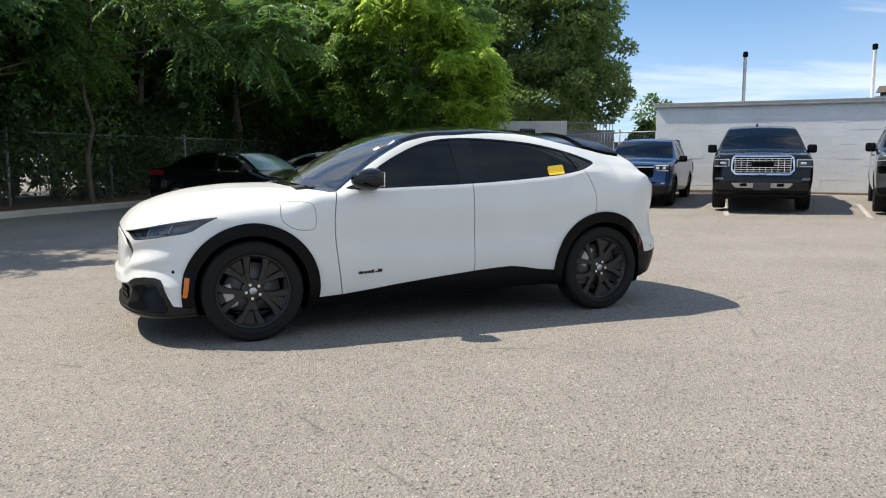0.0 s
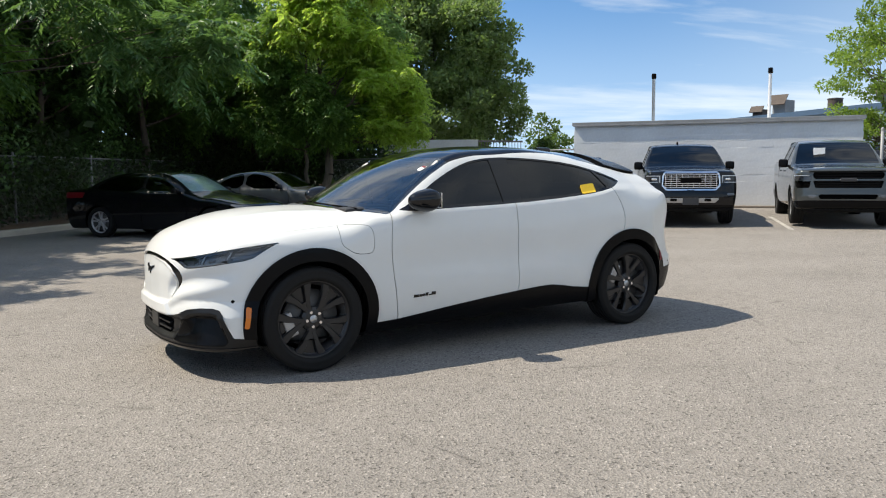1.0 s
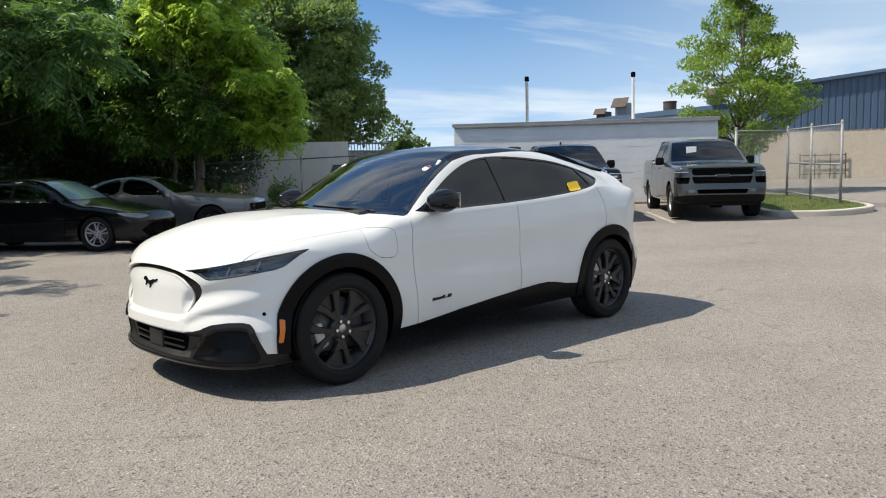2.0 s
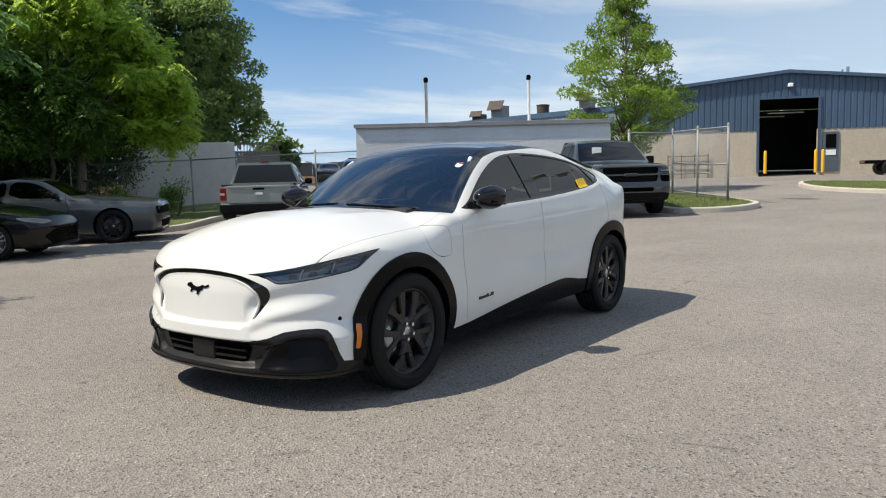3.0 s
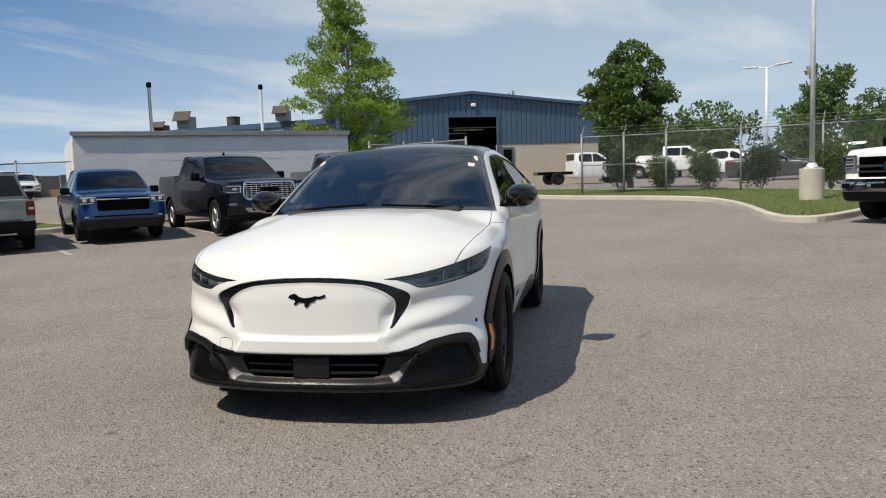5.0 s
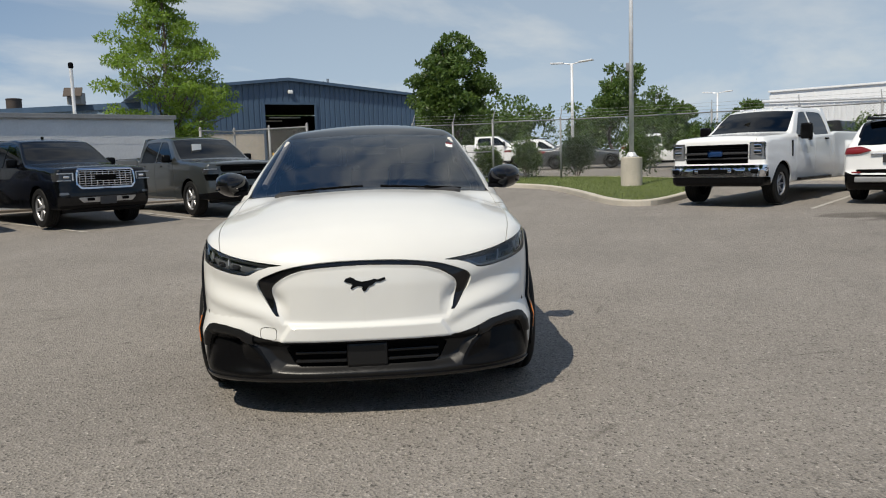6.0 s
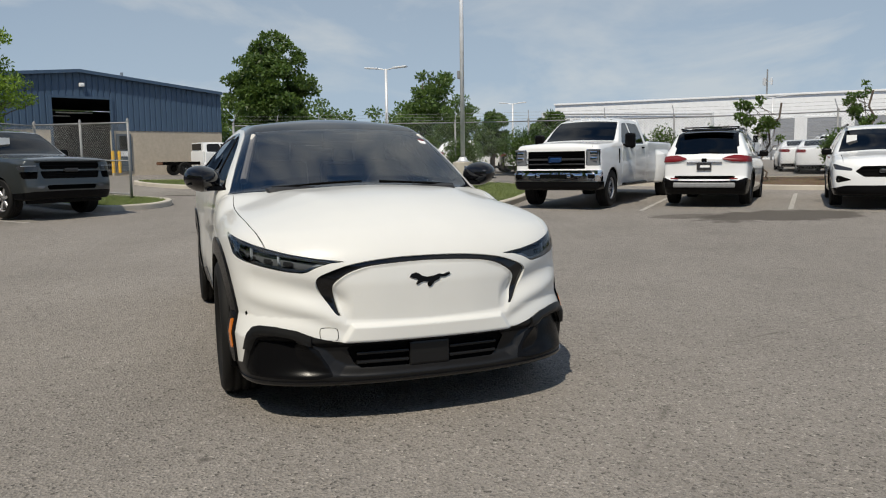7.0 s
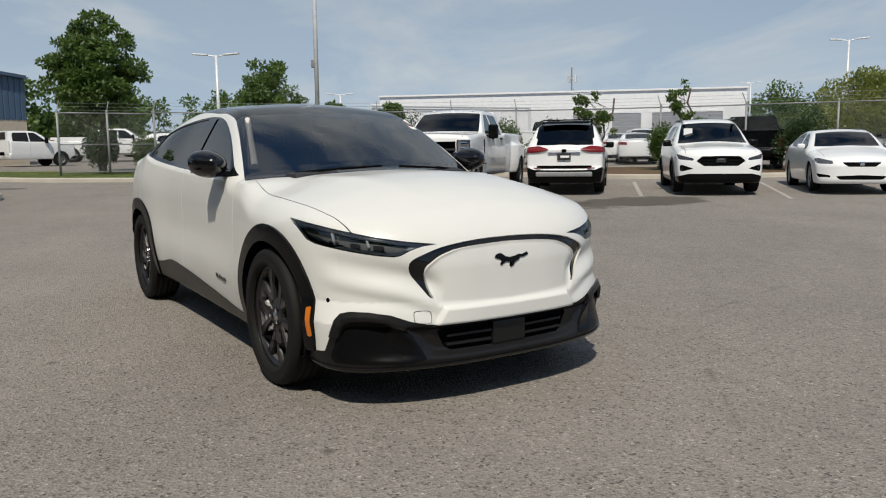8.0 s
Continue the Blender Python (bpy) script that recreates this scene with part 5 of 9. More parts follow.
def annex():
    """Long low wing behind the block building, with plant on its roof."""
    e = thing("low_wing", pose(0, 0, 0), "long low steel wing with a dark blue fascia", "building")
    p0, p1 = (28.0, 58.0), (31.6, 35.8)
    bm = bmesh.new()
    ribbed(bm, p0, p1, 0.8, 4.9, 4.9, 0.3)
    bmesh.ops.recalc_face_normals(bm, faces=bm.faces[:])
    part("cladding", bm, M_BLUE_LIGHT, e, "pale corrugated cladding")
    bm = bmesh.new()
    prism(bm, [(27.9, 58), (31.5, 35.7), (40, 41), (46, 58)], 4.9, 5.25, "z")
    part("fascia", bm, M_BLUE, e, "dark blue roof edge")
    for x, y, s, lean_, mt in ((30.8, 54.0, (0.8, 1.0, 0.62), 1, M_HOOD), (30.2, 50.2, (0.95, 1.2, 0.95), 1, M_GALV), (30.5, 40.6, (0.8, 0.9, 0.7), 1, M_GALV), (31.4, 37.2, (0.9, 0.8, 1.1), 0, M_BLUE_LIGHT)):
        u = thing("roof_plant", pose(x, y, 5.25, 0, 0, -62), "metal ventilation unit on a low roof, open hood", "roof plant", "plant on the low roof")
        bm = bmesh.new()
        box(bm, s, (0, 0, s[2] / 2), 0.03)
        part("housing", bm, mt, u)
        if lean_:
            bm = bmesh.new()
            box(bm, (s[0] * 1.3, 0.06, s[2] * 0.9), (0, -s[1] * 0.62, s[2] * 1.0), 0.01, Matrix.Rotation(radians(-35), 3, "X"))
            part("hood", bm, M_HOOD, u, "dark brown hood flap")
    u = thing("roof_drum", pose(32.2, 47.5, 5.25), "rust-brown cylindrical roof ventilator", "roof plant")
    bm = bmesh.new()
    lathe(bm, [(0.46, 0), (0.46, 0.75), (0.49, 0.77), (0.49, 0.84), (0.2, 0.88), (0.001, 0.89)], 24, "z")
    part("drum", bm, M_HOOD, u, smooth=False)


annex()


def warehouse():
    e = thing("warehouse", pose(0, 0, 0), "long white metal warehouse with grey dock doors", "building")
    a, b = Vector((80.1, 0.1, 0)), Vector((66.3, -35.5, 0))
    d = (b - a)
    L = d.length
    ang = math.degrees(math.atan2(d.y, d.x))
    m = pose(a.x, a.y, 0.9, 0, 0, ang)
    bm = bmesh.new()
    box(bm, (L, 14, 6.2), (L / 2, 7.0, 3.1))
    bmesh.ops.transform(bm, matrix=m, verts=bm.verts)
    part("wall", bm, M_WHITEWALL, e)
    bm = bmesh.new()
    box(bm, (L + 0.2, 0.3, 0.18), (L / 2, -0.05, 6.22), 0.02)
    for k in range(1, 9):
        box(bm, (0.06, 0.05, 6.1), (L * k / 9, -0.02, 3.05))
    bmesh.ops.transform(bm, matrix=m, verts=bm.verts)
    part("parapet", bm, M_WHITEWALL, e)
    for s in (11.5, 22.5, 26.5, 30.5, 34.5):
        dd = tagged(under(new("dock_door"), e), "grey roller dock door")
        for k in range(8):
            bm = bmesh.new()
            box(bm, (2.9, 0.06, 0.43), (s, -0.05, 0.55 + k * 0.45), 0.01)
            bmesh.ops.transform(bm, matrix=m, verts=bm.verts)
            part("slat", bm, M_GREYDOOR, dd)
        bm = bmesh.new()
        for dx in (-1.55, 1.55):
            box(bm, (0.2, 0.14, 3.9), (s + dx, -0.06, 1.95), 0.02)
        box(bm, (3.3, 0.14, 0.2), (s, -0.06, 4.0), 0.02)
        bmesh.ops.transform(bm, matrix=m, verts=bm.verts)
        part("surround", bm, M_WHITEWALL, dd)
    # lower screened yard against its end
    y = thing("screened_yard", pose(0, 0, 0), "white steel-framed yard screen beside the warehouse", "screen")
    p0, p1 = Vector((63.5, 2.2, 0.9)), Vector((67.4, -13.4, 0.9))
    bm = bmesh.new()
    ribbed(bm, (p0.x, p0.y), (p1.x, p1.y), 0.9, 5.0, 5.0, 0.5, 0.04, 0.08)
    bmesh.ops.recalc_face_normals(bm, faces=bm.faces[:])
    part("sheet", bm, M_WHITEWALL, y)
    bm = bmesh.new()
    tube(bm, p0 + Vector((-0.1, 0, 4.3)), p1 + Vector((-0.1, 0, 4.3)), 0.13)
    tube(bm, p1 + Vector((-0.1, 0, 0)), p1 + Vector((-0.1, 0, 4.4)), 0.15)
    tube(bm, p0 + Vector((-0.1, 0, 0)), p0 + Vector((-0.1, 0, 4.4)), 0.15)
    part("pipe_frame", bm, M_POLE, y)


warehouse()


def end_wall():
    """Pale wall at the end of the lot with a weathered board fence running on."""
    a, b = Vector((1.0, 34.2, 0)), Vector((5.35, 33.75, 0))
    d = b - a
    e = structure("wall_north", "pale rendered wall closing the end of the lot", "wall", pose(a.x, a.y, 0.15, 0, 0, math.degrees(math.atan2(d.y, d.x))))
    bm = bmesh.new()
    box(bm, (d.length, 0.25, 2.65), (d.length / 2, 0, 1.32), 0.01)
    part("panel", bm, M_WALLGREY, e)
    w = thing("board_fence", pose(b.x + 0.05, b.y + 0.4, 0.2, 0, 0, 12), "dark weathered board fence with lattice top", "fence")
    rnd = random.Random(3)
    me = None
    for k in range(15):
        if me is None:
            bm = bmesh.new()
            box(bm, (0.135, 0.022, 2.2), (0, 0, 1.1), 0.004, seg=1)
            o = part("board", bm, M_RUSTWOOD, w)
            me = o.data
        else:
            o = under(new("board", me), w)
        o.location = (0.07 + k * 0.15, rnd.uniform(-0.006, 0.006), rnd.uniform(-0.01, 0.01))
    bm = bmesh.new()
    for z in (0.4, 1.8, 2.2, 2.55):
        box(bm, (2.3, 0.05, 0.08), (1.12, 0.03, z), 0.004)
    for k in range(15):
        box(bm, (0.025, 0.02, 0.36), (0.07 + k * 0.15, 0.0, 2.38))
    part("rail", bm, M_RUSTWOOD, w)


M_RUSTWOOD = plain("weathered_grey_boards", (0.13, 0.125, 0.12), 0.9, 0, 20, 0.25, 0.3)
end_wall()

# ---- kerbs and planted islands ----
from mathutils.geometry import delaunay_2d_cdt


def island(name, outline, label, inner=M_GRASS, kerb_h=0.14, kw=0.16, blades=0, seed=1, closed=True):
    """A raised bed behind a concrete kerb. The outline runs anticlockwise."""
    pts = rounded(outline, 3)
    e = structure(name, label, "kerbed island")
    c = np.roll(pts, -1, 0) - np.roll(pts, 1, 0)
    c /= np.linalg.norm(c, axis=1, keepdims=True) + 1e-9
    nrm = np.stack([-c[:, 1], c[:, 0]], 1)
    bm = bmesh.new()
    rings = []
    for off, h in ((0.0, -0.05), (0.0, kerb_h - 0.03), (0.012, kerb_h - 0.008), (0.035, kerb_h), (kw, kerb_h), (kw, kerb_h - 0.06)):
        q = pts + nrm * off
        rings.append([bm.verts.new((x, y, gz(*pts[k]) + h)) for k, (x, y) in enumerate(q)])
    n = len(pts)
    for a, b in zip(rings, rings[1:]):
        for k in range(n):
            bm.faces.new((a[k], a[(k + 1) % n], b[(k + 1) % n], b[k]))
    bmesh.ops.recalc_face_normals(bm, faces=bm.faces[:])
    part("kerb", bm, M_CONC, e, "pale worn concrete kerb")
    bm = bmesh.new()
    q = pts + nrm * (kw - 0.01)
    gx, gy = np.meshgrid(np.arange(q[:, 0].min(), q[:, 0].max(), 0.9), np.arange(q[:, 1].min(), q[:, 1].max(), 0.9))
    gx, gy = gx.ravel(), gy.ravel()
    keep = sd_poly(gx, gy, q) < -0.2
    flat = [Vector((float(x), float(y))) for x, y in q] + [Vector((float(x), float(y))) for x, y in zip(gx[keep], gy[keep])]
    cv, _, cf, _, _, _ = delaunay_2d_cdt(flat, [(k, (k + 1) % n) for k in range(n)], [], 1, 1e-5)
    vs = [bm.verts.new((v.x, v.y, gz(v.x, v.y) + kerb_h - 0.02)) for v in cv]
    for f in cf:
        bm.faces.new([vs[k] for k in f])
    bmesh.ops.recalc_face_normals(bm, faces=bm.faces[:])
    part("bed", bm, inner, e)
    if blades:
        rs = np.random.RandomState(seed)
        lo, hi = q.min(0), q.max(0)
        P = rs.uniform(lo, hi, (blades * 3, 2))
        P = P[sd_poly(P[:, 0], P[:, 1], q) < -0.03][:blades]
        zb = ground_z(P[:, 0], P[:, 1]) + kerb_h - 0.03
        an, ht, ln = rs.uniform(0, 6.28, len(P)), rs.uniform(0.03, 0.085, len(P)), rs.uniform(-0.04, 0.04, (len(P), 2))
        dx, dy = np.cos(an) * 0.006, np.sin(an) * 0.006
        v = np.empty((len(P), 3, 3))
        v[:, 0] = np.stack([P[:, 0] - dx, P[:, 1] - dy, zb], 1)
        v[:, 1] = np.stack([P[:, 0] + dx, P[:, 1] + dy, zb], 1)
        v[:, 2] = np.stack([P[:, 0] + ln[:, 0], P[:, 1] + ln[:, 1], zb + ht], 1)
        under(new("grass_blades", mesh_of("grass_blades", v.reshape(-1, 3), np.arange(len(P) * 3).reshape(-1, 3), M_BLADE, smooth=False)), e, kind="stuff")
    return e


island("island_east", [(12.0, 5.4), (19.0, 4.2), (22.6, 6.6), (25.4, 13.9), (25.6, 20.3), (24.3, 21.0), (20.9, 18.0), (19.8, 15.4), (19.7, 12.8), (19.0, 10.4), (17.2, 9.0), (14.9, 7.9), (12.6, 7.0), (11.6, 6.3)], "grass island behind a worn concrete kerb, mulch under shrubs", blades=26000, seed=2)
island("island_gate", [(10.6, 15.0), (11.5, 14.15), (12.3, 13.9), (13.5, 14.2), (14.2, 15.0), (15.2, 16.8), (16.6, 19.6), (15.2, 20.6), (13.9, 19.2)], "small grass island beside the open gate", blades=9000, seed=3)
island("island_north", [(-8.5, 22.4), (-1.0, 20.9), (0.1, 21.2), (0.75, 21.7), (1.6, 23.2), (2.4, 24.5), (3.2, 24.3), (5.6, 22.7), (6.6, 23.3), (6.0, 26.0), (5.0, 33.0), (-8.0, 33.5)], "grass strip with shrubs before the pale wall", blades=12000, seed=4)
island("island_west", [(-9.15, 16.3), (-8.1, 18.9), (-6.6, 24.5), (-9.0, 28.0), (-13.0, 20.0), (-14.5, 5.0), (-12.0, 1.0), (-11.0, 8.0)], "leaf-littered strip under trees behind a low kerb", inner=M_MULCH, seed=5)
island("island_south", [(20.0, 0.6), (16.2, -2.7), (15.4, -6.8), (13.0, -14.0), (9.0, -26.0), (14.0, -28.0), (20.0, -12.0), (23.5, 0.0), (23.6, 4.0), (20.4, 4.0)], "mulched verge with shrubs behind a kerb", inner=M_MULCH, blades=4000, seed=6)

# painted bay lines and the wet stain
for k, (x0, y0, x1, y1) in enumerate(((10.7, 2.65, 14.3, 1.35), (10.5, -0.4, 15.2, -2.2), (8.6, -2.9, 13.6, -5.2), (6.6, -6.0, 11.4, -8.4), (2.6, 17.3, 3.5, 19.8), (5.9, 16.0, 7.0, 19.2), (8.3, 14.9, 9.7, 18.0))):
    n = 12
    v, q = [], []
    dx, dy = x1 - x0, y1 - y0
    L = math.hypot(dx, dy)
    nx, ny = -dy / L * 0.05, dx / L * 0.05
    for j in range(n + 1):
        x, y = x0 + dx * j / n, y0 + dy * j / n
        v += [(x - nx, y - ny, gz(x - nx, y - ny) + 0.006), (x + nx, y + ny, gz(x + nx, y + ny) + 0.006)]
        if j < n:
            q.append((2 * j, 2 * j + 2, 2 * j + 3, 2 * j + 1))
    tagged(new("bay_line", mesh_of("bay_line", v, q, M_LINE)), "faded white parking bay line", "road marking", "parking bay lines", "structure")

# ---- chain-link fences ----


def wires(name, p0, p1, h, parent, pitch=0.075, r=0.0022, zoff=0.03):
    """Crossed diagonal wires between two posts."""
    p0, p1 = np.array(p0, float), np.array(p1, float)
    d = p1[:2] - p0[:2]
    L = float(np.hypot(*d))
    u = d / L
    seg = []
    for sgn in (1, -1):
        for s in np.arange(-h, L, pitch):
            a, b = s, s + h
            za, zb = 0.0, h
            if a < 0:
                za, a = -a, 0.0
            if b > L:
                zb, b = h - (b - L), L
            if b - a < 0.02:
                continue
            if sgn < 0:
                za, zb = h - za, h - zb
            seg.append((a, za, b, zb))
    S = np.array(seg)
    m = len(S)

    def at(s, z):
        gzv = p0[2] + (p1[2] - p0[2]) * s / L
        return np.stack([p0[0] + u[0] * s, p0[1] + u[1] * s, gzv + zoff + z], 1)

    A, B = at(S[:, 0], S[:, 1]), at(S[:, 2], S[:, 3])
    nrm = np.array([u[1], -u[0], 0.0])
    e1 = np.array([0, 0, 1.0])
    offs = [nrm * r, -nrm * r * 0.5 + e1 * r * 0.9, -nrm * r * 0.5 - e1 * r * 0.9]
    v = np.concatenate([A + o for o in offs] + [B + o for o in offs])
    i = np.arange(m)
    q = np.concatenate([np.stack([i + k * m, i + ((k + 1) % 3) * m, i + (3 + (k + 1) % 3) * m, i + (3 + k) * m], 1) for k in range(3)])
    return under(new(name, mesh_of(name, v, q, M_WIRE)), parent, kind="stuff")


def chain_fence(pts, h, label, spacing=3.0, barbed=False, mid=False, pitch=0.075, r=0.0022, post_r=0.03, lift=0.0, rail=0.022, name="chain_link_fence", category="fence"):
    e = thing(name, Matrix.Identity(4), label, category)
    for (xa, ya), (xb, yb) in zip(pts, pts[1:]):
        L = math.hypot(xb - xa, yb - ya)
        n = max(1, round(L / spacing))
        for k in range(n):
            t0, t1 = k / n, (k + 1) / n
            a = (xa + (xb - xa) * t0, ya + (yb - ya) * t0)
            b = (xa + (xb - xa) * t1, ya + (yb - ya) * t1)
            za, zb = gz(*a) + lift, gz(*b) + lift
            wires("wire_mesh", (*a, za), (*b, zb), h - 0.05, e, pitch, r)
            bm = bmesh.new()
            tube(bm, (*a, za + h), (*b, zb + h), rail, seg=8)
            part("top_rail", bm, M_GALV, e, smooth=True)
            if mid:
                for hh in (0.12, h * 0.5):
                    bm = bmesh.new()
                    tube(bm, (*a, za + hh), (*b, zb + hh), rail * 0.9, seg=8)
                    part("cross_rail", bm, M_GALV, e, smooth=True)
            if barbed:
                bm = bmesh.new()
                for j in range(3):
                    o = 0.10 + 0.12 * j
                    tube(bm, (a[0] + o * 0.7, a[1], za + h + o), (b[0] + o * 0.7, b[1], zb + h + o), 0.004, seg=4)
                part("barbed_wire", bm, M_WIRE, e)
            for q, z, last in ((a, za, False), (b, zb, True)):
                if last and not (k == n - 1 and (xb, yb) == tuple(pts[-1])):
                    continue
                bm = bmesh.new()
                tube(bm, (*q, z - 0.1), (*q, z + h + 0.04), post_r, seg=10)
                lathe(bm, [(post_r + 0.006, 0), (post_r + 0.006, 0.05), (post_r * 0.6, 0.09), (0.001, 0.1)], 10, "z", (q[0], q[1], z + h + 0.02))
                if barbed:
                    tube(bm, (*q, z + h + 0.04), (q[0] + 0.28, q[1], z + h + 0.42), 0.016, seg=6)
                part("post", bm, M_GALV, e, smooth=True)
    return e


chain_fence([(-13.0, 6.0), (-10.0, 17.8), (-6.4, 31.5), (0.8, 33.4)], 1.85, "galvanised chain-link fence with trees and vines behind", 3.2, pitch=0.085, r=0.0026)
chain_fence([(-1.2, 30.3), (5.8, 25.6), (8.4, 24.6)], 1.8, "chain-link fence with a pipe rail before a pale wall", 3.6, pitch=0.09, r=0.0026, lift=0.05)
chain_fence([(13.4, 18.9), (15.8, 19.4)], 2.1, "tall chain-link fence panel beside the gate", 2.5, pitch=0.085, r=0.0026, post_r=0.04)
chain_fence([(15.75, 19.35), (14.6, 17.3), (13.75, 15.5)], 2.0, "open chain-link gate leaf standing on grass", 2.2, mid=True, pitch=0.085, r=0.0028, post_r=0.034, lift=0.12, name="gate_leaf", category="gate")
chain_fence([(21.5, 15.4), (22.0, 13.95), (22.4, 12.5)], 2.1, "closed chain-link gate leaf with cross rails", 1.8, True, True, 0.08, 0.003, 0.04, 0.12, name="gate_leaf", category="gate")
chain_fence([(22.4, 12.5), (22.8, 10.0), (22.8, 7.4), (22.0, 2.0), (21.0, -2.6), (16.8, -9.8), (12.5, -22.0)], 2.15, "long galvanised chain-link fence with barbed wire arms", 3.1, True, False, 0.10, 0.0042, 0.034, 0.12)


def lamp_post(at, h, label, arms=2, base=False, r=0.075, turn=0.0):
    z = gz(*at)
    e = thing("street_lamp", pose(at[0], at[1], z, 0, 0, turn), label, "street lamp", "lot lamps")
    zb = 0.0
    if base:
        bm = bmesh.new()
        lathe(bm, [(0.31, 0), (0.31, 0.93), (0.295, 0.95), (0.001, 0.952)], 28, "z")
        part("footing", bm, M_CONC, e, "round concrete footing")
        bm = bmesh.new()
        box(bm, (0.30, 0.30, 0.03), (0, 0, 0.965), 0.005)
        lathe(bm, [(0.16, 0.98), (0.11, 1.08), (0.085, 1.10)], 16, "z")
        part("base_plate", bm, M_POLE, e)
        zb = 0.95
    bm = bmesh.new()
    tube(bm, (0, 0, zb), (0, 0, h), r, r * 0.8, 16)
    part("pole", bm, M_POLE, e, smooth=True)
    if base:
        bm = bmesh.new()
        box(bm, (0.10, 0.14, 0.24), (0.09, 0.0, 3.55), 0.02)
        part("control_box", bm, M_GALV, e)
    for k in range(arms):
        s = 1 if k else -1
        bm = bmesh.new()
        tube(bm, (0, 0, h - 0.05), (s * 0.45, 0, h + 0.03), 0.03, seg=8)
        part("arm", bm, M_POLE, e)
        bm = bmesh.new()
        box(bm, (0.75, 0.34, 0.07), (s * 0.8, 0, h + 0.06), 0.025, Matrix.Rotation(radians(-4 * s), 3, "Y"))
        part("lamp_head", bm, M_POLE, e, "flat white lamp head")
    return e


lamp_post((17.4, 6.83), 9.2, "tall white lamp post on a round concrete footing", 2, True, 0.068, 60)
lamp_post((35.2, 11.85), 5.52, "white double-headed lot lamp behind the fence", 2, False, 0.09, 78)
lamp_post((61.8, 4.9), 5.2, "white double-headed lot lamp in the distance", 2, False, 0.09, 80)
lamp_post((41.4, -28.1), 7.4, "white double-headed lot lamp in the distance", 2, False, 0.09, 60)
lamp_post((81.0, -44.5), 7.9, "white double-headed lot lamp in the distance", 2, False, 0.09, 60)
lamp_post((62.0, -17.0), 5.3, "white double-headed lot lamp in the distance", 2, False, 0.09, 60)


def bank():
    """Dark screened fence on a low bank behind the far lot."""
    e = structure("bank", "dark screened fence on a low earth bank behind the far lot", "fence")
    bm = bmesh.new()
    n = 24
    rs = np.random.RandomState(3)
    a, b = [], []
    for k in range(n + 1):
        x, y = -2.0 + 30.0 * k / n, 62.0 - 6.0 * k / n
        z = gz(x, y)
        a.append((x, y - 0.9, z - 0.05))
        b.append((x, y, z + 0.50 + rs.uniform(-0.08, 0.08)))
    va, vb = [bm.verts.new(p) for p in a], [bm.verts.new(p) for p in b]
    vc = [bm.verts.new((p[0], p[1] + 3.0, p[2] + 0.1)) for p in b]
    for p, q in ((va, vb), (vb, vc)):
        for k in range(n):
            bm.faces.new((p[k], p[k + 1], q[k + 1], q[k]))
    part("slope", bm, M_MULCH, e)
    for k in range(n):
        bm = bmesh.new()
        p, q = Vector(b[k]), Vector(b[k + 1])
        z = p.z
        ang = math.atan2(q.y - p.y, q.x - p.x)
        box(bm, ((q - p).length - 0.03, 0.03, 1.05), ((p.x + q.x) / 2, (p.y + q.y) / 2 + 0.2, z + 0.5), 0, Matrix.Rotation(ang, 3, "Z"))
        part("screen", bm, M_RUSTWOOD, e)


bank()


def pipe_rack(m):
    """Open steel stillage with uprights and rails, empty."""
    e = thing("steel_rack", m, "empty rusty steel rack standing beside the shed bay", "rack")
    for xx in (0, 1.0):
        for yy in (0, 0.7, 1.4, 2.1):
            bm = bmesh.new()
            box(bm, (0.05, 0.05, 1.3), (xx, yy, 0.65), 0.004)
            part("upright", bm, M_HOOD, e)
        for zz in (0.25, 0.75, 1.2):
            bm = bmesh.new()
            box(bm, (0.04, 2.15, 0.04), (xx, 1.05, zz), 0.004)
            part("rail", bm, M_HOOD, e)
    for yy in (0, 2.1):
        bm = bmesh.new()
        box(bm, (1.0, 0.04, 0.04), (0.5, yy, 0.25), 0.004)
        part("cross_rail", bm, M_HOOD, e)


pipe_rack(pose(30.2, 30.4, gz(30.2, 30.4), 0, 0, 48))


def mast():
    """Slim radio mast far behind the warehouse."""
    e = thing("radio_mast", pose(128.0, -37.8, 0.9), "slim grey radio mast far behind the warehouse", "mast")
    bm = bmesh.new()
    tube(bm, (0, 0, 0), (0, 0, 14.6), 0.2, 0.12, 8)
    part("pole", bm, M_GALV, e)
    for k in range(3):
        a = 2.1 * k
        bm = bmesh.new()
        box(bm, (0.3, 0.4, 1.2), (0.7 * math.cos(a), 0.7 * math.sin(a), 12.6), 0.04, Matrix.Rotation(a, 3, "Z"))
        box(bm, (0.7, 0.1, 0.1), (0.35 * math.cos(a), 0.35 * math.sin(a), 12.6), 0.02, Matrix.Rotation(a, 3, "Z"))
        part("aerial_panel", bm, M_POLE, e)


mast()

# ---- trees and shrubs ----
M_BARK = Mat("grey_brown_bark", (0.115, 0.09, 0.07), 0.9)
M_BARK.vary(M_BARK.noise(18, 5, stretch=(1, 1, 0.15)), 0.6, 1.35)
M_BARK.bump(M_BARK.noise(30, 4, stretch=(1, 1, 0.12)), 0.8, 0.02)
M_BARK = M_BARK.m


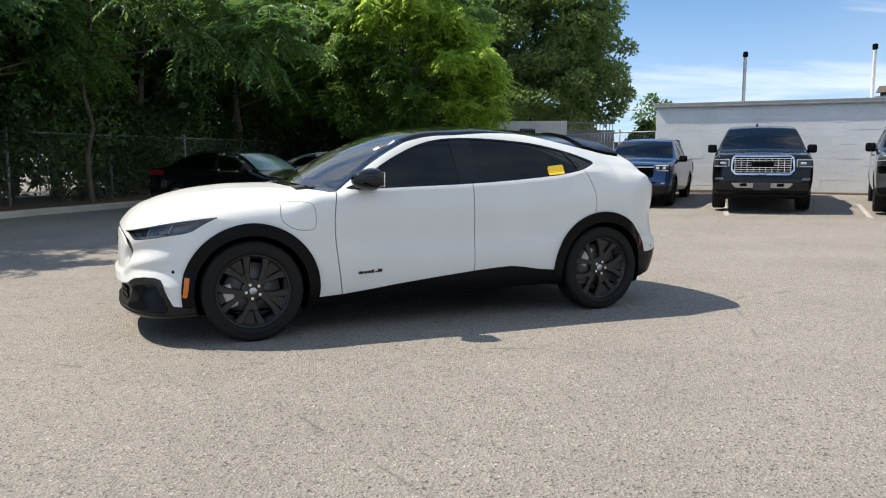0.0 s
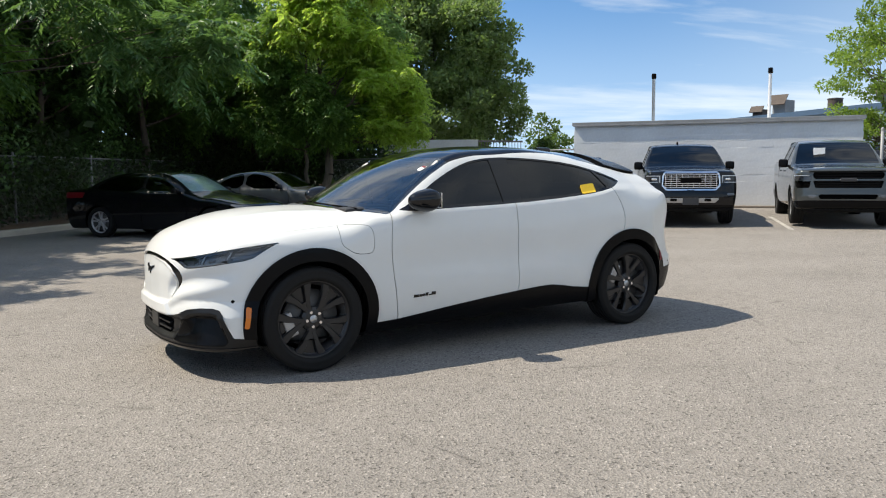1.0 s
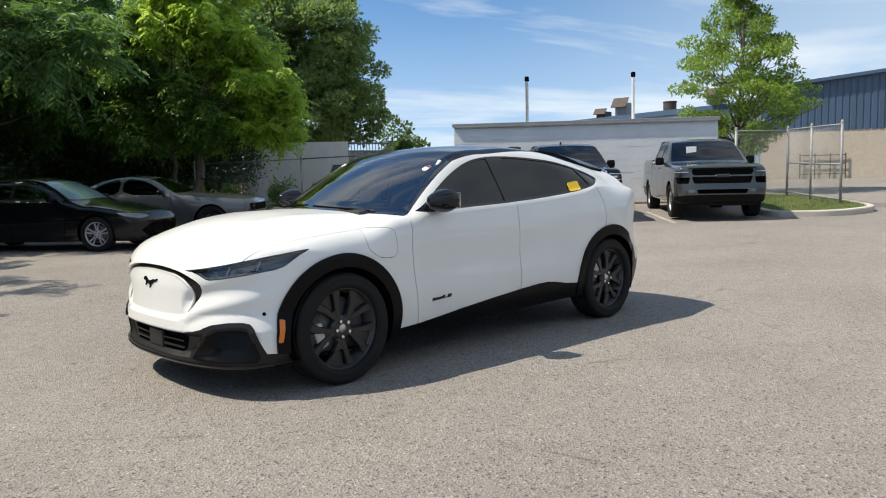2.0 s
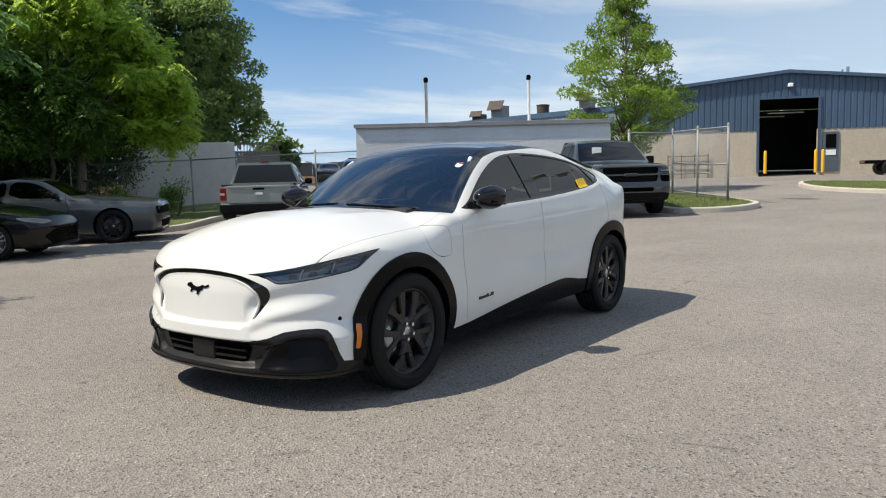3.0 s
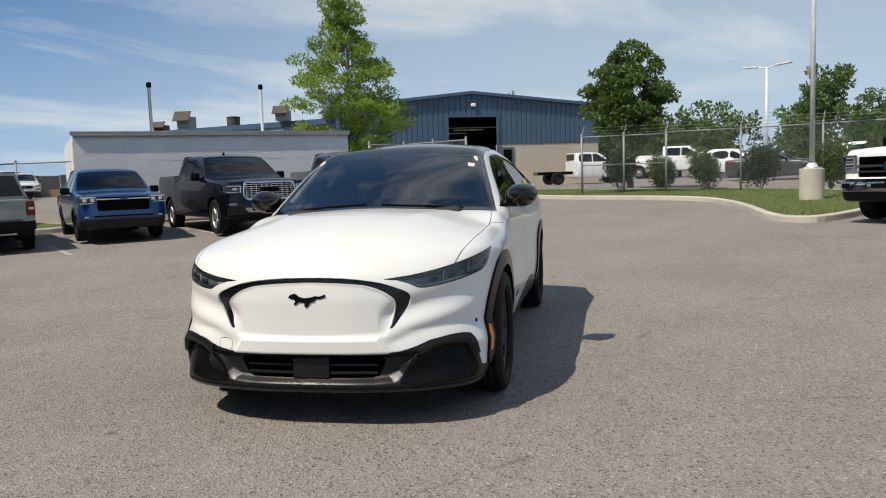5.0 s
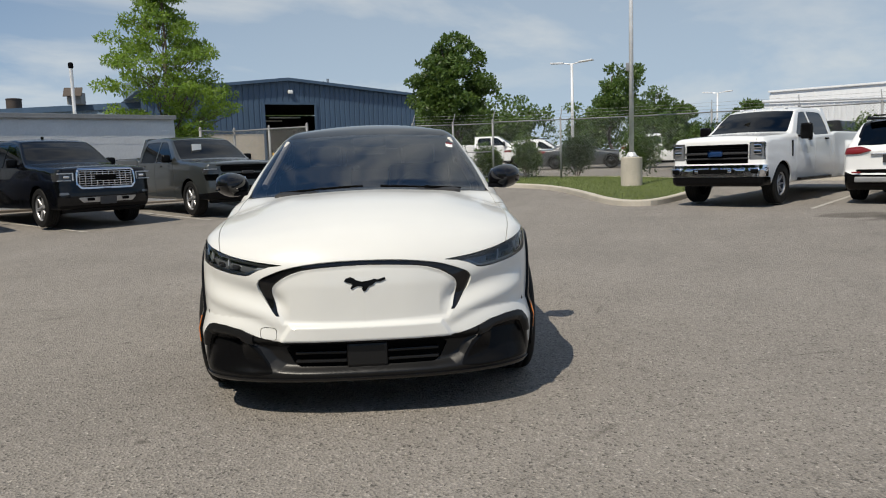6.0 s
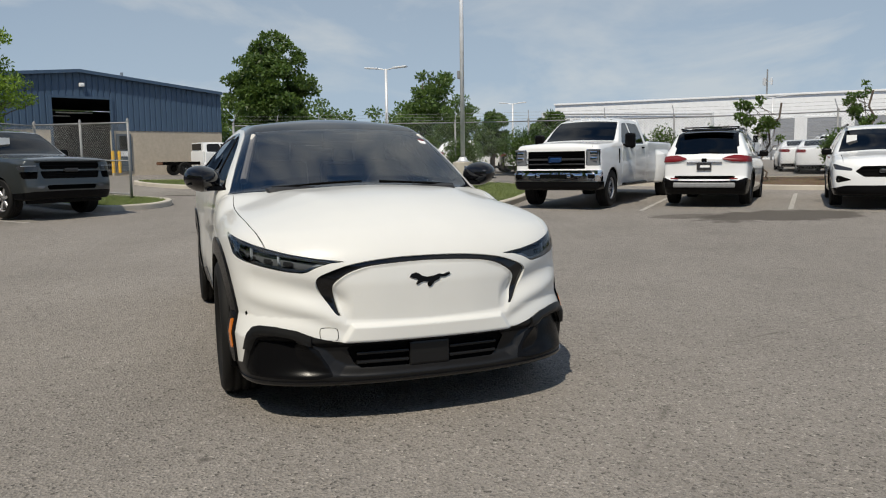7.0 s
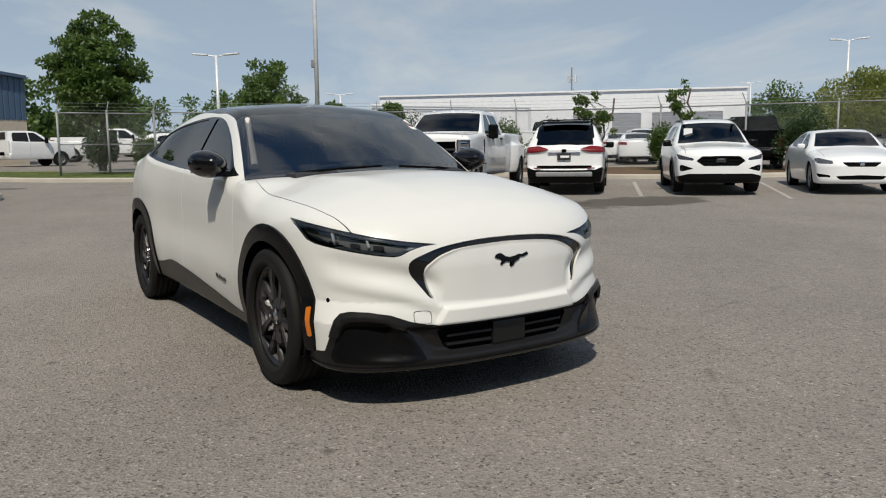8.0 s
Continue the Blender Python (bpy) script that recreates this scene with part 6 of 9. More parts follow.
def leaf_mat(name, base, through_col, amount=0.35, low=0.68):
    p = Mat(name, base, 0.46, spec=0.42)
    p.vary(p.noise(0.45, 3, world=True), low, 1.25)
    p.per_island(0.62, 1.4)
    tr = p.n.new("ShaderNodeBsdfTranslucent")
    tr.inputs[0].default_value = (*through_col, 1)
    ms = p.n.new("ShaderNodeMixShader")
    ms.inputs[0].default_value = amount
    out = p.n["Material Output"]
    p.l.new(p.b.outputs[0], ms.inputs[1])
    p.l.new(tr.outputs[0], ms.inputs[2])
    p.l.new(ms.outputs[0], out.inputs[0])
    return p.m


M_LEAF_DARK = leaf_mat("dark_green_leaves", (0.085, 0.165, 0.055), (0.22, 0.40, 0.09), 0.36)
M_LEAF_FROND = leaf_mat("long_compound_leaves", (0.072, 0.150, 0.050), (0.20, 0.36, 0.085), 0.34, 0.55)
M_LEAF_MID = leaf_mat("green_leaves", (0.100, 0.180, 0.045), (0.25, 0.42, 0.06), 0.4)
# brighter than the plain green: sunlight on the crown is put into the colour
M_LEAF_BRIGHT = leaf_mat("sun_brightened_leaves", (0.225, 0.330, 0.064), (0.56, 0.76, 0.11), 0.5, 0.42)
M_LEAF_YOUNG = leaf_mat("fresh_green_leaves", (0.125, 0.200, 0.036), (0.30, 0.44, 0.055), 0.42)
M_LEAF_OAK = leaf_mat("deep_green_leaves", (0.078, 0.128, 0.034), (0.16, 0.26, 0.045))
M_LEAF_BROAD = leaf_mat("broad_grey_green_leaves", (0.125, 0.180, 0.066), (0.28, 0.42, 0.09), 0.4)
# leaf colour darkened to stand for the deep shade under the canopy
M_LEAF_UNDER = leaf_mat("shade_darkened_leaves", (0.036, 0.064, 0.022), (0.08, 0.15, 0.03))
M_LEAF_OLIVE = leaf_mat("olive_green_leaves", (0.165, 0.190, 0.045), (0.30, 0.34, 0.06))


def unit(v):
    return v / (np.linalg.norm(v, axis=-1, keepdims=True) + 1e-9)


def fronds(P, D, length, pairs, leaf_l, leaf_w, rs, droop=0.5):
    """Compound leaves: along each stalk, pairs of pointed folded leaflets."""
    n = len(P)
    up = np.array([0, 0, 1.0])
    side = unit(np.cross(D, up) + rs.normal(0, 0.15, (n, 3)))
    L = length * rs.uniform(0.7, 1.25, n)
    V = []
    for k in range(pairs):
        t = (k + 0.6) / pairs
        c = P + D * (L * t)[:, None] - up * (droop * L * t * t)[:, None]
        axis = unit(D - up * (2 * droop * t * 0.6))
        for s in (-1, 1):
            ld = unit(side * s * 0.85 + axis * 0.55 - up * 0.25 + rs.normal(0, 0.16, (n, 3)))
            ln = (leaf_l * (1.0 - 0.35 * abs(t - 0.45)) * rs.uniform(0.8, 1.2, n))[:, None]
            w = unit(np.cross(ld, up + rs.normal(0, 0.35, (n, 3)))) * leaf_w / 2
            mid = c + ld * ln * 0.45 + up * 0.006
            V.append(np.stack([c, mid + w, c + ld * ln - up * leaf_l * 0.12, mid - w], 1))
    return np.concatenate(V).reshape(-1, 3)


def simple_leaves(P, N, leaf_l, leaf_w, rs):
    n = len(P)
    d = unit(N * 0.5 + rs.normal(0, 0.8, (n, 3)))
    s = unit(np.cross(d, rs.normal(0, 1, (n, 3)) + np.array([0, 0, 1.2])))
    ln = (leaf_l * rs.uniform(0.7, 1.3, n))[:, None]
    w = s * (leaf_w / 2 * rs.uniform(0.8, 1.2, n))[:, None]
    return np.stack([P, P + d * ln * 0.5 + w, P + d * ln, P + d * ln * 0.5 - w], 1).reshape(-1, 3)


def crown_points(blobs, n, rs, inner=0.35, rough=0.25):
    """Places and outward ways spread through the outer shell of overlapping lumps."""
    vol = np.array([b[3] * b[4] for b in blobs])
    pick = rs.choice(len(blobs), n, p=vol / vol.sum())
    B = np.array(blobs)[pick]
    d = unit(rs.normal(0, 1, (n, 3)))
    r = 1.0 - inner * rs.uniform(0, 1, n) ** 1.6 + rough * rs.normal(0, 0.35, n)
    rad = np.stack([B[:, 3], B[:, 3], B[:, 4]], 1)
    P = B[:, :3] + d * rad * r[:, None]
    return P, unit(d / rad)


def trunk(bm, a, b, r0, r1, rs, steps=5, wander=0.06):
    """A bent tapered limb."""
    a, b = np.array(a, float), np.array(b, float)
    last, rl = a, r0
    for k in range(1, steps + 1):
        t = k / steps
        p = a + (b - a) * t + (rs.normal(0, wander, 3) if k < steps else 0)
        r = r0 + (r1 - r0) * t
        tube(bm, last, p, rl, r, 8, False)
        last, rl = p, r
    return last


def clumps(blobs, rs, each, size=0.34, flat=0.62):
    """Smaller tufts set over the outside of the big lumps, so that a crown breaks up into boughs."""
    out = []
    for x, y, z, r, h in blobs:
        d = unit(rs.normal(0, 1, (each, 3)))
        for k in range(each):
            q = r * size * rs.uniform(0.6, 1.35)
            f = rs.uniform(0.78, 1.08)
            out.append((x + d[k, 0] * r * f, y + d[k, 1] * r * f, z + d[k, 2] * h * f, q, q * flat))
    return out


def tree(at, blobs, label, mat, n, leaf, compound=True, seed=1, trunk_r=0.16, first=None, limbs=9, name="tree", group="", tufts=0, size=0.34, flat=0.62, spray=7):
    """blobs: lumps (x, y, z, radius, half height) from the tree's foot. leaf: sizes of the leaves."""
    rs = np.random.RandomState(seed)
    e = thing(name, pose(at[0], at[1], gz(*at) - 0.05), label, "tree", group)
    bm = bmesh.new()
    zt = max(b[2] for b in blobs)
    low = first if first is not None else 0.35 * zt
    fork = trunk(bm, (0, 0, 0), (rs.normal(0, 0.2), rs.normal(0, 0.2), low), trunk_r * 1.25, trunk_r * 0.8, rs)
    crest = trunk(bm, fork, (rs.normal(0, 0.3), rs.normal(0, 0.3), zt), trunk_r * 0.75, 0.03, rs)
    tips = clumps(blobs, rs, tufts, size, flat) if tufts else blobs
    for k in range(limbs):
        b = tips[rs.randint(len(tips))]
        t = min(max((b[2] - low) / (zt - low + 0.01) - rs.uniform(0.12, 0.35), 0), 0.92)
        s = np.array(fork) + (np.array(crest) - np.array(fork)) * t
        d = rs.normal(0, 0.2 if tufts else 0.45, 3)
        trunk(bm, s, (b[0] + d[0] * b[3], b[1] + d[1] * b[3], b[2] + d[2] * b[4]), trunk_r * 0.32 * (1.1 - t), 0.010, rs, 4)
    part("trunk", bm, M_BARK, e, smooth=True)
    if compound:
        # sprays: several compound leaves round one twig end
        m = max(n // spray, 1)
        P, D = crown_points(tips, m, rs)
        P = np.repeat(P, spray, 0) + rs.normal(0, 0.07, (m * spray, 3))
        D = np.repeat(D * np.array([1, 1, 0.45]), spray, 0) + rs.normal(0, 0.55, (m * spray, 3)) * np.array([1, 1, 0.45])
        v = fronds(P, unit(D), leaf[2], leaf[3], leaf[0], leaf[1], rs, 0.38)
    else:
        P, D = crown_points(tips, n, rs)
        if tufts:
            D = unit(D + np.array([0, 0, 0.5]))
        v = simple_leaves(P, D, leaf[0], leaf[1], rs)
    q = np.arange(len(v)).reshape(-1, 4)
    under(new("crown", mesh_of("crown", v, q, mat, smooth=False)), e)
    return e


def lumps(rs, n, spread, z0, z1, r0, r1, flat=0.8):
    out = []
    for k in range(n):
        a, q = rs.uniform(0, 6.28), math.sqrt(rs.uniform(0, 1)) * spread
        r = rs.uniform(r0, r1)
        out.append((q * math.cos(a), q * math.sin(a), rs.uniform(z0, z1), r, r * flat))
    return out


# the belt of trees behind the fence: near row with hanging compound leaves, deeper rows behind
woods = [
    (-11.6, 13.0, 8.6, M_LEAF_DARK), (-11.4, 17.4, 9.0, M_LEAF_DARK), (-10.6, 21.2, 8.8, M_LEAF_MID), (-9.2, 24.6, 9.4, M_LEAF_DARK),
    (-7.6, 28.4, 9.0, M_LEAF_MID), (-13.5, 9.0, 8.0, M_LEAF_DARK), (-5.2, 32.6, 9.5, M_LEAF_DARK), (-2.6, 32.8, 9.2, M_LEAF_DARK), (-4.2, 35.0, 8.6, M_LEAF_MID), (-0.6, 35.4, 8.4, M_LEAF_DARK),
]
for k, (x, y, h, mt) in enumerate(woods):
    rs = np.random.RandomState(40 + k)
    bl = lumps(rs, 9, 2.3, h * (0.42 if k < 7 else 0.34), h * 0.86, 1.1, 1.9)
    tree((x, y), bl, "dense dark green tree with compound leaves overhanging the fence", mt, 2600, (0.20, 0.072, 0.85, 9), True, 60 + k, 0.14, h * 0.3, 14, group="trees behind the fence", tufts=9, size=0.36, flat=0.42, spray=9)
for k, (x, y, h) in enumerate(((-16.0, 14.0, 11.0), (-15.5, 19.5, 11.5), (-14.0, 25.0, 12.0), (-11.5, 30.5, 12.0), (-8.0, 36.0, 12.0), (-17.5, 8.0, 11.0), (-2.5, 38.5, 12.0))):
    rs = np.random.RandomState(140 + k)
    bl = lumps(rs, 10, 2.8, h * 0.25, h * 0.88, 1.7, 2.6, 0.9)
    tree((x, y), bl, "tall dark tree deep in the belt of trees", M_LEAF_DARK, 17000, (0.26, 0.15), False, 160 + k, 0.2, h * 0.25, 8, group="trees behind the fence", tufts=14, size=0.42)

# slender tree leaning out over the fence with long feathery compound leaves
bl = [(3.9, -1.6, 4.1, 1.0, 0.5), (3.2, -0.9, 4.7, 1.0, 0.55), (2.4, -0.4, 5.4, 1.1, 0.6), (4.3, -0.2, 4.9, 0.8, 0.45), (2.8, -2.2, 5.0, 0.9, 0.5)]
tree((-8.9, 19.6), bl, "slender tree with long feathery leaves leaning over the fence", M_LEAF_FROND, 330, (0.23, 0.060, 0.95, 12), True, 90, 0.06, 3.6, 7, group="trees behind the fence", tufts=3, size=0.5, flat=0.4, spray=7)

# tree whose boughs hang over the lot; sunlight is put into its leaf colour
bl = [(1.9, -0.8, 4.5, 1.1, 0.7), (2.5, -0.2, 3.8, 0.9, 0.55), (0.5, -0.6, 6.3, 1.2, 0.9), (-0.7, -0.5, 6.4, 0.9, 0.8), (1.1, 0.6, 7.7, 1.3, 1.0), (-0.4, 0.5, 8.0, 1.2, 1.0), (2.4, 0.4, 5.4, 0.8, 0.6), (1.3, -0.6, 5.3, 0.9, 0.6), (2.0, -0.9, 3.2, 0.7, 0.4), (2.9, -0.7, 3.0, 0.7, 0.4)]
tree((-1.4, 27.0), bl, "bright green tree with drooping compound leaves, sunlight put into its leaf colour", M_LEAF_BRIGHT, 5400, (0.17, 0.072, 0.46, 6), True, 11, 0.15, 2.4, 20, tufts=11, size=0.34, flat=0.45, spray=8)
# added darker tree against it, its leaf colour standing for the shaded side
bl = [(0.0, -0.6, 4.0, 1.2, 0.8), (-1.2, -0.4, 4.4, 1.1, 0.8), (0.9, -0.8, 3.4, 1.0, 0.7), (-0.9, -0.6, 3.2, 0.9, 0.5), (-1.6, 0.0, 5.6, 1.2, 0.8), (1.7, -0.5, 2.9, 0.8, 0.4)]
tree((-2.0, 27.4), bl, "added dark tree with drooping compound leaves, standing for the shaded side of the bright tree", M_LEAF_MID, 4200, (0.17, 0.072, 0.46, 6), True, 17, 0.07, 2.2, 14, group="trees behind the fence", tufts=9, size=0.36, flat=0.45, spray=8)
# tall dark tree beyond it, with a rounded outline
bl = [(0, 0, 6.5, 3.4, 3.0), (2.6, -0.5, 5.6, 2.4, 2.4), (1.6, 0.2, 8.0, 2.4, 2.0), (-2.4, 0, 7.4, 2.8, 2.6), (3.2, -0.2, 3.9, 1.8, 1.6), (0.6, -1.2, 4.0, 2.4, 2.0), (-1.6, 0.2, 9.0, 2.2, 1.8), (-4.0, 0.4, 6.0, 2.6, 2.6)]
bl = [tuple(v * 1.33 for v in b) for b in bl]
tree((6.0, 54.0), bl, "large deep green tree with a rounded crown", M_LEAF_BROAD, 105000, (0.27, 0.16), False, 12, 0.3, 2.4, 12, tufts=44, size=0.30)

# young street tree by the gate
rs = np.random.RandomState(21)
bl = []
for z in np.arange(1.9, 8.1, 0.42):
    reach = np.interp(z, (1.9, 2.7, 3.6, 5.2, 6.6, 8.1), (1.1, 1.95, 2.15, 1.75, 1.1, 0.3))
    for k in range(int(3 + 4.6 * reach)):
        a, q = rs.uniform(0, 6.28), reach * rs.uniform(0.35, 1.12)
        bl.append((q * math.cos(a), q * math.sin(a), z + rs.uniform(-0.25, 0.25) - 0.08 * q, rs.uniform(0.30, 0.52), rs.uniform(0.14, 0.24)))
tree((17.2, 23.3), bl, "young open-crowned green tree beside the gate", M_LEAF_YOUNG, 25000, (0.145, 0.060), False, 21, 0.085, 1.8, 70)
bl = [(0, 0, 3.9, 1.7, 1.35), (0.7, 0.2, 4.5, 1.25, 1.1), (-0.7, 0, 4.6, 1.2, 1.1), (0.1, -0.2, 5.5, 1.1, 0.95), (0.5, 0.2, 3.1, 1.3, 0.9), (-0.6, -0.2, 3.2, 1.3, 0.9), (0.1, 0, 6.1, 0.6, 0.6)]
bl = [(b[0] * 1.2, b[1] * 1.2, b[2] * 0.93, b[3] * 0.98, b[4] * 0.84) for b in bl]
tree((25.6, 15.2), bl, "round dense green tree behind the gate", M_LEAF_OAK, 26000, (0.16, 0.09), False, 22, 0.13, 1.6, 30, tufts=26, size=0.30, flat=0.5)
bl = [(0, 0, 3.9, 1.4, 1.2), (0.6, 0.2, 3.0, 1.3, 0.9), (-0.7, 0, 3.2, 1.3, 0.9), (0.1, -0.2, 4.9, 1.0, 0.9)]
for k, (x, y, sc) in enumerate(((38.9, 10.1, 1.05), (47.0, 20.0, 0.55), (52.0, 9.0, 0.9), (44.0, 26.0, 0.9), (30.5, 6.2, 0.5), (33.0, 3.4, 0.52), (13.2, 50.5, 0.5))):
    tree((x, y), [tuple(c * sc for c in b) for b in bl], "dense round green tree beyond the fence", M_LEAF_OAK, 6500, (0.20, 0.11), False, 30 + k, 0.12, 1.4, 16, group="trees beyond the fence", tufts=14)
bl = [(0, 0, 2.6, 2.0, 1.2), (-1.6, 1.0, 2.2, 1.6, 1.0), (1.4, -1.4, 2.8, 1.8, 1.2), (0.4, -3.4, 2.6, 2.0, 1.2), (-0.4, 0.2, 3.4, 1.1, 0.7)]
tree((28.4, -19.6), bl, "spreading olive green tree behind the fence", M_LEAF_OLIVE, 16000, (0.17, 0.09), False, 38, 0.12, 0.9, 20, group="trees beyond the fence", tufts=18, size=0.34)
bl = [(-0.1, 0.45, 2.0, 0.45, 0.35), (0.1, 0.9, 2.3, 0.45, 0.35), (-0.2, 0.1, 1.7, 0.4, 0.3), (0.0, 0.6, 2.6, 0.3, 0.25)]
tree((19.2, -2.9), bl, "small spindly tree on the mulched verge", M_LEAF_OAK, 1700, (0.11, 0.06), False, 36, 0.032, 0.6, 16, tufts=4)
tree((18.6, -5.6), [(b[0], b[1] * 0.6, b[2] + 0.3, b[3] * 0.8, b[4]) for b in bl], "small spindly tree on the mulched verge", M_LEAF_OAK, 1200, (0.11, 0.06), False, 37, 0.032, 1.0, 10, tufts=4)


def shrub(at, r, h, label, mat, n, seed, leaf=(0.09, 0.04), lift=0.12):
    rs = np.random.RandomState(seed)
    e = thing("shrub", pose(at[0], at[1], gz(*at) + lift - 0.03), label, "shrub", "shrubs along the fences")
    bm = bmesh.new()
    for k in range(6):
        a = rs.uniform(0, 6.28)
        trunk(bm, (0.05 * math.cos(a), 0.05 * math.sin(a), 0), (r * 0.6 * math.cos(a), r * 0.6 * math.sin(a), h * 0.75), 0.018, 0.005, rs, 3, 0.03)
    part("stem_clump", bm, M_BARK, e)
    bl = lumps(rs, 6, r * 0.5, h * 0.4, h * 0.78, r * 0.45, r * 0.7, 0.9 * h / (2 * r) + 0.3)
    P, D = crown_points(bl, n, rs, 0.6, 0.3)
    P[:, 2] = np.maximum(P[:, 2], 0.08)
    v = simple_leaves(P, D, leaf[0], leaf[1], rs)
    under(new("leaves", mesh_of("leaves", v, np.arange(len(v)).reshape(-1, 4), mat, smooth=False)), e)


for k, (x, y, r, h) in enumerate(((22.7, 14.4, 0.62, 1.5), (23.1, 13.0, 0.6, 1.4), (23.6, 11.5, 0.65, 1.5), (23.9, 9.6, 0.7, 1.6), (23.3, 7.2, 0.95, 1.8), (22.4, 5.0, 1.0, 1.9), (22.3, 3.6, 1.0, 2.0), (22.0, 2.0, 0.9, 1.8), (21.6, 0.2, 0.95, 1.7), (21.3, -1.6, 0.9, 1.7), (19.0, -4.9, 0.6, 1.5), (18.2, -6.4, 0.7, 1.6), (16.6, -8.3, 0.8, 1.6))):
    shrub((x, y), r, h, "rounded dark green shrub beside a chain-link fence", M_LEAF_OAK if k % 3 else M_LEAF_UNDER, 4200, 300 + k, (0.10, 0.055))
for k, (x, y, r, h) in enumerate(((-0.2, 26.4, 0.5, 0.95), (1.35, 26.2, 0.5, 1.15), (-1.2, 29.2, 0.5, 1.0))):
    shrub((x, y), r, h, "loose green shrub growing through a chain-link fence", M_LEAF_MID, 1600, 330 + k)
# growth behind the far fence, leaves coloured dark for the shade under the trees
for k in range(9):
    rs = np.random.RandomState(380 + k)
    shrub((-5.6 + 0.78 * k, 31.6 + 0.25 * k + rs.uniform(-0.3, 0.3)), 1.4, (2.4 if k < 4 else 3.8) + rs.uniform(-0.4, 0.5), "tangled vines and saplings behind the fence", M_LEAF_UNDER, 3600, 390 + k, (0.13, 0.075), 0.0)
# vines and undergrowth filling the foot of the tree belt
for k in range(22):
    t = k / 21
    rs = np.random.RandomState(400 + k)
    x, y = -12.6 + 7.0 * t + rs.uniform(-0.5, 0.3), 8.0 + 25 * t
    # most take the leaf colour that has canopy shade in it
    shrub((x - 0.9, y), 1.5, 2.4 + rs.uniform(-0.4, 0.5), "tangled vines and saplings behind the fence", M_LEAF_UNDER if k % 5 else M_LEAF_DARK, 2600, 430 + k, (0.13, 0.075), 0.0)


def tree_line():
    """Far woods along the horizon, one mass."""
    rs = np.random.RandomState(77)
    V = []
    for x0, y0, x1, y1, n, h0, h1 in ((70, 60, 95, 8, 16, 5, 9), (110, -5, 90, -75, 26, 5, 9.5), (48, -38, 30, -60, 9, 5, 8), (-2, 70, 24, 78, 9, 4, 6.5), (60, 48, 75, 20, 8, 5, 8)):
        for k in range(n):
            t = (k + rs.uniform(0, 1)) / n
            h = rs.uniform(h0, h1)
            c = np.array([x0 + (x1 - x0) * t + rs.normal(0, 3), y0 + (y1 - y0) * t + rs.normal(0, 3), 0.9])
            bl = [(b[0] + c[0], b[1] + c[1], b[2] + c[2], b[3], b[4]) for b in lumps(rs, 6, h * 0.28, h * 0.3, h * 0.75, h * 0.2, h * 0.3, 0.9)]
            P, D = crown_points(clumps(bl, rs, 9, 0.42), 2000, rs, 0.6)
            V.append(simple_leaves(P, D, 0.42, 0.27, rs))
    v = np.concatenate(V)
    tagged(new("far_woods", mesh_of("far_woods", v, np.arange(len(v)).reshape(-1, 4), M_LEAF_OAK, smooth=False)), "line of distant green trees on the horizon", "trees", kind="stuff")


tree_line()


def thicket():
    """Dense mass of leaves, dark-coloured for shade, closing the back of the tree belt."""
    rs = np.random.RandomState(88)
    bl = []
    for k in range(62):
        u = k / 43
        bl.append((-19.0 + 12.0 * u + rs.uniform(-1.0, 1.0), 2.0 + 38 * u, rs.uniform(0.8, 8.5), rs.uniform(1.6, 2.4), rs.uniform(1.4, 2.2)))
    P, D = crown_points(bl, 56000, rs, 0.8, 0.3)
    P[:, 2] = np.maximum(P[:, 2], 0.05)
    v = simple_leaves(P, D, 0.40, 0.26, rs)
    tagged(new("thicket", mesh_of("thicket", v, np.arange(len(v)).reshape(-1, 4), M_LEAF_UNDER, smooth=False)), "dense thicket behind the fence trees, shade put into its leaf colour", "trees", kind="stuff")


thicket()

# ---- the other parked vehicles ----
M_PAINT_BLACK = paint("black_car_paint", (0.003, 0.0034, 0.0046), 0.25, 0.0, 0.6, 0.1)
M_PAINT_GREY = paint("dark_grey_car_paint", (0.080, 0.084, 0.088), 0.32, 0.45, 1.0)
M_PAINT_IRON = paint("iron_grey_truck_paint", (0.052, 0.058, 0.058), 0.32, 0.45, 1.0)
M_PAINT_BLUE = paint("deep_blue_truck_paint", (0.010, 0.046, 0.145), 0.3, 0.25)
M_PAINT_SILVER = paint("silver_grey_truck_paint", (0.235, 0.26, 0.245), 0.4, 0.2)
M_PAINT_WHITE = paint("white_car_paint", (0.78, 0.79, 0.79), 0.35)
M_PLATE = plain("dark_plate", (0.03, 0.03, 0.032), 0.4, 0, 50, 0.1, 0.02)
M_BEDCOVER = plain("black_bed_liner", (0.02, 0.02, 0.02), 0.8, 0, 60, 0.15, 0.2)


